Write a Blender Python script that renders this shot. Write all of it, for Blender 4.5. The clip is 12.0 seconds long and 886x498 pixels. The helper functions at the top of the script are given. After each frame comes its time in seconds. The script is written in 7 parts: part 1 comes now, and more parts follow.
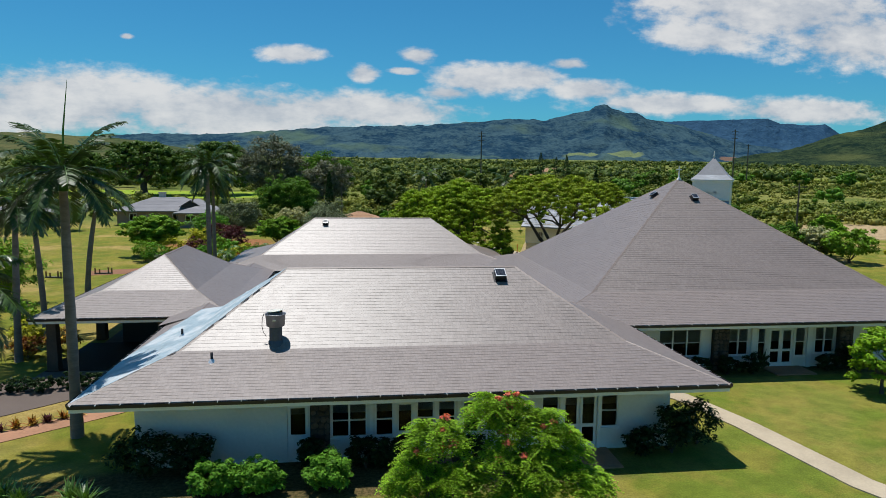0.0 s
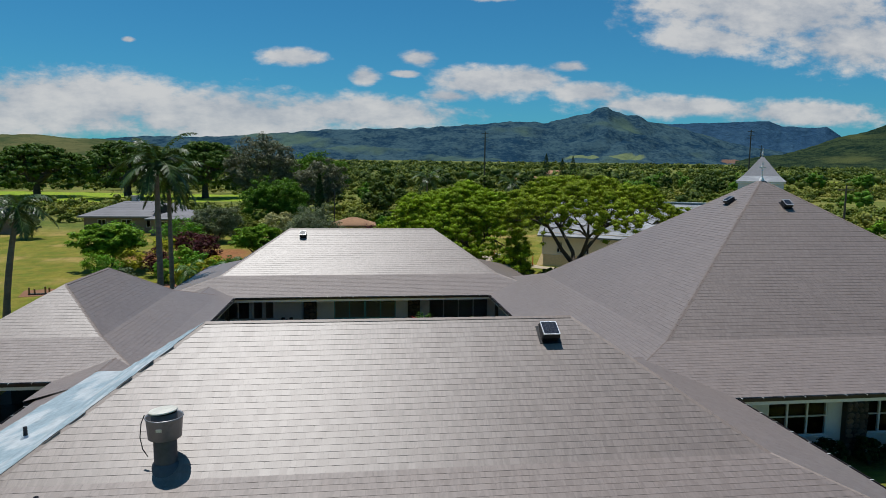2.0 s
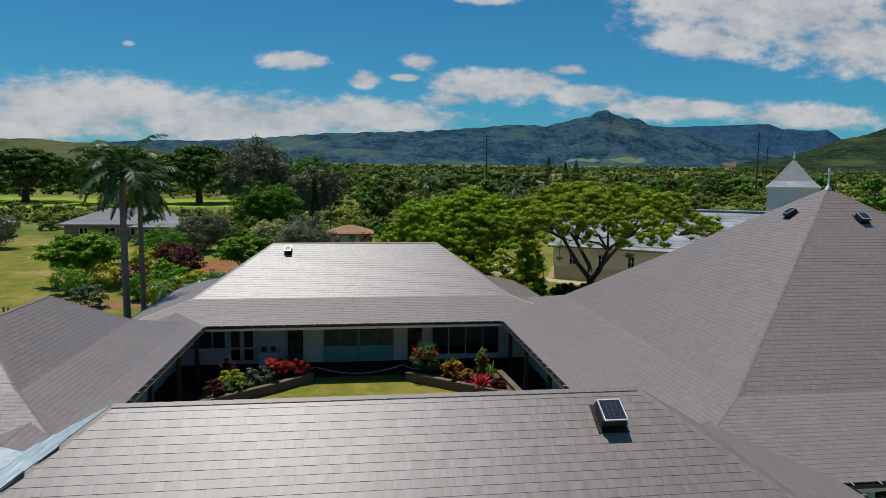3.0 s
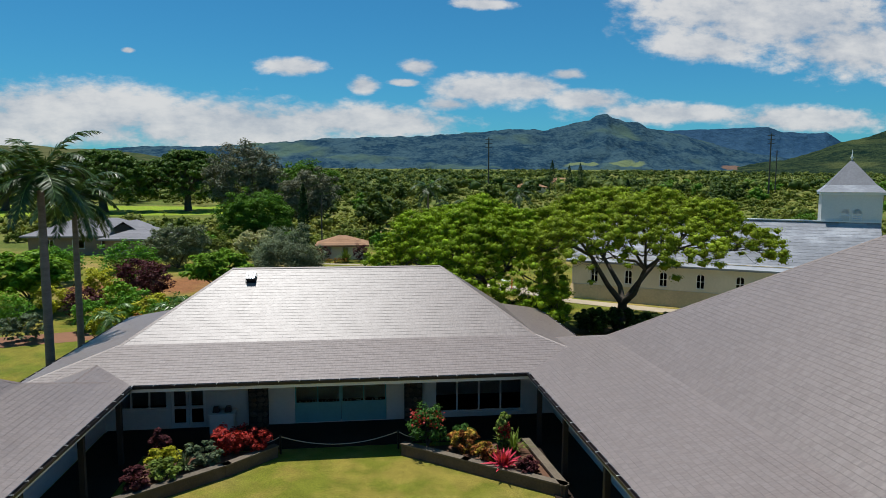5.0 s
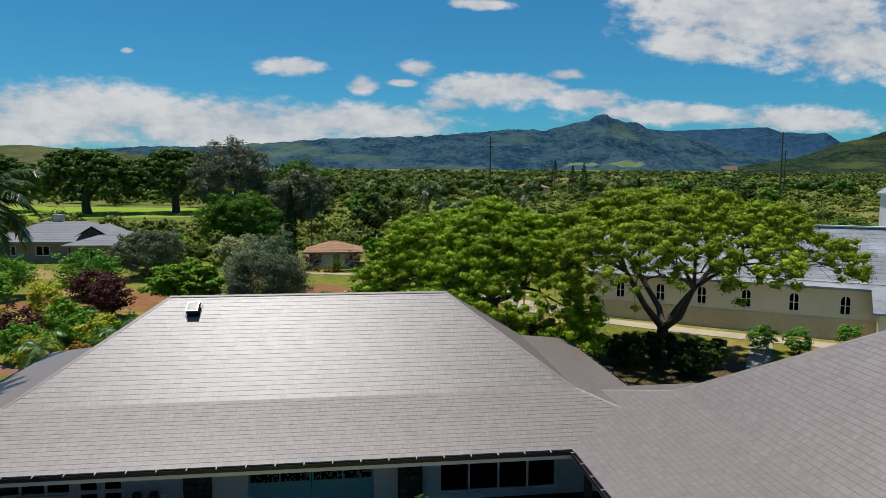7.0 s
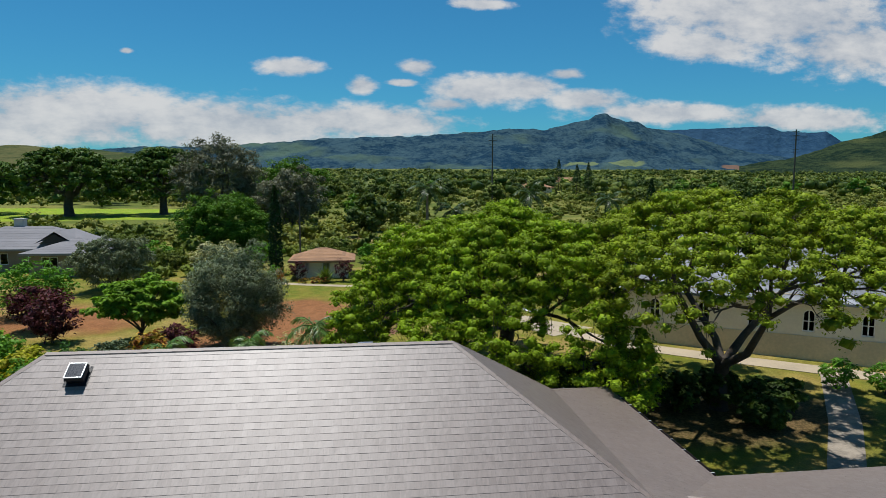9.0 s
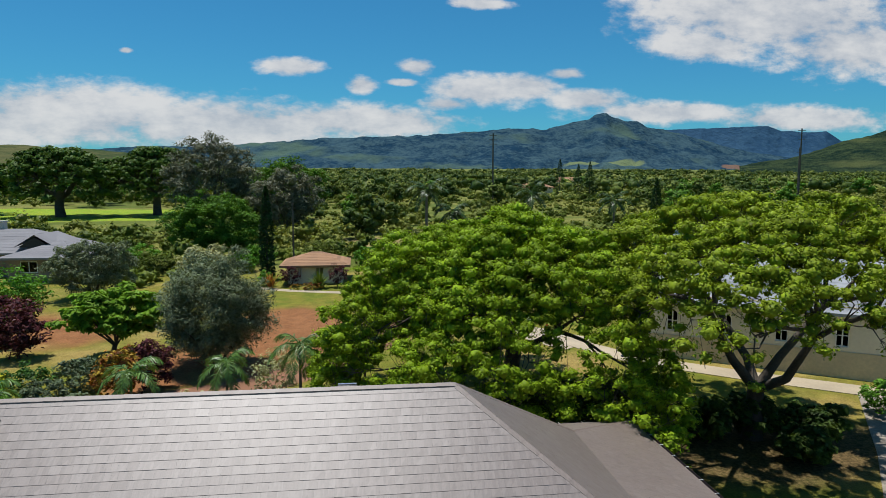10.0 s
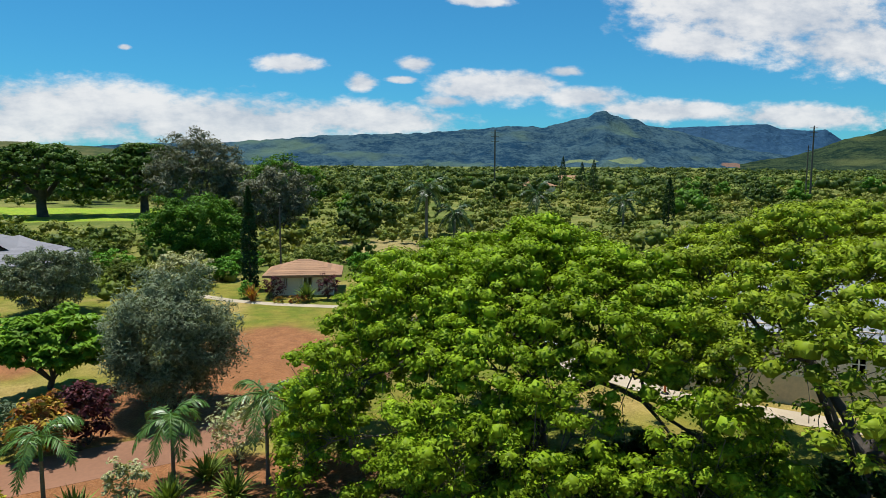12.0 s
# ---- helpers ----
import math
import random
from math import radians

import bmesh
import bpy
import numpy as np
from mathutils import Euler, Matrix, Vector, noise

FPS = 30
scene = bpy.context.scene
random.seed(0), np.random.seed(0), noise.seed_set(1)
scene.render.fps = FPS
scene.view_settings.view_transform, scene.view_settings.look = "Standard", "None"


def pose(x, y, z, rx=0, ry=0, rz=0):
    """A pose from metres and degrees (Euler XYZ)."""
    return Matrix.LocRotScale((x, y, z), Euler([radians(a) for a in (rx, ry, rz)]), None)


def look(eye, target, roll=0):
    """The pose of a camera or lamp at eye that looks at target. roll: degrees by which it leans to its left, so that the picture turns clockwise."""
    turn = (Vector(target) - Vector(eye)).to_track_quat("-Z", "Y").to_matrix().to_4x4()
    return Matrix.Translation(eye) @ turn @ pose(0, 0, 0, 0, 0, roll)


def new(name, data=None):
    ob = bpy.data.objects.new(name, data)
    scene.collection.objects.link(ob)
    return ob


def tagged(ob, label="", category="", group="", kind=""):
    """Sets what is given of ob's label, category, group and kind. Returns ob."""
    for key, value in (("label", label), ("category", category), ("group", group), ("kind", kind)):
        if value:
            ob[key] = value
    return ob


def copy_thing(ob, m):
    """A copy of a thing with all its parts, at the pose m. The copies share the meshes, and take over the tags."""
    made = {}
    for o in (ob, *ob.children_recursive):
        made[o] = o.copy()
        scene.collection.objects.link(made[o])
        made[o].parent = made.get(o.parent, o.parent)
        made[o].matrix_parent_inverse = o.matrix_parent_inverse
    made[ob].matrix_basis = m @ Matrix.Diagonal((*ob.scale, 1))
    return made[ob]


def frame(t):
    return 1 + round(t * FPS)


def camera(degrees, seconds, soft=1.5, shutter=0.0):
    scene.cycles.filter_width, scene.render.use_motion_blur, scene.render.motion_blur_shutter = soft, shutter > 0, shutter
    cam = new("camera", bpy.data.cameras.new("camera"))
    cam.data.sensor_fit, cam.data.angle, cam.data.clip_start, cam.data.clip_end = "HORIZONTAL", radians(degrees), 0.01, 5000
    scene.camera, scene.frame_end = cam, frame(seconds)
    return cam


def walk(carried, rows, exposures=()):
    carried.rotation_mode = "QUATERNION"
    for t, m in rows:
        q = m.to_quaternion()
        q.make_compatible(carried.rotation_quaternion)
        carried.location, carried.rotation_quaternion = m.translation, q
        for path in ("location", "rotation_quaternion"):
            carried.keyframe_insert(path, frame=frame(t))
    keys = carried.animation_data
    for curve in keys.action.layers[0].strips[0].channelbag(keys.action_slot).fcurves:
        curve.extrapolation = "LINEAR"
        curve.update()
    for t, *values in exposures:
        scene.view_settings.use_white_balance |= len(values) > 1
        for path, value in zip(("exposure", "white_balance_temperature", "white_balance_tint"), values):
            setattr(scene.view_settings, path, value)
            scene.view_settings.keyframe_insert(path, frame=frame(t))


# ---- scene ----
cam = camera(67.8, 12.0, soft=0.8)
PATH = [
    (0, (-7.098, -29.49, 10.816), (-6.847, -27.52, 10.578), 0.6),
    (0.5, (-6.925, -27.244, 10.697), (-6.674, -25.275, 10.455), 0.6),
    (1, (-6.643, -24.409, 10.551), (-6.393, -22.44, 10.309), 0.5),
    (1.5, (-6.32, -21.346, 10.51), (-6.071, -19.376, 10.273), 0.5),
    (2, (-6.078, -18.309, 10.56), (-5.829, -16.338, 10.33), 0.6),
    (2.5, (-5.811, -15.291, 10.637), (-5.564, -13.319, 10.413), 0.4),
    (3, (-5.66, -12.643, 10.756), (-5.411, -10.67, 10.536), 0.5),
    (5, (-4.86, -4.033, 10.809), (-4.611, -2.06, 10.603), 0.2),
    (5.5, (-4.668, -2.127, 10.817), (-4.419, -0.153, 10.611), 0.2),
    (6, (-4.509, -0.18, 10.805), (-4.258, 1.794, 10.6), 0.2),
    (6.5, (-4.313, 1.863, 10.769), (-4.063, 3.837, 10.565), 0.1),
    (7, (-4.151, 3.795, 10.772), (-3.899, 5.768, 10.567), 0.2),
    (9, (-3.334, 11.513, 10.802), (-3.082, 13.486, 10.596), 0.1),
    (9.5, (-3.143, 13.21, 10.864), (-2.89, 15.183, 10.657), 0.2),
    (10, (-2.917, 14.844, 10.886), (-2.664, 16.817, 10.679), 0.1),
    (10.5, (-2.761, 16.557, 10.911), (-2.506, 18.53, 10.703), 0.2),
    (11, (-2.595, 18.274, 10.956), (-2.34, 20.246, 10.745), 0.2),
    (11.5, (-2.449, 19.886, 10.956), (-2.194, 21.859, 10.744), 0.1),
    (12, (-2.362, 21.462, 11.082), (-2.106, 23.434, 10.868), 0.2),
]
EXPOSURE = ((0, -0.1), (1.5, -0.28), (2.5, -0.4), (3, -0.4), (5, -0.15), (7, -0.22), (9, -0.22), (10.5, -0.05), (12, 0.15))
walk(cam, [(t, look(eye, target, roll)) for t, eye, target, roll in PATH], EXPOSURE)

# ---- world and sun ----
SUN_TO = Vector((-0.145, 0.195, 0.965)).normalized()
sun_data = bpy.data.lights.new("sun", "SUN")
sun_data.energy, sun_data.angle, sun_data.color = 5.0, radians(0.6), (1.0, 0.98, 0.945)
sun = new("sun", sun_data)
sun.matrix_world = look((0, 0, 60), Vector((0, 0, 60)) - SUN_TO)

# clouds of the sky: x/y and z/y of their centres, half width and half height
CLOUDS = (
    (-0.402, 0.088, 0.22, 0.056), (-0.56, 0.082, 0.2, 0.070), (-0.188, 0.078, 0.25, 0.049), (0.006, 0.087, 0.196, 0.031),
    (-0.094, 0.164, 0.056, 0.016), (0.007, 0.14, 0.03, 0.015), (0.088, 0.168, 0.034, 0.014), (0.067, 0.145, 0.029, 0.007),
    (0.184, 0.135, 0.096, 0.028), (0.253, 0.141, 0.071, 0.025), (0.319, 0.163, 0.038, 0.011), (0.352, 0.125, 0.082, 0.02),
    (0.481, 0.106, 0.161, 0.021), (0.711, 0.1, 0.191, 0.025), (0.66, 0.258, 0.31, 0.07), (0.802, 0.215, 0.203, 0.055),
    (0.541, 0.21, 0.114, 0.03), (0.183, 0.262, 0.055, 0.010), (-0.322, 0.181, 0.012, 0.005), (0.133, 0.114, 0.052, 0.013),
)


class Nodes:
    """Helpers for building a node tree."""

    def __init__(self, tree):
        self.tree = tree
        tree.nodes.clear()

    def add(self, kind):
        return self.tree.nodes.new(kind)

    def link(self, a, b):
        self.tree.links.new(a, b)

    def put(self, socket, v):
        if isinstance(v, bpy.types.NodeSocket):
            self.link(v, socket)
        else:
            socket.default_value = v

    def math(self, op, a, b=0.0, c=None, clamp=False):
        n = self.add("ShaderNodeMath")
        n.operation, n.use_clamp = op, clamp
        self.put(n.inputs[0], a)
        self.put(n.inputs[1], b)
        if c is not None:
            self.put(n.inputs[2], c)
        return n.outputs[0]

    def noise(self, vec, scale, detail=3.0, rough=0.55):
        n = self.add("ShaderNodeTexNoise")
        self.put(n.inputs["Vector"], vec)
        n.inputs["Scale"].default_value, n.inputs["Detail"].default_value = scale, detail
        n.inputs["Roughness"].default_value = rough
        return n.outputs["Fac"]

    def ramp(self, v, lo, hi, a=0.0, b=1.0):
        n = self.add("ShaderNodeMapRange")
        n.interpolation_type = "SMOOTHSTEP"
        self.put(n.inputs["Value"], v)
        for key, x in (("From Min", lo), ("From Max", hi), ("To Min", a), ("To Max", b)):
            self.put(n.inputs[key], x)
        return n.outputs["Result"]

    def mix(self, f, a, b, blend="MIX"):
        n = self.add("ShaderNodeMix")
        n.data_type, n.blend_type = "RGBA", blend
        self.put(n.inputs[0], f)
        self.put(n.inputs[6], a if isinstance(a, bpy.types.NodeSocket) else (*a, 1.0))
        self.put(n.inputs[7], b if isinstance(b, bpy.types.NodeSocket) else (*b, 1.0))
        return n.outputs[2]


def build_world():
    world = bpy.data.worlds.new("sky")
    scene.world = world
    world.use_nodes = True
    g = Nodes(world.node_tree)
    sky = g.add("ShaderNodeTexSky")
    sky.sky_type, sky.sun_disc = "NISHITA", False
    sky.sun_elevation = math.asin(SUN_TO.z)
    sky.sun_rotation = math.atan2(SUN_TO.x, SUN_TO.y)
    sky.air_density, sky.dust_density, sky.ozone_density = 1.0, 0.35, 2.2
    tc = g.add("ShaderNodeTexCoord")
    sep = g.add("ShaderNodeSeparateXYZ")
    g.link(tc.outputs["Generated"], sep.inputs[0])
    ahead = g.math("MAXIMUM", sep.outputs["Y"], 0.05)
    u = g.math("DIVIDE", sep.outputs["X"], ahead)
    v = g.math("DIVIDE", sep.outputs["Z"], ahead)
    uv = g.add("ShaderNodeCombineXYZ")
    g.put(uv.inputs[0], u)
    g.put(uv.inputs[1], g.math("MULTIPLY", v, 2.0))
    big = g.math("SUBTRACT", g.noise(uv.outputs[0], 7.5, 6.0, 0.58), 0.5)
    fine = g.math("SUBTRACT", g.noise(uv.outputs[0], 30.0, 5.0, 0.6), 0.5)
    puff = g.math("ADD", g.math("MULTIPLY", big, 1.8), g.math("MULTIPLY", fine, 0.65))
    cover = None
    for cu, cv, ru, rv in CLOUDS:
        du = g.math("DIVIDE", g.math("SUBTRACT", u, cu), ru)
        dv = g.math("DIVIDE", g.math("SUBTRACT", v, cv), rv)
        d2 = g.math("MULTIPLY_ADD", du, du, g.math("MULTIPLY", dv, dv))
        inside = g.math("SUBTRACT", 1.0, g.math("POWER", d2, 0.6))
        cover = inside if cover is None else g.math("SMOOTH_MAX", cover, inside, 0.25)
    mask = g.ramp(g.math("ADD", cover, puff), -0.05, 0.62)
    front = g.ramp(sep.outputs["Y"], 0.25, 0.45)
    mask = g.math("MULTIPLY", mask, front)
    around = g.noise(tc.outputs["Generated"], 3.2, 6.0, 0.6)
    rest = g.math("MULTIPLY", g.ramp(around, 0.58, 0.74), g.math("SUBTRACT", 1.0, front))
    mask = g.math("MULTIPLY", g.math("MAXIMUM", mask, rest), g.ramp(sep.outputs["Z"], -0.02, 0.03))
    shade = g.ramp(g.math("ADD", g.math("MULTIPLY", big, 1.3), g.math("MULTIPLY", fine, 0.25)), -0.3, 0.25)
    cloud = g.mix(shade, (5.6, 6.2, 7.1), (9.6, 9.6, 9.6))
    blue = g.mix(1.0, sky.outputs[0], (SKY_TINT), "MULTIPLY")
    col = g.mix(g.math("MULTIPLY", mask, 0.93), blue, cloud)
    bg = g.add("ShaderNodeBackground")
    g.put(bg.inputs["Color"], col)
    bg.inputs["Strength"].default_value = 0.081
    out = g.add("ShaderNodeOutputWorld")
    g.link(bg.outputs[0], out.inputs[0])


SKY_TINT = (0.27, 0.93, 1.22)
build_world()


# ---- materials ----
def surface(name, base, rough=0.6, metal=0.0, var=0.16, s1=0.6, s2=9.0, bump=0.25, bscale=40.0, spec=0.4,
            each=0.0, leaf=0.0, coat=0.0, second=None, where=(0.45, 0.6), stretch=(1, 1, 1)):
    """A painted, mineral, metal or leafy surface, varied at two scales. each: tone change from piece to piece;
    second: another colour that comes through in patches."""
    m = bpy.data.materials.new(name)
    m.use_nodes = True
    g = Nodes(m.node_tree)
    tc = g.add("ShaderNodeTexCoord")
    mp = g.add("ShaderNodeMapping")
    mp.inputs["Scale"].default_value = stretch
    g.link(tc.outputs["Object"], mp.inputs[0])
    vec = mp.outputs[0]
    broad, small = g.noise(vec, s1, 3.0), g.noise(vec, s2, 4.0)
    tone = g.math("ADD", g.math("MULTIPLY", broad, 0.55), g.math("MULTIPLY", small, 0.45))
    val = g.ramp(tone, 0.3, 0.7, 1.0 - var, 1.0 + var)
    if each:
        info, geo = g.add("ShaderNodeObjectInfo"), g.add("ShaderNodeNewGeometry")
        r = g.math("FRACT", g.math("ADD", info.outputs["Random"], geo.outputs["Random Per Island"]))
        val = g.math("MULTIPLY", val, g.math("MULTIPLY_ADD", r, 2 * each, 1.0 - each))
    col = base
    if second is not None:
        col = g.mix(g.ramp(broad, *where), base, second)
    col = g.mix(1.0, col, _grey(g, val), "MULTIPLY")
    bs = g.add("ShaderNodeBsdfPrincipled")
    g.put(bs.inputs["Base Color"], col)
    bs.inputs["Metallic"].default_value = metal
    bs.inputs["Specular IOR Level"].default_value = spec
    if coat:
        bs.inputs["Coat Weight"].default_value, bs.inputs["Coat Roughness"].default_value = coat, rough - 0.04
    g.put(bs.inputs["Roughness"], g.ramp(small, 0.25, 0.75, max(0.03, rough - 0.07), min(1.0, rough + 0.07)))
    if bump:
        b = g.add("ShaderNodeBump")
        b.inputs["Strength"].default_value, b.inputs["Distance"].default_value = bump, 0.02
        g.put(b.inputs["Height"], g.noise(vec, bscale, 3.0))
        g.link(b.outputs[0], bs.inputs["Normal"])
    out = g.add("ShaderNodeOutputMaterial")
    if leaf:
        tr = g.add("ShaderNodeBsdfTranslucent")
        g.put(tr.inputs["Color"], g.mix(1.0, col, (1.25, 1.3, 0.45), "MULTIPLY"))
        mx = g.add("ShaderNodeMixShader")
        mx.inputs[0].default_value = leaf
        g.link(bs.outputs[0], mx.inputs[1])
        g.link(tr.outputs[0], mx.inputs[2])
        g.link(mx.outputs[0], out.inputs[0])
    else:
        g.link(bs.outputs[0], out.inputs[0])
    return m


def _grey(g, v):
    c = g.add("ShaderNodeCombineXYZ")
    for i in range(3):
        g.put(c.inputs[i], v)
    return c.outputs[0]


def glass(name, tint=(0.8, 0.85, 0.85)):
    m = bpy.data.materials.new(name)
    m.use_nodes = True
    g = Nodes(m.node_tree)
    bs = g.add("ShaderNodeBsdfPrincipled")
    bs.inputs["Base Color"].default_value = (*tint, 1)
    bs.inputs["Roughness"].default_value = 0.02
    bs.inputs["Transmission Weight"].default_value = 1.0
    bs.inputs["IOR"].default_value = 1.2
    out = g.add("ShaderNodeOutputMaterial")
    g.link(bs.outputs[0], out.inputs[0])
    return m


def shingle_metal(name, base, rough, coat, streak=0.10, each=0.05):
    """Stone-coated metal shakes: fine ribs that run up the slope, in narrow patches, with soft weathering."""
    m = bpy.data.materials.new(name)
    m.use_nodes = True
    g = Nodes(m.node_tree)
    geo, info = g.add("ShaderNodeNewGeometry"), g.add("ShaderNodeObjectInfo")
    level = g.add("ShaderNodeVectorMath")
    level.operation = "CROSS_PRODUCT"
    g.link(geo.outputs["True Normal"], level.inputs[0])
    level.inputs[1].default_value = (0, 0, 1)
    unit = g.add("ShaderNodeVectorMath")
    unit.operation = "NORMALIZE"
    g.link(level.outputs[0], unit.inputs[0])
    dot = g.add("ShaderNodeVectorMath")
    dot.operation = "DOT_PRODUCT"
    g.link(unit.outputs[0], dot.inputs[0])
    g.link(geo.outputs["Position"], dot.inputs[1])
    r = g.math("FRACT", g.math("ADD", info.outputs["Random"], geo.outputs["Random Per Island"]))
    vec = g.add("ShaderNodeCombineXYZ")
    g.put(vec.inputs[0], dot.outputs["Value"])
    g.put(vec.inputs[1], g.math("MULTIPLY", r, 37.0))
    ribs, bands = g.noise(vec.outputs[0], 55.0, 2.0), g.noise(vec.outputs[0], 9.0, 1.0)
    broad = g.noise(geo.outputs["Position"], 0.45, 4.0)
    grain = g.noise(geo.outputs["Position"], 60.0, 2.0)
    val = g.math("MULTIPLY", g.ramp(ribs, 0.3, 0.7, 1 - 0.6 * streak, 1 + 0.6 * streak), g.ramp(bands, 0.42, 0.58, 1 - streak, 1 + streak))
    val = g.math("MULTIPLY", val, g.math("MULTIPLY_ADD", r, 2 * each, 1.0 - each))
    val = g.math("MULTIPLY", val, g.ramp(broad, 0.3, 0.7, 0.97, 1.03))
    val = g.math("MULTIPLY", val, g.ramp(grain, 0.3, 0.7, 0.95, 1.05))
    bs = g.add("ShaderNodeBsdfPrincipled")
    g.put(bs.inputs["Base Color"], g.mix(1.0, base, _grey(g, val), "MULTIPLY"))
    g.put(bs.inputs["Roughness"], g.ramp(bands, 0.4, 0.6, rough - 0.04, rough + 0.04))
    bs.inputs["Specular IOR Level"].default_value = 0.45
    sheen = g.math("FRACT", g.math("MULTIPLY", r, 7.13))
    g.put(bs.inputs["Coat Weight"], g.math("MULTIPLY", g.ramp(bands, 0.4, 0.6, coat * 0.85, min(1.0, coat * 1.15)), g.math("MULTIPLY_ADD", sheen, 0.26, 0.87), clamp=True))
    bs.inputs["Coat Roughness"].default_value = rough
    bs.inputs["Coat IOR"].default_value = 1.7
    b = g.add("ShaderNodeBump")
    b.inputs["Strength"].default_value, b.inputs["Distance"].default_value = 0.35, 0.006
    g.put(b.inputs["Height"], g.math("ADD", ribs, g.math("MULTIPLY", grain, 0.4)))
    g.link(b.outputs[0], bs.inputs["Normal"])
    out = g.add("ShaderNodeOutputMaterial")
    g.link(bs.outputs[0], out.inputs[0])
    return m


M_SHINGLE = shingle_metal("roof_shingle", (0.196, 0.151, 0.127), 0.505, 0.64, 0.06, 0.035)
M_DECK = surface("roof_deck", (0.12, 0.11, 0.11), 0.6)
M_CAP = shingle_metal("roof_cap", (0.21, 0.158, 0.13), 0.55, 0.35, 0.06)
M_BLUE = surface("blue_underlayment", (0.315, 0.395, 0.435), 0.75, 0, 0.22, 0.8, 6.0, 0.5, 8.0, 0.15, second=(0.42, 0.455, 0.47))
M_WHITE = surface("white_paint", (0.72, 0.70, 0.66), 0.55, 0, 0.06, 0.5, 8.0, 0.15, 60.0)
M_TRIM = surface("trim_paint", (0.78, 0.77, 0.74), 0.5, 0, 0.05)
M_GUTTER = surface("brown_gutter", (0.035, 0.026, 0.026), 0.4, 0, 0.2)
M_STRAP = surface("strap_paint", (0.66, 0.64, 0.62), 0.4)
M_STONE = surface("lava_rock", (0.10, 0.075, 0.055), 0.85, 0, 0.3, 1.5, 14.0, 0.8, 25.0, each=0.45)
M_MORTAR = surface("mortar", (0.045, 0.04, 0.035), 0.9)
M_GLASS = glass("window_glass")
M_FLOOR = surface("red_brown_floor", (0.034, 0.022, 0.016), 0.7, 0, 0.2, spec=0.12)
M_INSIDE = surface("interior_plaster", (0.45, 0.42, 0.38), 0.8)
M_TEAL = surface("teal_paint", (0.16, 0.43, 0.47), 0.45, 0, 0.08)
M_BLACK = surface("black_plastic", (0.012, 0.012, 0.014), 0.4, 0, 0.2)
M_CELL = surface("solar_cell", (0.015, 0.02, 0.035), 0.3, 0, 0.3, 3, 30, 0.0, spec=0.35)
M_METAL = surface("galvanised_metal", (0.30, 0.30, 0.31), 0.38, 0.6, 0.18)
M_ALU = surface("aluminium", (0.72, 0.73, 0.74), 0.35, 0.5, 0.08)
M_VENTCAP = surface("ivory_metal", (0.62, 0.60, 0.52), 0.5)
M_CONCRETE = surface("concrete", (0.50, 0.47, 0.42), 0.85, 0, 0.14, 0.6, 12.0, 0.3, 40.0)
M_WALK = surface("tan_concrete", (0.43, 0.35, 0.24), 0.85, 0, 0.14, 0.6, 12.0, 0.3, 40.0)
M_ASPHALT = surface("asphalt", (0.125, 0.094, 0.076), 0.9, 0, 0.15, 0.4, 30.0, 0.4, 90.0)
M_REDPATH = surface("red_earth_path", (0.36, 0.185, 0.105), 0.95, 0, 0.2, 0.5, 8.0, 0.5, 30.0)
M_TRACK = surface("brown_dirt", (0.25, 0.128, 0.075), 0.95, 0, 0.14, 0.35, 6.0, 0.3, 25.0, 0.1)
M_BARK = surface("bark", (0.085, 0.07, 0.055), 0.9, 0, 0.3, 1.5, 12.0, 0.8, 14.0)
M_PALMBARK = surface("palm_bark", (0.19, 0.155, 0.125), 0.85, 0, 0.25, 1.0, 9.0, 0.7, 12.0, stretch=(1, 1, 4))
M_CHURCHROOF = surface("silver_roof", (0.255, 0.265, 0.285), 0.6, 0, 0.25, 0.35, 3.0, 0.3, 10.0, 0.3, each=0.12, second=(0.33, 0.34, 0.36), stretch=(1, 1, 3))
M_SPIRE = surface("grey_spire_shingle", (0.20, 0.20, 0.215), 0.65, 0, 0.2, 0.8, 6.0)
M_CREAM = surface("cream_plaster", (0.78, 0.71, 0.56), 0.8, 0, 0.07, 0.5, 6.0, 0.2, 40.0)
M_TAN = surface("tan_plaster", (0.80, 0.60, 0.32), 0.8, 0, 0.12, 0.5, 6.0, 0.2, 40.0)
M_PINK = surface("clay_shingle", (0.33, 0.175, 0.085), 0.75, each=0.18)
M_GREYROOF = surface("grey_asphalt_roof", (0.24, 0.23, 0.235), 0.85, 0, 0.1, 0.4, 12.0, 0.3, 30.0, 0.2, each=0.08)
M_TANWALL = surface("brown_board_wall", (0.23, 0.18, 0.14), 0.8, 0, 0.15)
M_ORANGE = surface("orange_plastic", (0.75, 0.16, 0.04), 0.5)
M_WOOD = surface("weathered_pole_wood", (0.10, 0.085, 0.07), 0.9)
# on the porte-cochere walls this dark colour stands in for shade
M_DARKWOOD = surface("near_black_wood", (0.035, 0.027, 0.022), 0.7)
M_COPING = surface("weathered_coping", (0.15, 0.12, 0.085), 0.9, 0, 0.35, 1.2, 12.0)
M_PAVER = surface("stone_path", (0.30, 0.255, 0.20), 0.9, 0, 0.3, 1.5, 9.0, 0.6, 20.0)
M_ROPE = surface("pale_rope", (0.55, 0.50, 0.42), 0.9)


def leafy(name, base, each=0.3, through_light=0.42, rough=0.5, second=None, s1=0.35, var=0.25):
    return surface(name, base, rough, 0, var, s1, 2.0, 0.0, 10.0, 0.09, each=each, leaf=0.5 * through_light, second=second, where=(0.42, 0.62))


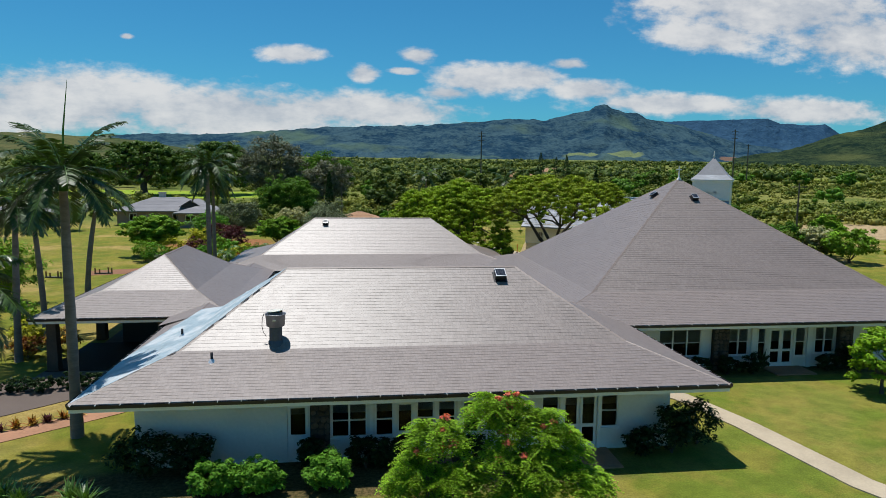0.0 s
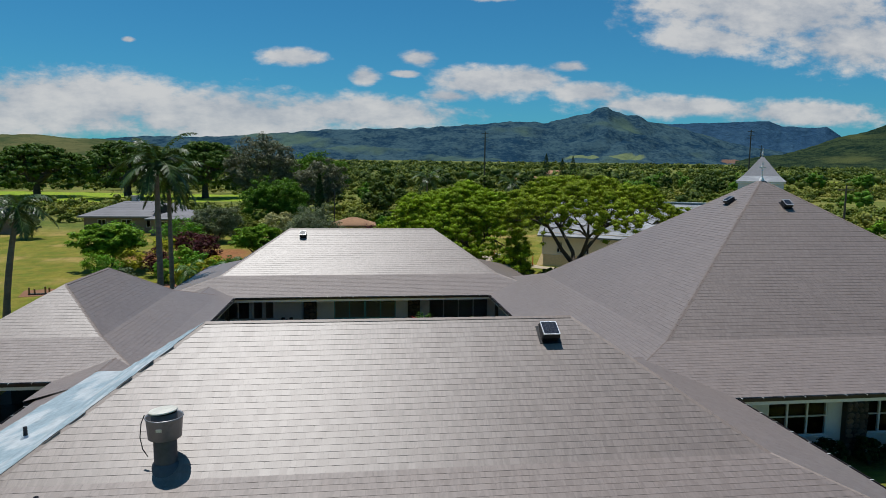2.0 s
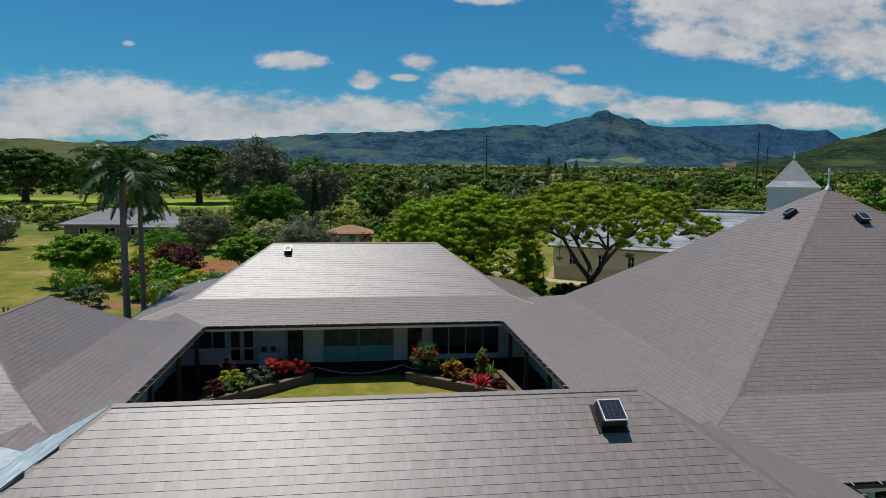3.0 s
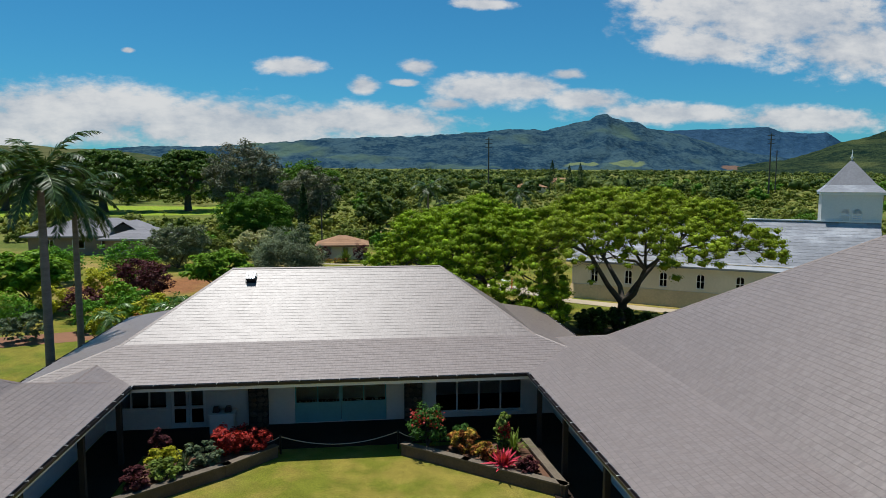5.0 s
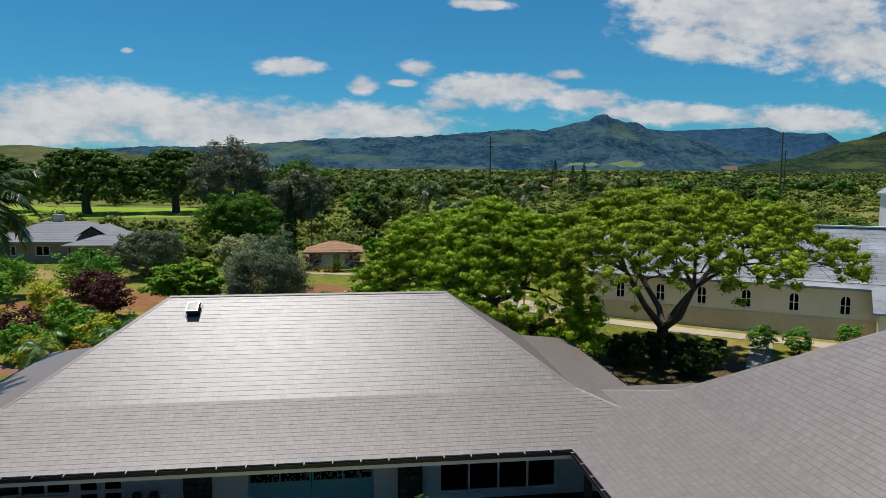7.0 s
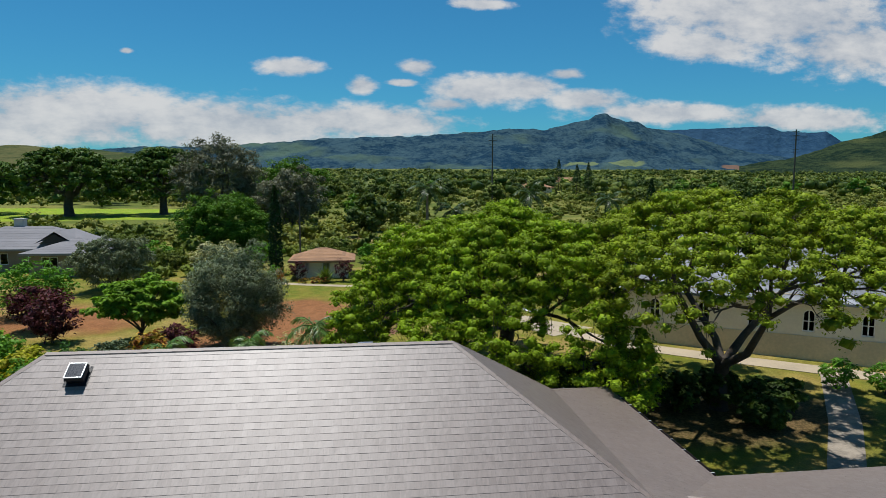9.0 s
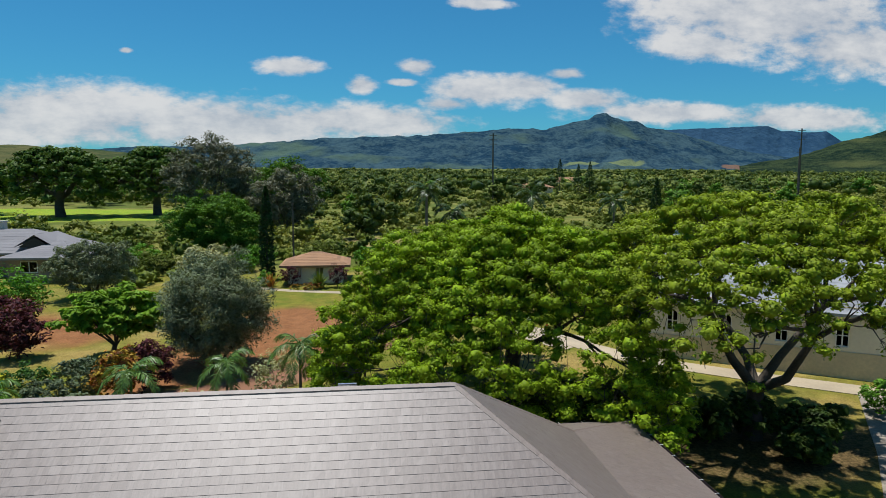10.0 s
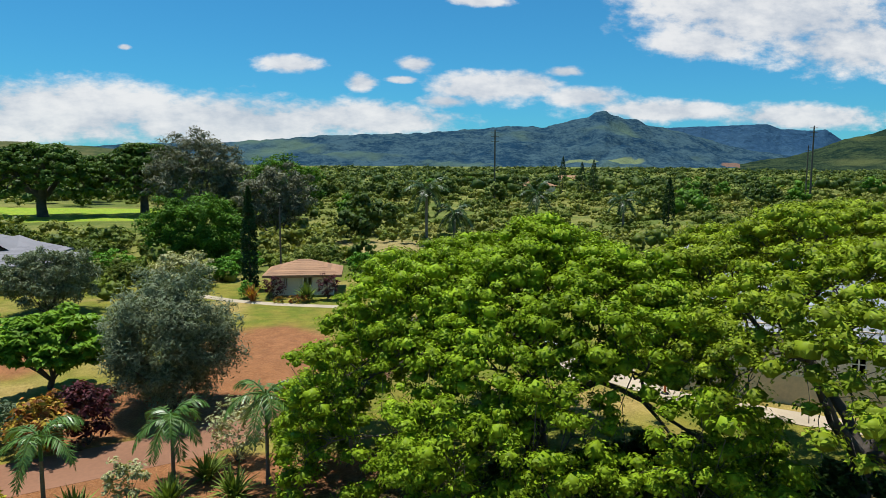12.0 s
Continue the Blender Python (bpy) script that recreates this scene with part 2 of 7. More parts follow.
M_POD = leafy("monkeypod_leaf", (0.212, 0.312, 0.014), 0.45, 0.36)
M_POD2 = leafy("lighter_monkeypod_leaf", (0.225, 0.292, 0.018), 0.45, 0.36)
M_FLAME = leafy("flame_tree_leaf", (0.21, 0.36, 0.022), 0.5, 0.6)
M_DEEPRED = leafy("deep_red_leaf", (0.42, 0.045, 0.035), 0.35)
M_FLOWER = leafy("red_flower", (0.80, 0.20, 0.13), 0.25)
M_OLIVE = leafy("olive_leaf", (0.175, 0.21, 0.115), 0.35, 0.2)
M_FICUS = leafy("ficus_leaf", (0.095, 0.20, 0.02), 0.3, 0.35)
M_LIME = leafy("plumeria_leaf", (0.185, 0.33, 0.025), 0.28, 0.35)
M_DARK = leafy("dark_shrub_leaf", (0.022, 0.046, 0.013), 0.3, 0.2)
M_HEDGE = leafy("hedge_leaf", (0.12, 0.28, 0.025), 0.3, 0.3)
M_OAK = leafy("far_oak_leaf", (0.085, 0.145, 0.026), 0.3, 0.25)
M_IRON = leafy("ironwood_needles", (0.15, 0.155, 0.095), 0.3, 0.2)
M_WOODS = leafy("woods_leaf", (0.056, 0.096, 0.018), 0.12, 0.25, second=(0.15, 0.18, 0.036), s1=0.07, var=0.45)
M_SCRUB = leafy("scrub_leaf", (0.12, 0.165, 0.025), 0.12, 0.3, second=(0.205, 0.215, 0.045), s1=0.09, var=0.4)
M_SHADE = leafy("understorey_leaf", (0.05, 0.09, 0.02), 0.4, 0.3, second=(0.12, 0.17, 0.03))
M_COVER = leafy("ground_cover_leaf", (0.145, 0.19, 0.026), 0.12, 0.3, second=(0.245, 0.24, 0.055), s1=0.06, var=0.3)
M_CYPRESS = leafy("cypress_needles", (0.028, 0.062, 0.018), 0.3, 0.15)
M_PALM = surface("palm_leaf", (0.048, 0.09, 0.022), 0.4, 0, 0.25, 0.35, 2.0, 0.0, 10.0, 0.3, each=0.3, leaf=0.12)
M_PALMLIME = surface("young_palm_leaf", (0.105, 0.205, 0.035), 0.38, 0, 0.25, 0.35, 2.0, 0.0, 10.0, 0.5, each=0.3, leaf=0.15)
M_WINE = leafy("wine_red_leaf", (0.095, 0.028, 0.032), 0.55, 0.3)
M_YELLOW = leafy("yellow_croton_leaf", (0.42, 0.41, 0.03), 0.3, 0.35)
M_RUST = leafy("orange_croton_leaf", (0.30, 0.10, 0.03), 0.55, 0.3, second=(0.42, 0.30, 0.04), s1=2.5)
M_CREAMLEAF = leafy("cream_flower_spray", (0.45, 0.44, 0.22), 0.3, 0.3)
M_SPIKE = leafy("spiky_leaf", (0.16, 0.22, 0.04), 0.35, 0.3)
M_SOIL = surface("red_brown_soil", (0.14, 0.07, 0.04), 0.95, 0, 0.25)
M_PINKLEAF = leafy("pink_bromeliad_leaf", (0.62, 0.06, 0.10), 0.3, 0.3)
M_BUSH = leafy("deep_green_bush_leaf", (0.06, 0.14, 0.025), 0.35, 0.3)
M_GREYLEAF = leafy("grey_green_leaf", (0.13, 0.17, 0.09), 0.3, 0.25)


# ---- mesh tools ----
class Shape:
    """Collects vertices and faces for one mesh."""

    def __init__(self):
        self.v, self.f = [], []

    def poly(self, *points):
        n = len(self.v)
        self.v += [tuple(p) for p in points]
        self.f.append(tuple(range(n, n + len(points))))
        return self

    def add(self, verts, faces):
        n = len(self.v)
        self.v += [tuple(p) for p in verts]
        self.f += [tuple(i + n for i in f) for f in faces]
        return self

    def box(self, x0, x1, y0, y1, z0, z1, m=None, taper=0.0):
        a, b = (x1 - x0) * taper / 2, (y1 - y0) * taper / 2
        vs = [Vector(p) for p in ((x0, y0, z0), (x1, y0, z0), (x1, y1, z0), (x0, y1, z0),
                                  (x0 + a, y0 + b, z1), (x1 - a, y0 + b, z1), (x1 - a, y1 - b, z1), (x0 + a, y1 - b, z1))]
        if m is not None:
            vs = [m @ p for p in vs]
        return self.add(vs, [(3, 2, 1, 0), (4, 5, 6, 7), (0, 1, 5, 4), (1, 2, 6, 5), (2, 3, 7, 6), (3, 0, 4, 7)])

    def tube(self, points, radii, sides=8, closed=True):
        pts = [Vector(p) for p in points]
        n0 = len(self.v)
        for i, p in enumerate(pts):
            d = (pts[min(i + 1, len(pts) - 1)] - pts[max(i - 1, 0)]).normalized()
            a = d.cross(Vector((0.13, 0.99, 0.07)) if abs(d.y) < 0.9 else Vector((1, 0, 0))).normalized()
            b = d.cross(a)
            for k in range(sides):
                w = 2 * math.pi * k / sides
                self.v.append(tuple(p + (a * math.cos(w) + b * math.sin(w)) * radii[i]))
        for i in range(len(pts) - 1):
            for k in range(sides):
                k2 = (k + 1) % sides
                self.f.append((n0 + i * sides + k, n0 + i * sides + k2, n0 + (i + 1) * sides + k2, n0 + (i + 1) * sides + k))
        if closed:
            self.f.append(tuple(n0 + k for k in range(sides)))
            self.f.append(tuple(n0 + (len(pts) - 1) * sides + k for k in reversed(range(sides))))
        return self

    def ring(self, cx, cy, profile, sides=24):
        """A turned form: profile of (radius, height)."""
        n0 = len(self.v)
        for r, z in profile:
            for k in range(sides):
                w = 2 * math.pi * k / sides
                self.v.append((cx + r * math.cos(w), cy + r * math.sin(w), z))
        for i in range(len(profile) - 1):
            for k in range(sides):
                k2 = (k + 1) % sides
                self.f.append((n0 + i * sides + k, n0 + i * sides + k2, n0 + (i + 1) * sides + k2, n0 + (i + 1) * sides + k))
        return self

    def mesh(self, name):
        me = bpy.data.meshes.new(name)
        me.from_pydata(self.v, [], self.f)
        return me


def part(name, shape, material, parent=None, label="", smooth=False):
    """One mesh object under a thing or a part."""
    me = shape if isinstance(shape, bpy.types.Mesh) else shape.mesh(name)
    if not me.materials:
        me.materials.append(material)
    if smooth:
        me.polygons.foreach_set("use_smooth", [True] * len(me.polygons))
    ob = new(name, me)
    ob.parent = parent
    if label:
        ob["label"] = label
    return ob


def soften(ob, width=0.01, segments=2):
    b = ob.modifiers.new("bevel", "BEVEL")
    b.width, b.segments, b.limit_method = width, segments, "ANGLE"
    return ob


def thing(name, at, label, category, group="", kind="", rz=0):
    ob = new(name)
    ob.empty_display_size = 0.3
    ob.matrix_basis = pose(*at, 0, 0, rz)
    return tagged(ob, label, category, group, kind)


def quads_mesh(name, verts, soft=None):
    """A mesh of loose four-cornered leaves from an array (n, 4, 3). soft: a shading normal for each leaf."""
    n = len(verts)
    me = bpy.data.meshes.new(name)
    me.vertices.add(4 * n)
    me.vertices.foreach_set("co", np.ascontiguousarray(verts, dtype=np.float32).ravel())
    me.loops.add(4 * n)
    me.loops.foreach_set("vertex_index", np.arange(4 * n, dtype=np.int32))
    me.polygons.add(n)
    me.polygons.foreach_set("loop_start", np.arange(0, 4 * n, 4, dtype=np.int32))
    me.update(calc_edges=True)
    if soft is not None:
        me.normals_split_custom_set_from_vertices(np.repeat(soft, 4, axis=0) if soft.ndim == 2 else soft.reshape(-1, 3))
    return me


def soft_normals(verts, outward, keep):
    """Normals between each leaf's own and its clump's."""
    own = np.cross(verts[:, 2] - verts[:, 0], verts[:, 3] - verts[:, 1])
    own /= np.linalg.norm(own, axis=1, keepdims=True) + 1e-9
    n = own * keep + outward * (1 - keep)
    flip = (n * own).sum(1) < 0
    n[flip] = own[flip]
    return n / (np.linalg.norm(n, axis=1, keepdims=True) + 1e-9)


def leaves(rng, centres, size, wide=0.45, up=0.6, outward=None, spread=0.35, droop=0.0, face=0.5):
    """Leaf blades round the given points: an array (n, 4, 3). up: how far they face the sky."""
    n = len(centres)
    nrm = rng.normal(size=(n, 3))
    nrm /= np.linalg.norm(nrm, axis=1, keepdims=True)
    nrm[:, 2] = np.abs(nrm[:, 2])
    nrm = nrm * (1 - up) + np.array((0, 0, 1.0)) * up
    if outward is not None:
        nrm = nrm + outward * face
    nrm /= np.linalg.norm(nrm, axis=1, keepdims=True)
    d = np.cross(nrm, rng.normal(size=(n, 3)))
    d /= np.linalg.norm(d, axis=1, keepdims=True) + 1e-9
    if droop:
        d[:, 2] -= droop
        d /= np.linalg.norm(d, axis=1, keepdims=True)
    s = np.cross(nrm, d)
    ln = (size * rng.uniform(1 - spread, 1 + spread, n))[:, None]
    c = centres
    bend = nrm * ln * 0.12
    return np.stack((c - d * ln * 0.5 - bend, c - s * ln * wide * 0.5, c + d * ln * 0.5 - bend, c + s * ln * wide * 0.5), axis=1)


def clumped(rng, clumps, radius, count, flat=0.6, shell=0.5):
    """Points in round clumps: the points and their way out of the clump."""
    k = len(clumps)
    o = rng.normal(size=(k, count, 3))
    o /= np.linalg.norm(o, axis=2, keepdims=True)
    o[:, :, 2] = np.where(rng.uniform(size=(k, count)) < 0.7, np.abs(o[:, :, 2]), o[:, :, 2])
    r = rng.uniform(shell, 1.0, size=(k, count, 1)) * (np.asarray(radius).reshape(-1, 1, 1) if np.ndim(radius) else radius)
    p = clumps[:, None, :] + o * r * np.array((1, 1, flat))
    return p.reshape(-1, 3), o.reshape(-1, 3)


def rise(x, y):
    """Height of the ground."""
    return 0.018 * min(max(y - 28.0, 0.0), 420.0) + 0.022 * max(y - 448.0, 0.0)


def rise_np(x, y):
    return 0.018 * np.clip(y - 28.0, 0, 420.0) + 0.022 * np.clip(y - 448.0, 0, None)


# ---- ground, roads and far land ----
def ground_material():
    m = bpy.data.materials.new("grass_and_earth")
    m.use_nodes = True
    g = Nodes(m.node_tree)
    tc = g.add("ShaderNodeTexCoord")
    vec = tc.outputs["Object"]
    sep = g.add("ShaderNodeSeparateXYZ")
    g.link(vec, sep.inputs[0])
    x, y = sep.outputs["X"], sep.outputs["Y"]
    broad, mid, small = g.noise(vec, 0.11, 3.0), g.noise(vec, 0.5, 4.0), g.noise(vec, 7.0, 4.0)
    grain = g.noise(vec, 45.0, 3.0)
    grass = g.mix(g.ramp(mid, 0.38, 0.62), (0.140, 0.160, 0.018), (0.215, 0.190, 0.029))
    dry = g.mix(g.ramp(small, 0.35, 0.65), (0.30, 0.215, 0.06), (0.36, 0.265, 0.085))
    col = g.mix(g.ramp(broad, 0.50, 0.64), grass, dry)

    def patch(cx, cy, rx, ry, soft=0.35, wob=0.9):
        du = g.math("DIVIDE", g.math("SUBTRACT", x, cx), rx)
        dv = g.math("DIVIDE", g.math("SUBTRACT", y, cy), ry)
        d = g.math("MULTIPLY_ADD", du, du, g.math("MULTIPLY", dv, dv))
        d = g.math("ADD", d, g.math("MULTIPLY", g.math("SUBTRACT", g.noise(vec, 0.22, 5.0), 0.5), wob * 2))
        return g.math("SUBTRACT", 1.0, g.ramp(d, 1 - soft, 1 + soft))

    soil = g.mix(g.ramp(small, 0.3, 0.7), (0.25, 0.095, 0.038), (0.31, 0.135, 0.06))
    for args in ((-8.0, 58.0, 4.8, 9.5), (-14.0, 52.0, 3.2, 4.2, 0.6, 1.4), (-11.0, 45.0, 12.0, 2.2, 0.3, 0.6), (-26.0, 62.0, 7.0, 5.0, 0.8, 1.6)):
        col = g.mix(g.math("MULTIPLY", patch(*args), 0.93), col, soil)
    # leaf litter, taken near black to stand in for shade under eaves and trees
    litter_shade = g.mix(g.ramp(small, 0.35, 0.65), (0.025, 0.017, 0.012), (0.13, 0.08, 0.045))
    for args in ((-5.6, 14.2, 9.0, 8.0, 0.4, 0.8),):
        col = g.mix(g.math("MULTIPLY", patch(*args), 0.5), col, g.mix(g.ramp(mid, 0.4, 0.6), (0.19, 0.19, 0.022), (0.30, 0.23, 0.05)))
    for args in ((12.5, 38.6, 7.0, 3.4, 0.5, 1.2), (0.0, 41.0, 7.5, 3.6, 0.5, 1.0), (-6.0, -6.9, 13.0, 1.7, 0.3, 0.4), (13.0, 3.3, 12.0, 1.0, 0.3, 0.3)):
        col = g.mix(g.math("MULTIPLY", patch(*args), 0.8), col, litter_shade)
    col = g.mix(g.math("MULTIPLY", patch(15.0, -8.0, 13.0, 11.0, 0.5, 0.5), 0.8), col, g.mix(g.ramp(mid, 0.4, 0.62), (0.13, 0.172, 0.02), (0.20, 0.19, 0.032)))
    lush = g.mix(g.ramp(mid, 0.4, 0.6), (0.21, 0.32, 0.02), (0.27, 0.33, 0.03))
    col = g.mix(patch(-82.0, 180.0, 60.0, 27.0, 0.2, 0.3), col, lush)
    hay = g.mix(g.ramp(small, 0.35, 0.65), (0.27, 0.20, 0.075), (0.34, 0.27, 0.11))
    lush_far = patch(325.0, 388.0, 75.0, 16.0, 0.3, 0.5)
    wild = g.mix(g.ramp(g.noise(vec, 0.06, 5.0), 0.42, 0.6), (0.105, 0.135, 0.022), (0.20, 0.195, 0.045))
    far = g.math("MULTIPLY", g.ramp(y, 82.0, 94.0), g.math("SUBTRACT", 1.0, patch(-82.0, 180.0, 60.0, 27.0, 0.2, 0.3)))
    col = g.mix(far, col, wild)
    col = g.mix(g.math("MULTIPLY", patch(0.5, 116.0, 10.0, 9.0, 0.5, 0.9), 0.85), col, hay)
    col = g.mix(lush_far, col, lush)
    col = g.mix(patch(84.0, 76.0, 17.0, 11.0, 0.4, 0.8), col, g.mix(g.ramp(small, 0.35, 0.65), (0.36, 0.25, 0.13), (0.42, 0.31, 0.17)))
    blotch, tuft = g.noise(vec, 1.3, 6.0, 0.65), g.noise(vec, 16.0, 3.0, 0.6)
    col = g.mix(1.0, col, _grey(g, g.ramp(blotch, 0.3, 0.7, 0.84, 1.16)), "MULTIPLY")
    col = g.mix(1.0, col, _grey(g, g.ramp(tuft, 0.3, 0.7, 0.8, 1.2)), "MULTIPLY")
    col = g.mix(1.0, col, _grey(g, g.ramp(grain, 0.25, 0.75, 0.8, 1.2)), "MULTIPLY")
    bs = g.add("ShaderNodeBsdfPrincipled")
    g.put(bs.inputs["Base Color"], col)
    bs.inputs["Roughness"].default_value = 0.95
    bs.inputs["Specular IOR Level"].default_value = 0.15
    b = g.add("ShaderNodeBump")
    b.inputs["Strength"].default_value, b.inputs["Distance"].default_value = 0.6, 0.05
    g.put(b.inputs["Height"], g.math("ADD", grain, g.math("MULTIPLY", small, 0.6)))
    g.link(b.outputs[0], bs.inputs["Normal"])
    out = g.add("ShaderNodeOutputMaterial")
    g.link(bs.outputs[0], out.inputs[0])
    return m


def build_ground():
    xs = np.concatenate((-np.geomspace(4000, 62, 22), np.linspace(-60, 60, 61), np.geomspace(62, 4000, 22)))
    ys = np.concatenate((-np.geomspace(900, 62, 10), np.linspace(-60, 110, 86), np.geomspace(112, 4600, 34)))
    gx, gy = np.meshgrid(xs, ys)
    gz = rise_np(gx, gy)
    near = np.clip((np.abs(gx) + np.abs(gy) - 60) / 100, 0, 1)
    gz = gz + near * 0.5 * np.sin(gx * 0.045 + 1.3) * np.sin(gy * 0.037)
    n, k = gx.shape
    v = np.stack((gx, gy, gz), -1).reshape(-1, 3)
    f = [(i * k + j, i * k + j + 1, (i + 1) * k + j + 1, (i + 1) * k + j) for i in range(n - 1) for j in range(k - 1)]
    s = Shape()
    s.v, s.f = v.tolist(), f
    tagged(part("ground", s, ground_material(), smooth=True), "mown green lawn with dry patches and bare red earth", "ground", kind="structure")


build_ground()


def strip(name, line, width, height, material, label, category):
    """A paved strip along a line on the ground, with real edges."""
    pts = [Vector((x, y, 0)) for x, y in line]
    fine = []
    for a, b in zip(pts, pts[1:]):
        k = max(1, int((b - a).length / 1.5))
        fine += [a.lerp(b, i / k) for i in range(k)]
    fine.append(pts[-1])
    s = Shape()
    for i, p in enumerate(fine):
        d = (fine[min(i + 1, len(fine) - 1)] - fine[max(i - 1, 0)]).normalized()
        o = Vector((d.y, -d.x, 0)) * width / 2
        for q, dz in ((p - o, -0.1), (p - o, height), (p + o, height), (p + o, -0.1)):
            s.v.append((q.x, q.y, rise(q.x, q.y) + dz))
    for i in range(len(fine) - 1):
        for k in range(3):
            s.f.append((4 * i + k, 4 * i + k + 1, 4 * i + k + 5, 4 * i + k + 4))
    return tagged(part(name, s, material), label, category, kind="structure")


strip("pavement", ((6.2, 1.6), (8.3, -0.3), (9.4, -4.0), (10.4, -9.5), (12.5, -14.0), (15, -22)), 1.15, 0.05, M_WALK, "pale concrete garden path across the lawn", "path")
strip("road", ((-60, -22), (-40, -10), (-28, -1.5), (-21.5, 4.5), (-20.2, 12), (-20.5, 20), (-20.8, 24.5)), 5.0, 0.03, M_ASPHALT, "brown-grey asphalt driveway under the porte-cochere roof", "driveway")
strip("red_path", ((-34, -12), (-25.5, -5.4), (-20.6, -1.6), (-18.0, 0.4), (-17.4, 3.0)), 1.2, 0.025, M_REDPATH, "red-brown earth path beside the driveway", "path")
strip("pavement_2", ((-15.8, 79.5), (-13.0, 77.3), (-9.0, 75.3), (-4.0, 73.8)), 1.0, 0.04, M_WALK, "pale concrete path in front of the hut", "path")
strip("pavement_3", ((9.5, 58.0), (11.3, 54.0), (13.2, 50.9), (17.5, 47.6), (24.0, 43.2), (33.0, 37.2)), 1.7, 0.05, M_WALK, "pale concrete walk along the church wall", "path")
strip("dirt_track", ((-34, 39.5), (-22, 43.0), (-14.5, 45.9), (-9.0, 48.3), (-4.6, 52.2), (-1.5, 57.5), (1.0, 64)), 3.0, 0.008, M_TRACK, "smooth brown-red dirt track through the garden", "track")
strip("road_2", ((2, 70), (8.0, 63.5), (16, 60.2), (26, 62), (40, 60)), 6.0, 0.03, M_ASPHALT, "grey asphalt parking road behind the church", "road")
strip("forecourt", ((8.5, 61.5), (9.8, 57.5), (11.5, 54.6)), 4.6, 0.035, M_WALK, "sunlit pale concrete forecourt beside the church", "pavement")
strip("stepping_path", ((13.8, 31.8), (14.6, 33.0), (17.8, 37.1), (21.5, 42.5), (22.4, 43.8)), 1.3, 0.03, M_PAVER, "dappled stone garden path", "path")
for k in range(4):
    strip("crossing_line", ((8.9 + 0.95 * k, 63.9 - 0.35 * k), (10.0 + 0.95 * k, 61.0 - 0.35 * k)), 0.35, 0.045, M_TRIM, "white painted crossing stripe on asphalt", "road marking")


def hill_material(name, dark, light, patchy, s1, s2, fields=()):
    m = bpy.data.materials.new(name)
    m.use_nodes = True
    g = Nodes(m.node_tree)
    tc = g.add("ShaderNodeTexCoord")
    vec = tc.outputs["Object"]
    a, b, c = g.noise(vec, s1, 5.0, 0.6), g.noise(vec, s2, 5.0, 0.65), g.noise(vec, s1 * 0.35, 3.0)
    col = g.mix(g.ramp(g.math("ADD", g.math("ADD", g.math("MULTIPLY", a, 0.35), g.math("MULTIPLY", b, 0.3)), g.math("MULTIPLY", g.noise(vec, s2 * 3.2, 4.0, 0.7), 0.35)), 0.42, 0.58), dark, light)
    col = g.mix(g.ramp(c, 0.56, 0.70), col, patchy)
    for field in fields:
        sep = g.add("ShaderNodeSeparateXYZ")
        g.link(vec, sep.inputs[0])
        du = g.math("DIVIDE", g.math("SUBTRACT", sep.outputs["X"], field[0]), field[2])
        dv = g.math("DIVIDE", g.math("SUBTRACT", sep.outputs["Y"], field[1]), field[3])
        d = g.math("ADD", g.math("MULTIPLY_ADD", du, du, g.math("MULTIPLY", dv, dv)), g.math("MULTIPLY", b, 0.5))
        col = g.mix(g.ramp(d, 1.0, 1.4, 0.9, 0.0), col, field[4])
    bs = g.add("ShaderNodeBsdfPrincipled")
    g.put(bs.inputs["Base Color"], col)
    bs.inputs["Roughness"].default_value = 1.0
    bs.inputs["Specular IOR Level"].default_value = 0.0
    bu = g.add("ShaderNodeBump")
    bu.inputs["Strength"].default_value, bu.inputs["Distance"].default_value = 1.0, 24.0
    g.put(bu.inputs["Height"], b)
    g.link(bu.outputs[0], bs.inputs["Normal"])
    out = g.add("ShaderNodeOutputMaterial")
    g.link(bs.outputs[0], out.inputs[0])
    return m


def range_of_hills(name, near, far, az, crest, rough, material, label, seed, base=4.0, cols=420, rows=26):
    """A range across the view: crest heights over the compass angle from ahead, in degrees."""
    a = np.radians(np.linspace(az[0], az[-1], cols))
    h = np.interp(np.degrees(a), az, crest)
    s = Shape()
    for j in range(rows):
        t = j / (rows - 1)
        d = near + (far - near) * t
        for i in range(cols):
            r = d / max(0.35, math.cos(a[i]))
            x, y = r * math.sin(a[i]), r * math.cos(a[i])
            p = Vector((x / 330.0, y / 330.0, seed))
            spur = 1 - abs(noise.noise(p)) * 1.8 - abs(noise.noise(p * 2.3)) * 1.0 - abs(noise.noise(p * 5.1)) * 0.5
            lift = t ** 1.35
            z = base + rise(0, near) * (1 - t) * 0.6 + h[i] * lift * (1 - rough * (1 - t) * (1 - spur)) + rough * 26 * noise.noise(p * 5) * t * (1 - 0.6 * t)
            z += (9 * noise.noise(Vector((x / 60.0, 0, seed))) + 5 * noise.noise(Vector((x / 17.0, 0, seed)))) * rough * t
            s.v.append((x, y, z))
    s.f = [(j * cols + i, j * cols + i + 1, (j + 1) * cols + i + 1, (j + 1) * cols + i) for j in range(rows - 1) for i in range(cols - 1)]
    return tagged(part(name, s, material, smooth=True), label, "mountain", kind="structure")


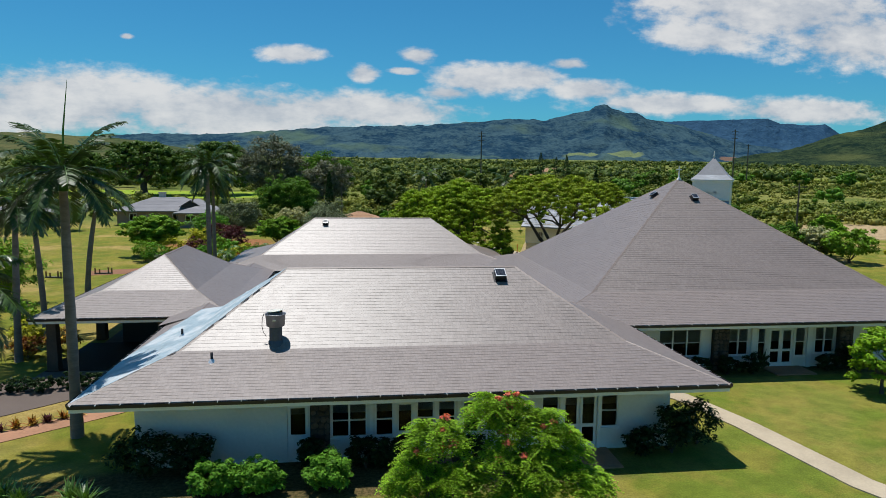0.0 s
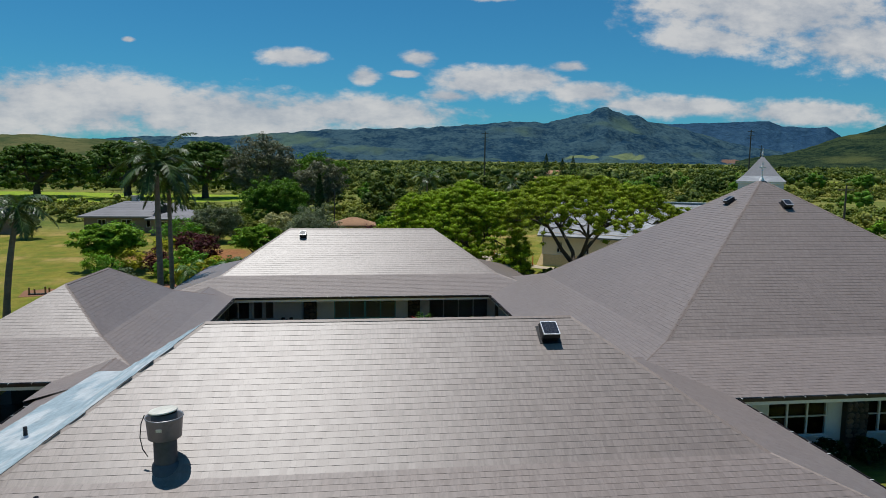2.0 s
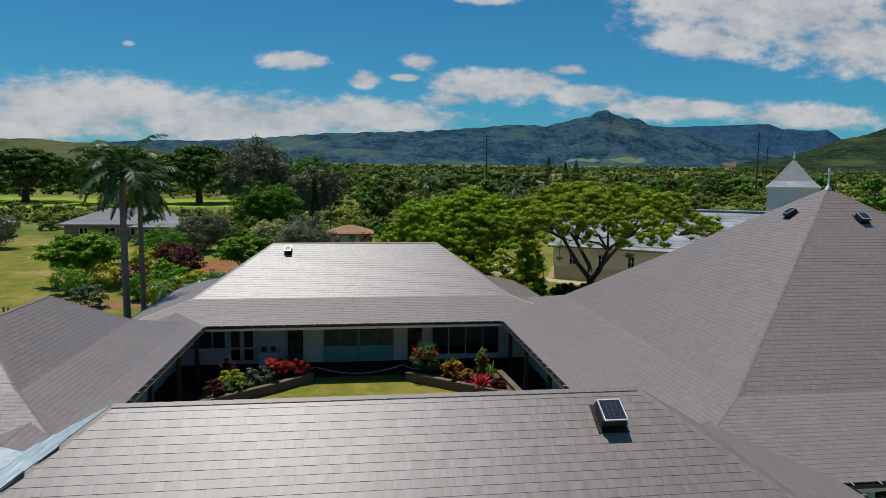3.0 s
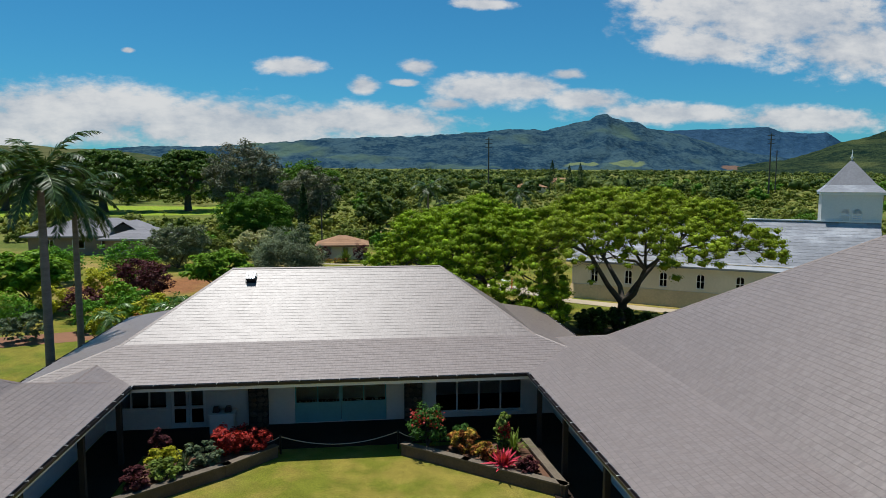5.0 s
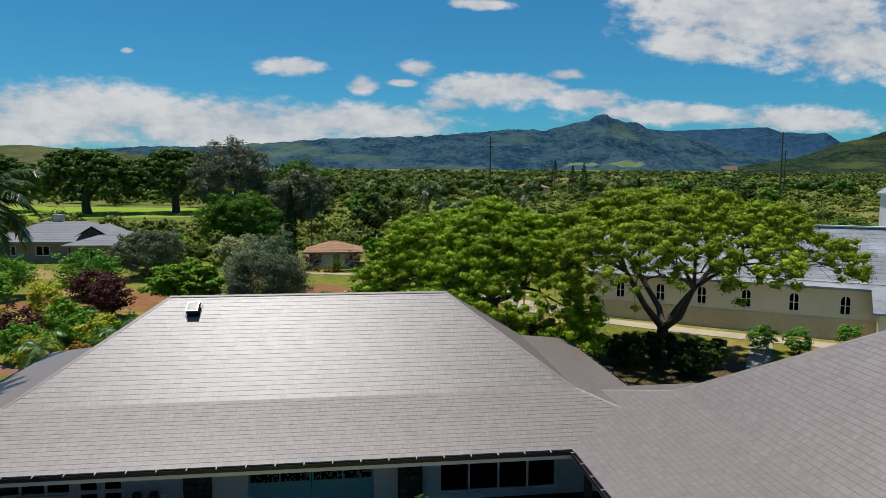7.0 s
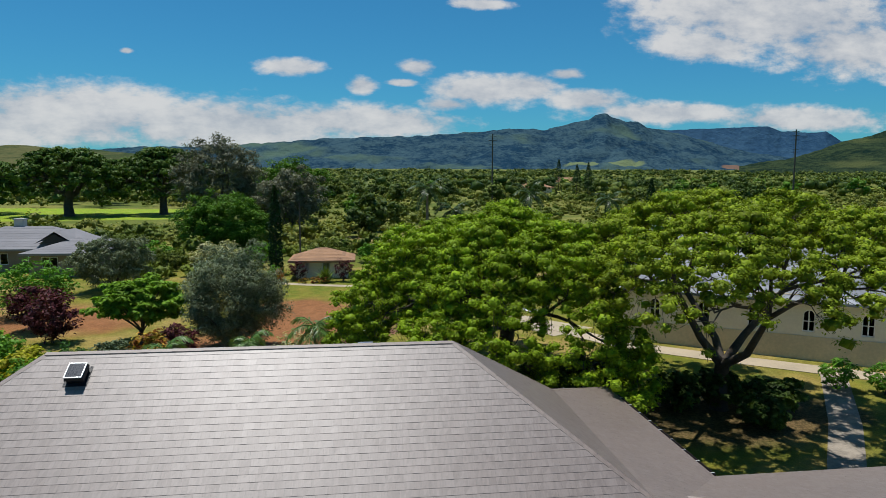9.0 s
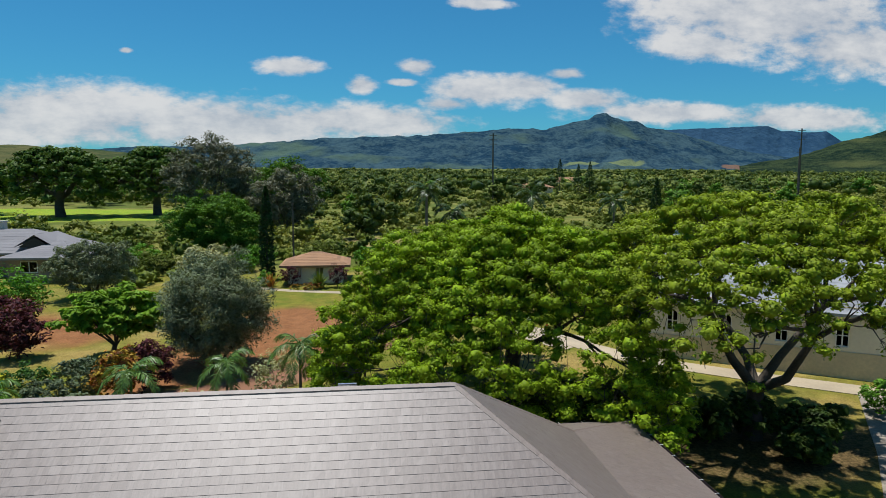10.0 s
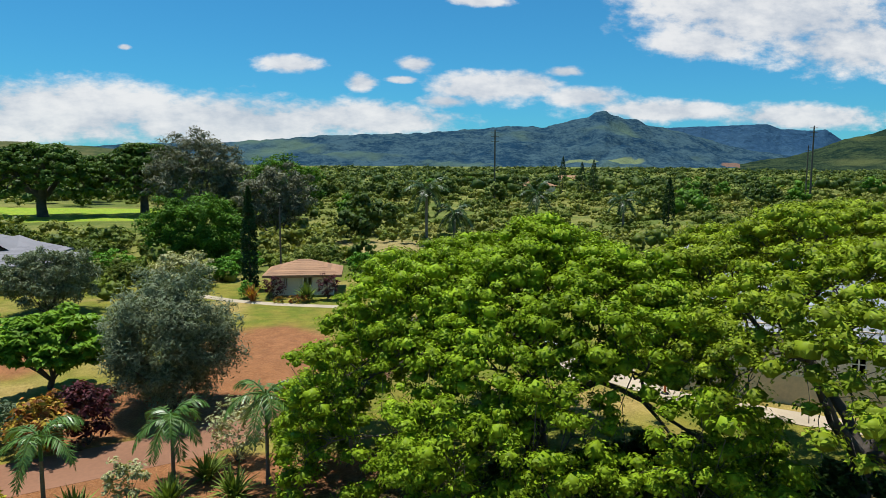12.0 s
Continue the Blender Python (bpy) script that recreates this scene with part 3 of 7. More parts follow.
# aerial haze and cloud shade are put into the colours of both far ranges
M_RANGE = hill_material("haze_tinted_forest_mountain", (0.012, 0.038, 0.068), (0.052, 0.098, 0.118), (0.080, 0.128, 0.098), 0.0055, 0.016, ((1125.0, 2960.0, 190.0, 60.0, (0.16, 0.20, 0.095)), (1830.0, 3060.0, 60.0, 70.0, (0.19, 0.115, 0.08))))
M_FARRANGE = hill_material("haze_tinted_far_mountain", (0.030, 0.075, 0.135), (0.048, 0.105, 0.165), (0.040, 0.090, 0.15), 0.002, 0.009)
M_HILL = hill_material("green_hill", (0.012, 0.030, 0.024), (0.058, 0.085, 0.040), (0.105, 0.125, 0.05), 0.016, 0.06)
M_DRYHILL = hill_material("dry_grass_hill", (0.045, 0.068, 0.03), (0.115, 0.115, 0.05), (0.20, 0.15, 0.072), 0.004, 0.014)
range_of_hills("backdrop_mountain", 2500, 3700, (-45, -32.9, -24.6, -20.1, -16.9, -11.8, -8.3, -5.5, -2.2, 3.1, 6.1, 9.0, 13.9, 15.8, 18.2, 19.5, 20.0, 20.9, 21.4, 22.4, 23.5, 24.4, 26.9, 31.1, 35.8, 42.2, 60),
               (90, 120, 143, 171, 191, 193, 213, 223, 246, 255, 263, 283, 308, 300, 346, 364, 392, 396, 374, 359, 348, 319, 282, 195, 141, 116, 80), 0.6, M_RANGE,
               "forested mountain range tinted with blue haze, with a rocky summit", 3.1, base=-2, cols=560, rows=34)
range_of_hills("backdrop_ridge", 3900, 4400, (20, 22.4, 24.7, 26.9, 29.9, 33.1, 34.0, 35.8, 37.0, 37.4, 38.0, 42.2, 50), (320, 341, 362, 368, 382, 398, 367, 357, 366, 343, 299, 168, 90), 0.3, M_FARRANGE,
               "far table mountain with blue haze put into its colour", 7.7, base=-2, rows=16)
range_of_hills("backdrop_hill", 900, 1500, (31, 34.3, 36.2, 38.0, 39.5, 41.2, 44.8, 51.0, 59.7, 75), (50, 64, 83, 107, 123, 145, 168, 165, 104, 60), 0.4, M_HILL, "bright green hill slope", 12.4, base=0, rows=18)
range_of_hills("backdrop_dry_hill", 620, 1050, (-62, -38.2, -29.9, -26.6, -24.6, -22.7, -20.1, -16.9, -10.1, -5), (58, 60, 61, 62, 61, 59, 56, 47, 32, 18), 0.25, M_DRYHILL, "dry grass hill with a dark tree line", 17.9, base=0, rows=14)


# ---- the hall building ----
EAVE = 3.0
hall = thing("church_hall", (0, 0, 0), "white single-storey church hall with grey-brown shingle hip roofs round a courtyard", "building")
RNG = np.random.default_rng(11)
WIDTHS = (0.12, 0.16, 0.20, 0.26)


def plane_point(base, along, upv, nrm, a, s, h):
    return base + along * a + upv * s + nrm * h


def lay_shingles(corners, joined, singles, pick=None, keep=None, course=0.185):
    """Courses of metal shakes on one roof face: bottom left, bottom right, top right, top left.
    pick chooses those that become pieces of their own; keep leaves out those past it."""
    e0, e1, t1, t0 = (Vector(c) for c in corners)
    along = (e1 - e0).normalized()
    upv = (t0 - e0) - along * (t0 - e0).dot(along)
    slope = upv.length
    upv.normalize()
    nrm = along.cross(upv)
    rows = max(1, round(slope / course))
    step = slope / rows
    left = (t0 - e0).dot(along)
    full = (e1 - e0).length
    right = (t1 - e0).dot(along)
    shapes = {}
    for i in range(rows):
        f0, f1 = i / rows, (i + 1) / rows
        l0, l1, r0, r1 = left * f0, left * f1, full + (right - full) * f0, full + (right - full) * f1
        a = l0 - RNG.uniform(0, 0.3)
        while a < r0:
            w = WIDTHS[RNG.integers(4)]
            b0, b1 = max(a, l0), min(a + w, r0)
            c0, c1 = min(max(a, l1), r1), max(min(a + w, r1), l1)
            a += w
            if b1 - b0 < 0.02:
                continue
            mid = plane_point(e0, along, upv, nrm, (b0 + b1) / 2, (i + 0.5) * step, 0)
            if keep is not None and not keep(mid):
                continue
            g = 0.0006
            if pick is not None and len(singles) < 300 and pick(mid) and abs(b1 - b0 - w) < 1e-6 and abs(c1 - c0 - w) < 1e-6:
                key = (round(w, 2), int(RNG.integers(4)))
                if key not in shapes:
                    s = Shape()
                    ha = RNG.uniform(0.0085, 0.0105)
                    hb = ha + RNG.uniform(-0.0015, 0.0015)
                    s.add([(g, -0.02, 0.002), (w - g, -0.02, 0.002), (w - g, -0.02, hb), (g, -0.02, ha), (g, step, 0.003), (w - g, step, 0.003)],
                          [(0, 1, 2, 3), (3, 2, 5, 4), (0, 3, 4), (1, 5, 2)])
                    shapes[key] = s.mesh("shingle")
                    shapes[key].materials.append(M_SHINGLE)
                o = plane_point(e0, along, upv, nrm, b0, i * step, 0)
                m = Matrix((along, upv, nrm)).transposed().to_4x4()
                m.translation = o
                singles.append((shapes[key], m))
                continue
            lo, s0, s1 = 0.002, i * step - 0.02, (i + 1) * step
            ha = RNG.uniform(0.0085, 0.0105)
            hb = ha + RNG.uniform(-0.0015, 0.0015)
            joined.add([plane_point(e0, along, upv, nrm, *q) for q in (
                (b0 + g, s0, lo), (b1 - g, s0, lo), (b1 - g, s0, hb), (b0 + g, s0, ha), (c0 + g, s1, 0.003), (max(c1 - g, c0 + g), s1, 0.003))],
                [(0, 1, 2, 3), (3, 2, 5, 4)])


CAP_MESHES = {}


def cap_mesh(ln, half=0.09):
    """One bent cap piece of the given length along x, shared by all pieces alike."""
    key = round(ln, 2)
    if key not in CAP_MESHES:
        pts = []
        for x, h in ((-0.02, 0.024), (ln, 0.018)):
            drop = 0.55 * half
            pts += [(x, -half, h - drop), (x, 0, h), (x, half, h - drop), (x, -half, h - drop - 0.03), (x, half, h - drop - 0.03)]
        s = Shape().add(pts, [(0, 1, 6, 5), (1, 2, 7, 6), (0, 3, 4, 2, 1), (0, 5, 8, 3), (2, 4, 9, 7)])
        CAP_MESHES[key] = s.mesh("cap")
        CAP_MESHES[key].materials.append(M_CAP)
    return CAP_MESHES[key]


def lay_caps(pieces, p, q, step=0.36):
    """Overlapping cap pieces along a hip or ridge."""
    p, q = Vector(p), Vector(q)
    d = (q - p).normalized()
    side = d.cross(Vector((0, 0, 1))).normalized()
    turn = Matrix((d, -side, side.cross(d))).transposed().to_4x4()
    k = max(1, int((q - p).length / step))
    st = (q - p).length / k
    for i in range(k):
        m = turn.copy()
        m.translation = p + d * (i * st)
        pieces.append((cap_mesh(st), m))


def set_caps(roof, pieces):
    for me, m in pieces:
        part("ridge_cap", me, M_CAP, roof).matrix_basis = m


def hip_roof(x0, x1, y0, y1, ra, rb, zr, k, zb, label, pick=None, keep_west=None):
    """A hip roof with a flatter skirt: eave rectangle, ridge ends, ridge height; the pitch breaks at the part k of the way in, at height zb."""
    c = [Vector((x0, y0, EAVE)), Vector((x1, y0, EAVE)), Vector((x1, y1, EAVE)), Vector((x0, y1, EAVE))]
    alongx = abs(rb[0] - ra[0]) >= abs(rb[1] - ra[1])
    A, B = Vector((*ra, zr)), Vector((*rb, zr))
    ends = [A, B, B, A] if alongx else [A, A, B, B]
    b = []
    for p, e in zip(c, ends):
        q = p.lerp(e, k)
        q.z = zb
        b.append(q)
    faces = [(0, 1), (1, 2), (2, 3), (3, 0)]
    deck = Shape()
    loose, singles, caps = Shape(), [], []
    for i, j in faces:
        deck.poly(c[i], c[j], b[j], b[i])
        up = (b[i], b[j], ends[j], ends[i])
        if (ends[i] - ends[j]).length < 0.01:
            deck.poly(b[i], b[j], ends[i])
        else:
            deck.poly(*up)
        west = keep_west if (i, j) == (3, 0) else None
        lay_shingles((c[i], c[j], b[j], b[i]), loose, singles, pick, west)
        lay_shingles(up, loose, singles, pick, west)
        lay_caps(caps, c[i], b[i])
        lay_caps(caps, b[i], ends[i])
    if (A - B).length > 0.1:
        lay_caps(caps, A, B)
    low = [Vector((p.x, p.y, EAVE - 0.2)) for p in c]
    for i, j in faces:
        deck.poly(low[i], low[j], c[j], c[i])
    deck.poly(*reversed(low))
    roof = part("roof", deck, M_DECK, hall, label)
    rest = part("shingle_field", loose, M_SHINGLE, roof)
    rest["kind"] = "stuff"
    set_caps(roof, caps)
    return roof, singles, (c, b, A, B)


A_X0, A_X1, A_Y0, A_Y1 = -16.65, 6.6, -7.18, 7.18


def sheet_edge(x):
    """How far north the blue sheet reaches on the west skirt, from the eave to the break."""
    return -1.65 + 5.2 * (x + 16.67) + 0.12 * math.sin(7 * x)


def bare_west(p):
    """The upper west face and the south part of its skirt still lie under blue sheet."""
    return p.x < -13.9 and p.y > sheet_edge(p.x)


roofs = []
roofs.append(hip_roof(A_X0, A_X1, A_Y0, A_Y1, (-10.26, 0.0), (0.0, 0.0), 6.44, 0.43, 3.9,
                      "grey-brown metal shingle hip roof with a flatter skirt", lambda p: -7.6 < p.x < -2.2 and -1.62 < p.y < 0.0, bare_west))
roofs.append(hip_roof(-17.9, 5.95, 21.73, 34.97, (-10.92, 28.35), (-0.93, 28.35), 6.60, 0.43, 3.9,
                      "grey-brown metal shingle hip roof with a flatter skirt", lambda p: -6.4 < p.x < -0.4 and 26.9 < p.y < 28.35))
roofs.append(hip_roof(2.0, 28.4, 2.15, 27.25, (15.2, 14.7), (15.2, 14.7), 10.37, 0.30, 4.03,
                      "large grey-brown pyramid roof of metal shingles", lambda p: 5.2 < p.x < 8.2 and 9.6 < p.y < 14.6))
roofs.append(hip_roof(-24.0, -13.9, 6.1, 22.1, (-18.75, 11.7), (-18.75, 16.6), 5.6, 0.5, 3.93,
                      "small grey-brown shingle hip roof of the porte-cochere"))


def corridor_roof():
    x0, x1, xm, ya, yb, zr = -17.0, -13.62, -15.31, 4.0, 25.6, 3.44
    deck, loose = Shape(), Shape()
    e = Vector
    deck.poly(e((x1, ya, EAVE)), e((x1, yb, EAVE)), e((xm, yb, zr)), e((xm, ya, zr)))
    deck.poly(e((x0, yb, EAVE)), e((x0, ya, EAVE)), e((xm, ya, zr)), e((xm, yb, zr)))
    deck.poly(e((x0, ya, EAVE - 0.2)), e((x0, yb, EAVE - 0.2)), e((x1, yb, EAVE - 0.2)), e((x1, ya, EAVE - 0.2)))
    deck.poly(e((x1, ya, EAVE - 0.2)), e((x1, yb, EAVE - 0.2)), e((x1, yb, EAVE)), e((x1, ya, EAVE)))
    deck.poly(e((x0, yb, EAVE - 0.2)), e((x0, ya, EAVE - 0.2)), e((x0, ya, EAVE)), e((x0, yb, EAVE)))
    lay_shingles(((x1, ya, EAVE), (x1, yb, EAVE), (xm, yb, zr), (xm, ya, zr)), loose, [])
    lay_shingles(((x0, yb, EAVE), (x0, ya, EAVE), (xm, ya, zr), (xm, yb, zr)), loose, [])
    caps = []
    lay_caps(caps, (xm, ya, zr), (xm, yb, zr))
    roof = part("roof", deck, M_DECK, hall, "low shingled corridor roof along the courtyard")
    part("shingle_field", loose, M_SHINGLE, roof)["kind"] = "stuff"
    set_caps(roof, caps)


corridor_roof()


def blue_sheet():
    """Underlayment over the west face, from hip to hip, with wrinkles and lapped strips; it stops short on the skirt."""
    c, b, A, B = roofs[0][2]
    s, laps = Shape(), []
    for lo, hi, north0, north1, rows in ((c[0], b[0], None, None, 10), (b[0], A, b[3], A, 14)):
        for i in range(rows):
            h0, h1 = lo.lerp(hi, i / rows), lo.lerp(hi, (i + 1) / rows)
            if north0 is None:
                o0, o1 = (Vector((h.x, min(sheet_edge(h.x), -h.y), h.z)) for h in (h0, h1))
            else:
                o0, o1 = north0.lerp(north1, i / rows), north0.lerp(north1, (i + 1) / rows)
            k = 12
            for j in range(k):
                q = [h0.lerp(o0, j / k), h0.lerp(o0, (j + 1) / k), h1.lerp(o1, (j + 1) / k), h1.lerp(o1, j / k)]
                q = [p + Vector((-0.02, 0, 0.022 + 0.006 * noise.noise(p * 2.1) + 0.004 * noise.noise(Vector((p.x * 6, p.y * 1.5, 3))))) for p in q]
                s.poly(q[3], q[2], q[1], q[0])
            if i % 3 == 2 and (o1 - h1).length > 0.4:
                up = Vector((0, 0, 0.034))
                laps.append([h1 + up + Vector((-0.1, 0, -0.03)), o1 + up + Vector((-0.1, 0, -0.03)), o1 + up, h1 + up])
    sheet = part("underlayment", s, M_BLUE, hall, "pale blue underlayment sheet on the unshingled hip", smooth=True)
    for q in laps:
        part("lap", Shape().poly(*reversed(q)), M_BLUE, sheet)
    rng = np.random.default_rng(5)
    hip = [c[0].lerp(b[0], f) for f in np.linspace(0.05, 1, 9)] + [b[0].lerp(A, f) for f in np.linspace(0.1, 0.95, 9)]
    for p, q in zip(hip, hip[1:]):
        if rng.random() < 0.5:
            w = rng.uniform(0.02, 0.06)
            up = Vector((0, 0, 0.05))
            part("torn_edge", Shape().poly(p + up, p.lerp(q, 0.75) + up, p.lerp(q, 0.7) + up + Vector((w * 0.6, -w, -0.01)), p.lerp(q, 0.15) + up + Vector((w * 0.4, -w * 0.6, -0.01))), M_BLUE if rng.random() < 0.45 else M_BLACK, sheet)


blue_sheet()


# gutters with pale hangers, along every open eave
strap_shape = Shape().box(-0.013, 0.013, -0.03, 0.14, 0.0, 0.01).box(-0.013, 0.013, 0.13, 0.14, -0.025, 0.0)
strap_mesh = strap_shape.mesh("gutter_strap")
strap_mesh.materials.append(M_STRAP)


def gutter(p, q, every=0.78):
    """Gutter and fascia from p to q; the open air lies to the right of the way."""
    p, q = Vector((*p, 0)), Vector((*q, 0))
    d = (q - p).normalized()
    ln = (q - p).length
    out = Vector((d.y, -d.x, 0))
    m = Matrix((d, out, Vector((0, 0, 1)))).transposed().to_4x4()
    m.translation = p + Vector((0, 0, EAVE))
    prof = ((0.012, -0.025), (0.012, -0.135), (0.115, -0.135), (0.135, -0.015), (0.125, -0.015), (0.106, -0.125), (0.022, -0.125), (0.022, -0.025))
    s = Shape()
    n = len(prof)
    for a in (0.0, ln):
        s.v += [tuple(m @ Vector((a, o, z))) for o, z in prof]
    s.f = [(i, (i + 1) % n, n + (i + 1) % n, n + i) for i in range(n)] + [tuple(range(n)), tuple(reversed(range(n, 2 * n)))]
    g = part("gutter", s, M_GUTTER, hall, "dark brown eave gutter with pale hanger straps")
    part("fascia", Shape().box(0, ln, -0.02, 0.006, -0.29, -0.02, m), M_TRIM, hall)
    for i in range(int(ln / every) + 1):
        ob = part("gutter_strap", strap_mesh, M_STRAP, g)
        ob.matrix_basis = m @ Matrix.Translation((min(ln - 0.02, 0.1 + i * every), 0, -0.012))


for p, q in (((A_X0, A_Y0), (A_X1, A_Y0)), ((A_X1, A_Y0), (A_X1, 2.0)), ((A_X0, 6.0), (A_X0, A_Y0 + 0.1)), ((6.75, 2.15), (28.4, 2.15)),
             ((28.4, 2.15), (28.4, 27.25)), ((-24.0, 6.1), (-17.1, 6.1)), ((-24.0, 22.1), (-24.0, 6.1)), ((-13.62, 21.73), (2.0, 21.73)),
             ((-13.62, 7.3), (-13.62, 21.6)), ((2.0, 21.6), (2.0, 7.3)), ((1.9, 7.18), (-13.5, 7.18)), ((5.95, 27.4), (5.95, 34.97)),
             ((5.95, 34.97), (-17.9, 34.97)), ((-17.9, 34.97), (-17.9, 22.3))):
    gutter(p, q)


def panel(x0, x1, y0, y1, z0, z1, openings=(), along="x"):
    """A closed slab with openings (from, to, sill, head) cut through, as one mesh."""
    lo, hi = (x0, x1) if along == "x" else (y0, y1)
    us = sorted({lo, hi, *(v for o in openings for v in o[:2])})
    zs = sorted({z0, z1, *(v for o in openings for v in o[2:4])})
    n, k = len(us), len(zs)
    s = Shape()
    for side in (0, 1):
        for u in us:
            for z in zs:
                s.v.append((u, (y0, y1)[side], z) if along == "x" else ((x1, x0)[side], u, z))

    def solid(i, j):
        if not (0 <= i < n - 1 and 0 <= j < k - 1):
            return False
        u, z = (us[i] + us[i + 1]) / 2, (zs[j] + zs[j + 1]) / 2
        return not any(a < u < b and c < z < d for a, b, c, d in openings)

    def at(side, i, j):
        return side * n * k + i * k + j

    for i in range(n - 1):
        for j in range(k - 1):
            if not solid(i, j):
                continue
            s.f.append((at(0, i, j), at(0, i + 1, j), at(0, i + 1, j + 1), at(0, i, j + 1)))
            s.f.append((at(1, i, j + 1), at(1, i + 1, j + 1), at(1, i + 1, j), at(1, i, j)))
            for di, dj, a, b in ((-1, 0, (i, j + 1), (i, j)), (1, 0, (i + 1, j), (i + 1, j + 1)), (0, -1, (i, j), (i + 1, j)), (0, 1, (i + 1, j + 1), (i, j + 1))):
                if not solid(i + di, j + dj):
                    s.f.append((at(0, *b), at(0, *a), at(1, *a), at(1, *b)))
    return s


def wall(name, x0, x1, y0, y1, z0, z1, openings=(), along="x", material=None, label=""):
    return part(name, panel(x0, x1, y0, y1, z0, z1, openings, along), material or M_WHITE, hall, label)


def window(x0, x1, z0, z1, y, panes=1, transom=None, parent=None, label="white-framed window with dark glass", material=None, split=True):
    """A framed window in a wall that faces the south: frame, sill and one pane for each light."""
    t, bar = 0.055, 0.03
    w = (x1 - x0) / panes
    lights = []
    levels = [(z0 + t, (transom or z1) - (bar if transom else t))]
    lo, hi = levels[0]
    if split:
        levels = [(lo, (lo + hi) / 2 - 0.018), ((lo + hi) / 2 + 0.018, hi)]
    if transom:
        levels.append((transom + bar, z1 - t))
    for i in range(panes):
        a = x0 + i * w + (t if i == 0 else 0.035)
        b = x0 + (i + 1) * w - (t if i == panes - 1 else 0.035)
        lights += [(a, b, za, zb) for za, zb in levels]
    f = part("window", panel(x0, x1, y - 0.03, y + 0.06, z0, z1, lights), material or M_TRIM, parent or hall, label)
    part("sill", Shape().box(x0 - 0.05, x1 + 0.05, y - 0.11, y - 0.033, z0 - 0.05, z0 + 0.01), material or M_TRIM, f)
    for a, b, za, zb in lights:
        pane = part("pane", Shape().box(a - 0.012, b + 0.012, y + 0.012, y + 0.02, za - 0.012, zb + 0.012), M_GLASS, f)
        pane.visible_shadow = False
    return f


def glass_door(x0, x1, z0, z1, y, leaves_n=2, label="white double door with glass panels", material=None, low_glass=True):
    w = (x1 - x0) / leaves_n
    for i in range(leaves_n):
        a, b = x0 + i * w + 0.008, x0 + (i + 1) * w - 0.008
        st = 0.11
        lights = [(z0 + 0.2, z0 + 0.82), (z0 + 0.95, z1 - st)][0 if low_glass else 1:]
        s = panel(a, b, y - 0.02, y + 0.025, z0, z1, [(a + st, b - st, za, zb) for za, zb in lights])
        d = part("door", s, material or M_TRIM, hall, label)
        for za, zb in lights:
            p = part("pane", Shape().box(a + st - 0.01, b - st + 0.01, y, y + 0.008, za - 0.01, zb + 0.01), M_GLASS, d)
            p.visible_shadow = False
        hx = b - 0.055 if i == 0 else a + 0.055
        part("door_handle", Shape().tube([(hx, y - 0.02, z0 + 0.98), (hx, y - 0.07, z0 + 0.98), (hx, y - 0.07, z0 + 1.14), (hx, y - 0.02, z0 + 1.14)], [0.012] * 4, 6), M_ALU, d)


stone_kinds = []
for k in range(7):
    rs = np.random.default_rng(40 + k)
    s = Shape()
    ring = 7
    for h, sc in ((0.0, 1.0), (0.6, 0.96), (1.0, 0.62)):
        for i in range(ring):
            w = 2 * math.pi * i / ring
            r = (0.5 + 0.12 * (rs.random() - 0.5)) * sc
            s.v.append((r * math.cos(w), -h * 0.5 * (0.8 + 0.4 * rs.random()), r * math.sin(w) * 0.8))
    for a in range(2):
        for i in range(ring):
            j = (i + 1) % ring
            s.f.append((a * ring + i, (a + 1) * ring + i, (a + 1) * ring + j, a * ring + j))
    s.f.append(tuple(range(2 * ring, 3 * ring)))
    me = s.mesh("stone")
    me.materials.append(M_STONE)
    stone_kinds.append(me)


def stone_column(x0, x1, y0, y1, z1, z0=0.0):
    """A pier faced with lava rock."""
    core = part("stone_column", Shape().box(x0, x1, y0, y1, z0, z1), M_MORTAR, hall, "dark lava rock pier")
    rs = random.Random(int(1000 * x0) + 7)
    z = z0 + 0.12
    while z < z1 - 0.05:
        hh = rs.uniform(0.17, 0.26)
        x = x0 + 0.02
        while x < x1 - 0.08:
            ww = min(rs.uniform(0.2, 0.36), x1 - x)
            ob = part("stone", stone_kinds[rs.randrange(7)], M_STONE, core)
            ob.matrix_basis = pose(x + ww / 2, y0 + 0.01, z + rs.uniform(-0.03, 0.03), 0, rs.uniform(-20, 20), 0) @ Matrix.Diagonal((ww * 1.02, 0.12, hh * 1.25, 1))
            x += ww
        z += hh


# south wing
FL = 0.08
AY = -5.65
a_windows = [(-8.17, -6.85, 0.86, 2.18, 2), (-6.55, -5.86, 0.86, 2.18, 1), (-5.0, -4.32, 0.86, 2.18, 1), (-4.19, -3.5, 0.86, 2.18, 1), (-3.24, -2.6, 0.86, 2.18, 1),
             (-2.35, -1.05, 0.86, 2.18, 2), (-0.16, 0.54, 0.86, 2.22, 1), (2.22, 2.94, 0.86, 2.22, 1)]
a_doors = [(-5.78, -5.08, FL, 2.16), (0.68, 2.08, FL, 2.2)]
half_door = (-9.77, -9.0, FL, 2.16)
wall("wall", -15.1, 5.05, AY, AY + 0.2, -0.2, 3.3, [w[:4] for w in a_windows] + a_doors + [half_door], label="white painted plaster wall")
for x0, x1, z0, z1, n in a_windows:
    window(x0, x1, z0, z1, AY + 0.05, n)
for (x0, x1, z0, z1), n in zip(a_doors, (1, 2)):
    glass_door(x0, x1, z0, z1, AY + 0.06, n)
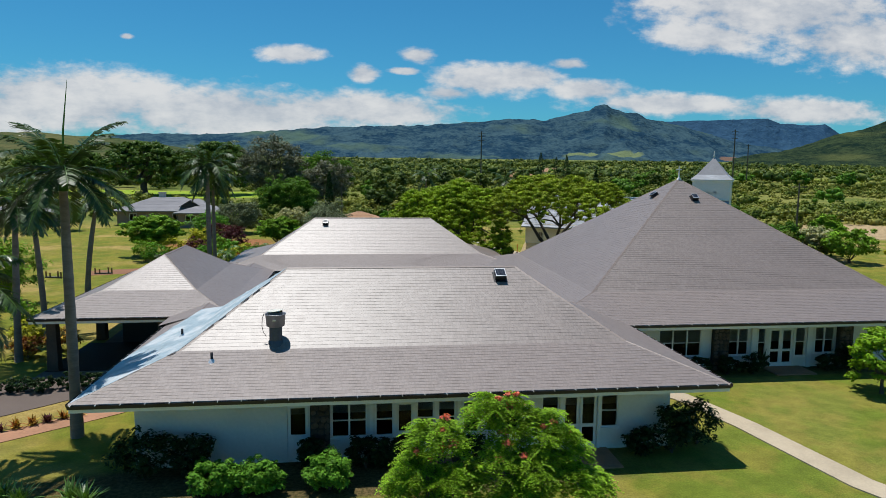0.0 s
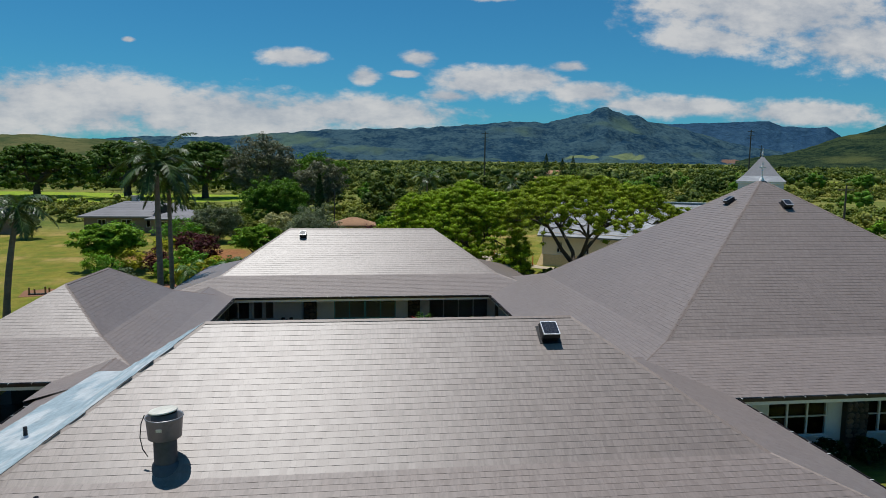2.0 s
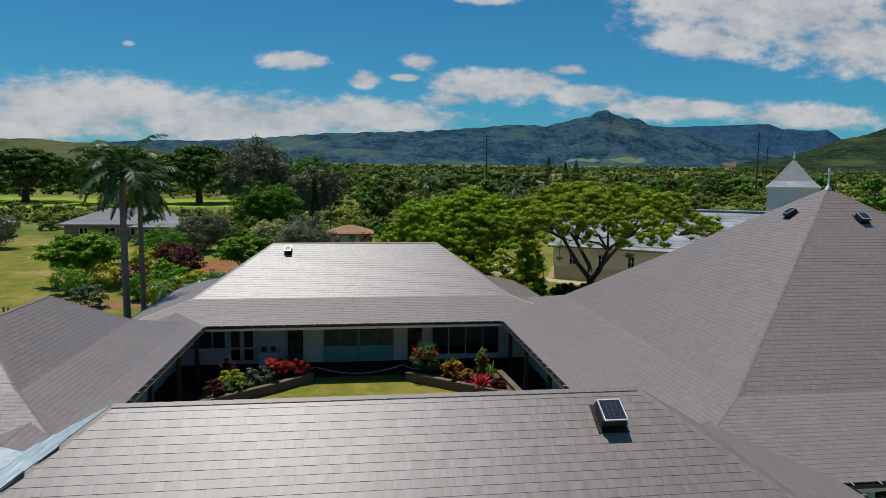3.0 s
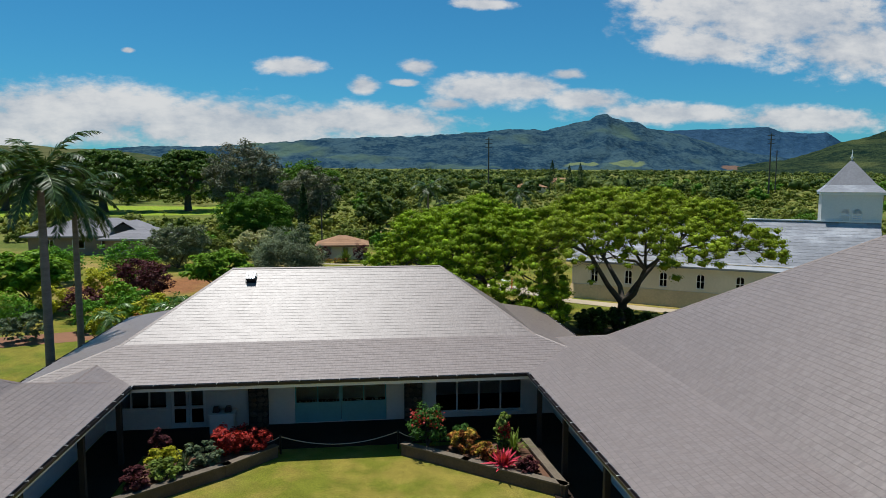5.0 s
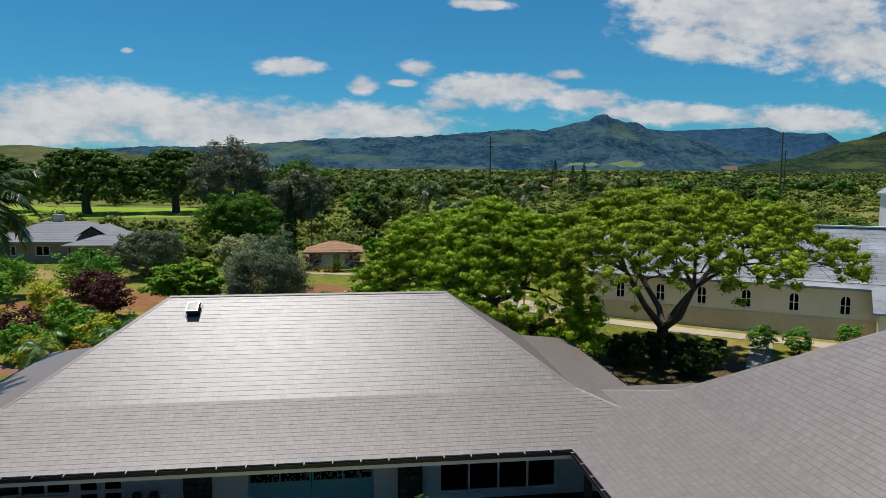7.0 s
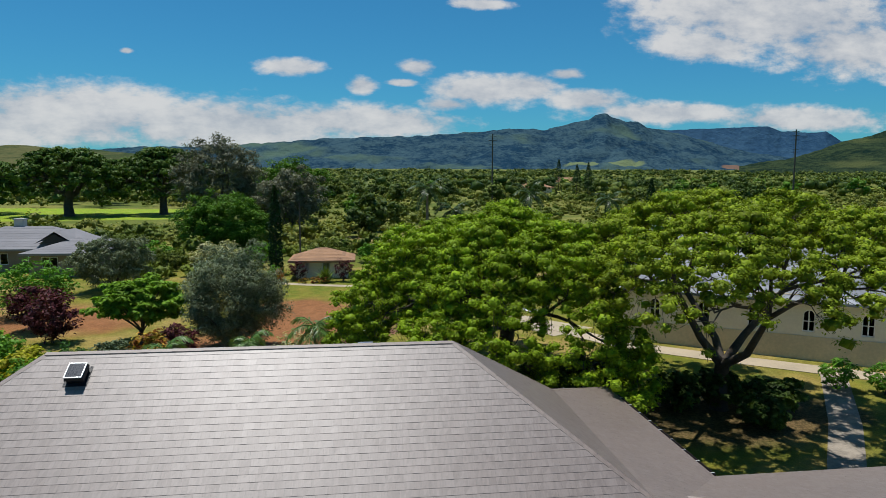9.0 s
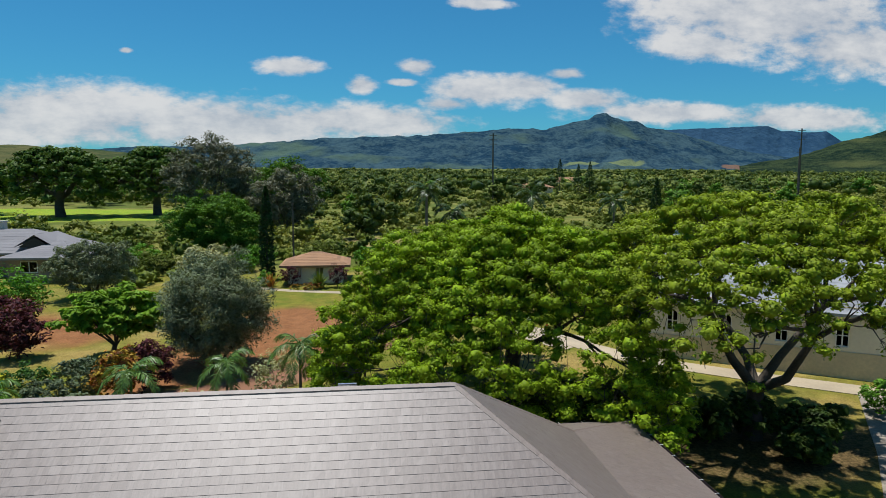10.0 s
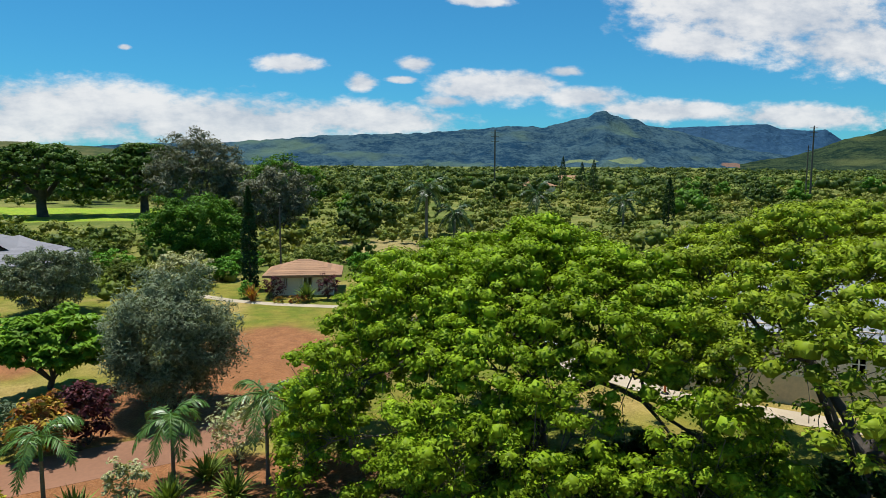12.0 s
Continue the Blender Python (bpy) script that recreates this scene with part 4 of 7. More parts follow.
glass_door(*half_door, AY + 0.06, 1, "white door with one glazed upper light", low_glass=False)
for x in (-6.70, -5.83, -5.04, -4.255, -3.37, -2.47, 0.61, 2.15):
    part("wall_post", Shape().box(x - 0.06, x + 0.06, AY - 0.05, AY + 0.01, 0, 2.8), M_TRIM, hall)
stone_column(-8.93, -8.22, AY - 0.16, AY + 0.02, 2.8)
part("wall_vent", Shape().box(-11.9, -10.5, AY - 0.02, AY + 0.01, 2.42, 2.5), M_BLACK, hall, "dark slot vent under the eave")
wall("wall", -15.1, -14.9, AY + 0.2, 5.6, -0.2, 3.2, (), "y")
wall("wall", 4.85, 5.05, AY + 0.2, 5.6, -0.2, 3.2, (), "y")
wall("wall", -15.1, 5.05, 5.6, 5.8, -0.2, 3.2, [(-9, -6, 0.8, 2.1), (-4.5, -1.5, 0.8, 2.1)], "x")
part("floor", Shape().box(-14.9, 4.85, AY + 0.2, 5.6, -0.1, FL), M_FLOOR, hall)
part("inner_wall", Shape().box(-14.9, 4.85, -1.0, -0.85, FL, 2.85), M_INSIDE, hall)

# east hall
PY = 3.9
p_windows = [(9.1, 11.55, 0.75, 2.75, 3), (13.15, 14.35, 0.75, 2.75, 2), (14.9, 15.4, 0.6, 2.75, 1), (17.15, 17.8, 0.6, 2.75, 1), (18.35, 19.55, 0.75, 2.75, 2), (21.6, 24.0, 0.75, 2.75, 3)]
wall("wall", 4.0, 26.7, PY, PY + 0.2, -0.2, 3.3, [w[:4] for w in p_windows] + [(15.6, 17.05, FL, 2.2), (15.6, 17.05, 2.3, 2.75)][:1], label="white painted plaster wall")
for x0, x1, z0, z1, n in p_windows:
    window(x0, x1, z0, z1, PY + 0.05, n, 2.25, label="white-framed window with transom lights")
glass_door(15.6, 17.05, FL, 2.2, PY + 0.06)
for x in (14.62, 17.98, 12.75):
    part("wall_post", Shape().box(x - 0.14, x + 0.14, PY - 0.1, PY + 0.01, 0, 2.85), M_TRIM, hall)
stone_column(12.15, 13.05, PY - 0.25, PY + 0.02, 2.8)
stone_column(19.65, 20.5, PY - 0.25, PY + 0.02, 2.8)
wall("wall", 4.0, 4.2, PY + 0.2, 25.6, -0.2, 3.4, [(9.5, 11.5, 0.8, 2.1), (14, 16, FL, 2.2)], "y")
wall("wall", 26.5, 26.7, PY + 0.2, 25.6, -0.2, 3.4, (), "y")
wall("wall", 4.0, 26.7, 25.6, 25.8, -0.2, 3.4, (), "x")
part("floor", Shape().box(4.2, 26.5, PY + 0.2, 25.6, -0.1, FL), M_FLOOR, hall)
part("inner_wall", Shape().box(4.2, 26.5, 9.0, 9.15, FL, 2.85), M_INSIDE, hall)
part("doorstep", Shape().box(15.2, 17.5, 2.4, PY, -0.05, 0.06), M_REDPATH, hall)
part("doorstep", Shape().box(0.5, 2.5, -7.4, AY, -0.05, 0.06), M_REDPATH, hall)
part("doorstep", Shape().box(-5.6, -3.7, -7.4, AY, -0.05, 0.06), M_REDPATH, hall)

# north wing, its front on the courtyard
BY = 24.9
b_windows = [(-15.45, -13.2, 0.95, 2.18, 3)]
b_doors = [(-13.05, -11.6, FL, 2.2)]
wide = (-1.55, 2.5, 0.3, 2.28)
teal = (-7.8, -3.75, FL, 2.25)
wall("wall", -15.9, 4.1, BY, BY + 0.2, -0.2, 3.4, [w[:4] for w in b_windows] + b_doors + [wide, teal], label="white painted plaster wall")
window(*b_windows[0][:4], BY + 0.05, 3, split=False)
glass_door(*b_doors[0], BY + 0.06)
window(*wide, BY + 0.05, 4, label="wide four-pane window with dark glass", split=False)
stone_column(-9.75, -8.93, BY - 0.25, BY + 0.02, 2.8)
stone_column(-2.95, -2.15, BY - 0.25, BY + 0.02, 2.8)
wall("wall", -15.9, -15.7, BY + 0.2, 33.4, -0.2, 3.4, (), "y")
wall("wall", 3.9, 4.1, BY + 0.2, 33.4, -0.2, 3.4, (), "y")
wall("wall", -15.9, 4.1, 33.4, 33.6, -0.2, 3.4, (), "x")
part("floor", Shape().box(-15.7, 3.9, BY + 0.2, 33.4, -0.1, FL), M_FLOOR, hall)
part("inner_wall", Shape().box(-15.7, 3.9, 28.0, 28.15, FL, 2.85), M_INSIDE, hall)
M_LEAF_REFLECTION = surface("leaf_reflection_grey_green", (0.26, 0.30, 0.26), 0.6)
for i in range(2):
    x0 = teal[0] + i * 2.025
    s = panel(x0 + 0.01, x0 + 2.015, BY + 0.03, BY + 0.07, FL, 2.25, [(x0 + 0.07, x0 + 0.98, 0.98, 2.17), (x0 + 1.03, x0 + 1.955, 0.98, 2.17)])
    d = part("door", s, M_TEAL, hall, "wide teal painted door with reflection-flecked upper lights")
    # scattered small plates imitate plants mirrored in the dark glass
    flecks = Shape()
    rs = random.Random(i)
    for c in range(26):
        for r in range(15):
            if rs.random() < 0.36:
                x, z = x0 + 0.12 + c * 0.07, 1.0 + r * 0.078
                flecks.box(x, x + 0.055, BY + 0.045, BY + 0.055, z, z + 0.06)
    part("lattice", flecks, M_LEAF_REFLECTION, d, "grey-green flecks imitating plants reflected in the glass")["kind"] = "stuff"
    p = part("pane", Shape().box(x0 + 0.09, x0 + 1.935, BY + 0.056, BY + 0.062, 0.98, 2.17), M_GLASS, d)
    p.visible_shadow = False

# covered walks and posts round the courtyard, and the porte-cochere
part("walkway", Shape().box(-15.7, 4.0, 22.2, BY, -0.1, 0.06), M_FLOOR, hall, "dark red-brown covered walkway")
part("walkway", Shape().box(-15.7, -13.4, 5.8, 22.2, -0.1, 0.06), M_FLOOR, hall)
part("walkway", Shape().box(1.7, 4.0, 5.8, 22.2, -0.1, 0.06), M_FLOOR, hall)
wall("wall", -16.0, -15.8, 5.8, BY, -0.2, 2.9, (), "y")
# unseen wall, added to keep light out of the porte-cochere
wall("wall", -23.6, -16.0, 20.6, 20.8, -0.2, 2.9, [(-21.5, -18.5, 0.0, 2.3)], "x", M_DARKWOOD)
# added dark wall and floor that imitate the black shade under this roof
wall("wall", -21.6, -16.0, 12.4, 12.6, -0.2, 2.9, (), "x", M_DARKWOOD, "added near-black wall standing in for shade under the porte-cochere")
part("floor", Shape().box(-23.6, -16.0, 6.6, 12.4, -0.1, 0.05), M_FLOOR, hall, "added near-black floor standing in for shade under the porte-cochere")
for x, y in ((-13.95, 10), (-13.95, 14), (-13.95, 18), (-13.95, 21.4), (2.35, 10), (2.35, 14), (2.35, 18), (2.35, 21.4)):
    part("post", Shape().box(x - 0.09, x + 0.09, y - 0.09, y + 0.09, 0, 2.82), M_DARKWOOD, hall)
for x, y in ((-23.2, 6.9), (-23.2, 13.5), (-23.2, 21.3), (-17.6, 6.9), (-17.6, 21.3)):
    part("pillar", Shape().box(x - 0.28, x + 0.28, y - 0.28, y + 0.28, -0.1, 2.82, taper=0.2), M_STONE, hall, "tapered dark stone pillar")


def add_pieces(roof, singles):
    for me, m in singles:
        ob = part("shingle", me, M_SHINGLE, roof)
        ob.matrix_basis = m


# ---- things on the roofs ----
def roof_height(x, y, which):
    """Height of the given roof over a place."""
    c, b, A, B = roofs[which][2]
    cx = min(max(x, A.x), B.x)
    cy = min(max(y, A.y), B.y)
    ex = (cx - c[0].x) if x < cx else (c[2].x - cx)
    ey = (cy - c[0].y) if y < cy else (c[2].y - cy)
    f = max(abs(x - cx) / ex, abs(y - cy) / ey)
    k = (b[0].x - c[0].x) / (A.x - c[0].x)
    if f < 1 - k:
        return A.z + (b[0].z - A.z) * f / (1 - k)
    return b[0].z + (EAVE - b[0].z) * (f - (1 - k)) / k


M_CELLLINE = surface("cell_line_grey", (0.10, 0.11, 0.12), 0.6, spec=0.1)


def solar_vent():
    """A solar roof fan: flashing, black hood, framed panel of cells."""
    t = thing("solar_roof_fan", (0, 0, 0), "black solar roof fan with silver-framed panel on shingles", "roof fan", "solar roof fans")
    part("flashing", Shape().box(-0.36, 0.36, -0.42, 0.36, 0.015, 0.03), M_BLACK, t)
    hood = Shape().box(-0.27, 0.27, -0.30, 0.27, 0.03, 0.17).box(-0.31, 0.31, -0.35, 0.30, 0.17, 0.30, taper=0.12)
    soften(part("hood", hood, M_BLACK, t), 0.02)
    m = pose(0, -0.02, 0.315, -4, 0, 0)
    s = Shape()
    for q in ((-0.27, 0.27, -0.33, -0.30), (-0.27, 0.27, 0.27, 0.30), (-0.27, -0.245, -0.30, 0.27), (0.245, 0.27, -0.30, 0.27)):
        s.box(*q, 0.0, 0.035, m)
    f = part("panel_frame", s, M_ALU, t, "silver frame")
    part("panel", Shape().box(-0.245, 0.245, -0.30, 0.27, 0.004, 0.024, m), M_CELL, f)
    bars = Shape()
    for i in range(1, 4):
        x = -0.245 + i * 0.1225
        bars.box(x - 0.004, x + 0.004, -0.30, 0.27, 0.024, 0.028, m)
    for i in range(1, 8):
        y = -0.30 + i * 0.071
        bars.box(-0.245, 0.245, y - 0.002, y + 0.002, 0.024, 0.027, m)
    part("cell_line", bars, M_CELLLINE, f)
    return t


FAN_SIZE = 0.86
fan = solar_vent()


def place_fan(ob, x, y, which, face):
    d = {"S": (0, 1), "W": (1, 0), "N": (0, -1), "E": (-1, 0)}[face]
    z = roof_height(x, y, which)
    z2 = roof_height(x + 0.3 * d[0], y + 0.3 * d[1], which)
    up = Vector((d[0] * 0.3, d[1] * 0.3, z2 - z)).normalized()
    side = up.cross(Vector((0, 0, 1))).normalized()
    n = side.cross(up)
    m = Matrix((side, up, n)).transposed().to_4x4()
    m.translation = (x, y, z)
    return m @ Matrix.Scale(FAN_SIZE, 4)


fan.matrix_basis = place_fan(fan, -0.83, -0.62, 0, "S")
for x, y, w, fc in ((-9.98, 27.75, 1, "S"), (15.45, 12.9, 2, "S"), (13.45, 14.6, 2, "W"), (-3.2, 28.9, 1, "N")):
    copy_thing(fan, place_fan(fan, x, y, w, fc))


M_DARKMETAL = surface("dark_grey_metal", (0.10, 0.10, 0.105), 0.5, 0.4, 0.25)


def exhaust_vent():
    x, y = -10.36, -3.72
    z = roof_height(x, y, 0)
    t = thing("exhaust_vent", (x, y, z), "grey metal kitchen exhaust with a wide drum cap", "roof vent")
    part("pipe", Shape().ring(0, 0, ((0.245, -0.25), (0.245, 0.60), (0.235, 0.64)), 28), M_DARKMETAL, t, smooth=True)
    part("flashing", Shape().ring(0, 0, ((0.36, -0.26), (0.28, 0.0), (0.25, 0.03)), 28), M_DARKMETAL, t, smooth=True)
    part("drum", Shape().ring(0, 0, ((0.24, 0.56), (0.35, 0.60), (0.385, 1.04), (0.405, 1.06), (0.395, 1.08), (0.37, 1.05), (0.335, 0.66), (0.05, 0.64)), 32), M_METAL, t, "weathered grey drum", smooth=True)
    part("collar", Shape().ring(0, 0, ((0.275, 0.66), (0.275, 1.14), (0.26, 1.16)), 28), M_DARKMETAL, t, smooth=True)
    lid = part("lid", Shape().ring(0, 0, ((0.0, 0.035), (0.28, 0.03), (0.305, 0.015), (0.305, -0.01), (0.0, -0.012)), 32), M_VENTCAP, t, "flat ivory lid, slightly tilted")
    lid.matrix_basis = pose(-0.02, 0.0, 1.185, -3, -5, 0)
    pts = [(-0.43, 0.05, 1.08), (-0.50, 0.02, 0.9), (-0.52, -0.02, 0.6), (-0.46, -0.06, 0.35), (-0.34, -0.12, 0.2)]
    part("cable", Shape().tube(pts, [0.012] * 5, 6), M_BLACK, t)
    part("hasp", Shape().box(-0.06, 0.06, -0.44, -0.42, 0.86, 0.92), M_ALU, t)


exhaust_vent()


def pipe_vent(x, y, which, h, label):
    z = roof_height(x, y, which)
    t = thing("pipe_vent", (x, y, z), label, "roof vent", "pipe vents")
    part("pipe", Shape().ring(0, 0, ((0.05, -0.08), (0.05, h), (0.042, h), (0.042, h - 0.1)), 14), M_BLACK, t, smooth=True)
    part("flashing", Shape().ring(0, 0, ((0.17, -0.07), (0.10, 0.05), (0.055, 0.10)), 16), M_ALU, t, smooth=True)


pipe_vent(-12.55, -4.85, 0, 0.34, "short black pipe vent with a silver flashing")
pipe_vent(-14.6, -0.9, 0, 0.32, "short dark pipe vent on the hip roof")


def roof_cross():
    t = thing("roof_cross", (15.2, 14.7, 10.3), "small white cross on the roof peak", "cross")
    part("finial", Shape().ring(0, 0, ((0.15, 0.0), (0.1, 0.12), (0.06, 0.18), (0.04, 0.25)), 14), M_TRIM, t, smooth=True)
    part("upright", Shape().box(-0.035, 0.035, -0.03, 0.03, 0.2, 0.98), M_TRIM, t)
    part("crossbar", Shape().box(-0.2, 0.2, -0.028, 0.028, 0.68, 0.75), M_TRIM, t)


roof_cross()


# ---- courtyard ----
def planter(name, line, width, h, label):
    t = thing(name, (line[0][0], line[0][1], 0), label, "planter")
    s = Shape()
    o = Vector((line[0][0], line[0][1], 0))
    for a, b in zip(line, line[1:]):
        a, b = Vector((*a, 0)) - o, Vector((*b, 0)) - o
        d = (b - a).normalized()
        m = Matrix((d, Vector((-d.y, d.x, 0)), Vector((0, 0, 1)))).transposed().to_4x4()
        m.translation = a
        s.box(-width / 2, (b - a).length + width / 2, -width / 2, width / 2, -0.1, h, m)
        cap = Shape().box(-width / 2 - 0.03, (b - a).length + width / 2 + 0.03, -width / 2 - 0.03, width / 2 + 0.03, h, h + 0.06, m)
        part("coping", cap, M_COPING, t, "weathered grey coping")
    part("wall", s, M_STONE, t, "dark lava rock planter wall")
    return t


planter("garden_wall", ((-8.3, 21.45), (-9.8, 20.0), (-12.8, 17.7)), 0.25, 0.42, "low dark rock planter wall with pale coping in the courtyard")
planter("garden_wall", ((-3.15, 21.1), (-1.0, 19.4), (2.0, 17.0), (1.7, 20.9)), 0.25, 0.42, "angled dark rock planter wall with pale coping")
part("soil", Shape().poly((-8.3, 21.4, 0.3), (-12.9, 21.4, 0.3), (-12.9, 17.7, 0.3), (-9.8, 20.0, 0.3)), M_SOIL, hall)
part("soil", Shape().poly((-3.1, 21.1, 0.3), (-1.0, 19.4, 0.3), (2.0, 17.0, 0.3), (1.6, 21.2, 0.3)), M_SOIL, hall)


def rope_barrier():
    t = thing("rope_barrier", (-5.7, 21.75, 0), "pale rope slung between two short posts", "barrier")
    for x in (-2.37, 2.3):
        part("post", Shape().ring(x, 0, ((0.04, 0), (0.04, 0.70), (0.055, 0.72), (0.03, 0.78)), 10), M_BLACK, t, smooth=True)
    for a, b, sag, za, zb in ((-2.37, 2.3, 0.42, 0.72, 0.72), (-3.4, -2.37, 0.1, 0.45, 0.72), (2.3, 3.2, 0.1, 0.72, 0.45)):
        pts = [(a + (b - a) * i / 16, 0, za + (zb - za) * i / 16 - sag * (1 - (2 * i / 16 - 1) ** 2)) for i in range(17)]
        part("rope", Shape().tube(pts, [0.017] * 17, 6), M_ROPE, t, smooth=True)


rope_barrier()


def serving_table():
    t = thing("serving_counter", (-10.75, 24.2, 0.06), "small white counter with dark boxes on top", "counter")
    soften(part("body", Shape().box(-0.5, 0.5, -0.3, 0.3, 0, 0.86), M_WHITE, t), 0.015)
    soften(part("top", Shape().box(-0.55, 0.55, -0.34, 0.34, 0.86, 0.91), M_TRIM, t), 0.01)
    for x in (-0.26, 0.24):
        b = thing("box", (-10.75 + x, 24.2, 0.97), "dark plastic box on the counter", "box", "boxes on the counter")
        soften(part("case", Shape().box(-0.14, 0.14, -0.15, 0.15, 0, 0.24, taper=0.25), M_BLACK, b), 0.02)


serving_table()


def bench():
    t = thing("bench", (-12.9, 12.8, 0.06), "white slatted bench in the courtyard shade", "bench")
    for i in range(4):
        part("slat", Shape().box(-0.75, 0.75, -0.22 + i * 0.115, -0.12 + i * 0.115, 0.42, 0.45), M_TRIM, t)
    for x in (-0.65, 0.65):
        part("leg", Shape().box(x - 0.03, x + 0.03, -0.2, 0.2, 0, 0.42), M_TRIM, t)


bench()


# ---- church beyond the garden ----
def church():
    base = rise(0, 50) + 0.02
    t = thing("church", (14.05, 52.85, base), "cream plaster church with silver-grey gable roof and arched windows", "church", rz=-33.7)
    ln, dp, he, hr = 23.1, 8.4, 3.75, 7.2
    wins = [2.0, 4.95, 7.85, 10.8, 13.8, 16.85]
    s = Shape()
    at = 0.0
    for w in wins:
        s.box(at, w - 0.33, 0, 0.3, 1.25, he)
        s.box(w - 0.33, w + 0.33, 0, 0.3, 1.25, 1.5)
        n = 8
        for i in range(n):
            a0, a1 = math.pi * i / n, math.pi * (i + 1) / n
            xa, xb = w + 0.33 * math.cos(a0), w + 0.33 * math.cos(a1)
            za, zb = 2.5 + 0.33 * math.sin(a0), 2.5 + 0.33 * math.sin(a1)
            s.add([(xa, 0, za), (xb, 0, zb), (xb, 0, he), (xa, 0, he), (xa, 0.3, za), (xb, 0.3, zb), (xb, 0.3, he), (xa, 0.3, he)],
                  [(3, 2, 1, 0), (4, 5, 6, 7), (0, 1, 5, 4)])
        at = w + 0.33
    s.box(at, ln, 0, 0.3, 1.25, he)
    s.box(0, 0.3, 0.3, dp, 1.25, he)
    s.box(ln - 0.3, ln, 0.3, dp, 1.25, he)
    s.box(0.3, ln - 0.3, dp - 0.3, dp, 1.25, he)
    for x in (0.05, ln - 0.25):
        s.add([(x, 0, he), (x, dp, he), (x, dp / 2, hr - 0.1), (x + 0.2, 0, he), (x + 0.2, dp, he), (x + 0.2, dp / 2, hr - 0.1)], [(0, 2, 1), (3, 4, 5), (0, 3, 5, 2), (1, 2, 5, 4)])
    part("wall", s, M_CREAM, t)
    part("plinth_wall", Shape().add([(-0.6, -0.85, -0.6), (ln + 0.06, -0.85, -0.6), (ln + 0.06, dp + 0.06, -0.6), (-0.6, dp + 0.06, -0.6), (-0.06, -0.06, 1.25), (ln + 0.06, -0.06, 1.25), (ln + 0.06, dp + 0.06, 1.25), (-0.06, dp + 0.06, 1.25)],
                                    [(0, 1, 5, 4), (1, 2, 6, 5), (2, 3, 7, 6), (3, 0, 4, 7), (4, 5, 6, 7)]), M_TAN, t, "tan plaster base wall")
    part("cornice", Shape().box(-0.1, ln + 0.1, -0.12, 0.0, he - 0.3, he - 0.02), M_TAN, t)
    roof = Shape()
    ov = 0.45
    k = (hr - he) / (dp / 2)
    z0 = he - ov * k
    for y0, y1 in ((-ov, dp / 2), (dp + ov, dp / 2)):
        roof.poly((-ov, y0, z0), (ln + ov, y0, z0), (ln + ov, y1, hr), (-ov, y1, hr))
        roof.poly((-ov, y0, z0 - 0.14), (-ov, y1, hr - 0.14), (ln + ov, y1, hr - 0.14), (ln + ov, y0, z0 - 0.14))
        roof.poly((-ov, y0, z0 - 0.14), (ln + ov, y0, z0 - 0.14), (ln + ov, y0, z0), (-ov, y0, z0))
        for x in (-ov, ln + ov):
            roof.poly((x, y0, z0 - 0.14), (x, y0, z0), (x, y1, hr), (x, y1, hr - 0.14))
    r = part("roof", roof, M_CHURCHROOF, t, "streaked silver-grey roof")
    rows = 16
    for side in (0, 1):
        sh = Shape()
        rs = random.Random(3 + side)
        for i in range(rows):
            f0, f1 = i / rows, (i + 1) / rows
            x = -ov
            while x < ln + ov:
                w = min(rs.uniform(1.6, 3.2), ln + ov - x)
                pts = []
                for f, h in ((f0, 0.024), (f1, 0.012)):
                    y = -ov + (dp / 2 + ov) * f
                    z = z0 + (hr - z0) * f + h
                    if side:
                        y = dp - y
                    pts += [(x + 0.01, y, z), (x + w - 0.01, y, z)]
                yb = -ov + (dp / 2 + ov) * f0
                yb = dp - yb if side else yb
                pts += [(x + 0.01, yb, z0 + (hr - z0) * f0), (x + w - 0.01, yb, z0 + (hr - z0) * f0)]
                sh.add(pts, [(0, 1, 3, 2), (4, 5, 1, 0)])
                x += w
        part("roof_sheet", sh, M_CHURCHROOF, r)["kind"] = "stuff"
    part("ridge_cap", Shape().box(-ov, ln + ov, dp / 2 - 0.22, dp / 2 + 0.22, hr - 0.02, hr + 0.08), M_TRIM, r, "white ridge capping")
    for w in wins:
        arch = Shape()
        n = 10
        pts = [(w - 0.33, 1.5)] + [(w - 0.33 * math.cos(math.pi * i / n), 2.5 + 0.33 * math.sin(math.pi * i / n)) for i in range(n + 1)] + [(w + 0.33, 1.5)]
        for (xa, za), (xb, zb) in zip(pts, pts[1:]):
            d = Vector((xb - xa, 0, zb - za))
            q = Vector((d.z, 0, -d.x)).normalized() * 0.06
            arch.add([(xa, 0.05, za), (xb, 0.05, zb), (xb + q.x, 0.05, zb + q.z), (xa + q.x, 0.05, za + q.z), (xa, 0.14, za), (xb, 0.14, zb), (xb + q.x, 0.14, zb + q.z), (xa + q.x, 0.14, za + q.z)],
                     [(0, 1, 2, 3), (0, 4, 5, 1), (3, 2, 6, 7)])
        arch.box(w - 0.035, w + 0.035, 0.07, 0.13, 1.5, 2.83).box(w - 0.33, w + 0.33, 0.07, 0.13, 1.5, 1.57).box(w - 0.33, w + 0.33, 0.075, 0.125, 2.1, 2.15)
        wd = part("window", arch, M_TRIM, t, "arched window with white frame")
        p = part("pane", Shape().poly(*[(x, 0.11, z) for x, z in pts]), M_GLASS, wd)
        p.visible_shadow = False
    part("floor", Shape().box(0.3, ln - 0.3, 0.3, dp - 0.3, 1.0, 1.36), M_FLOOR, t)
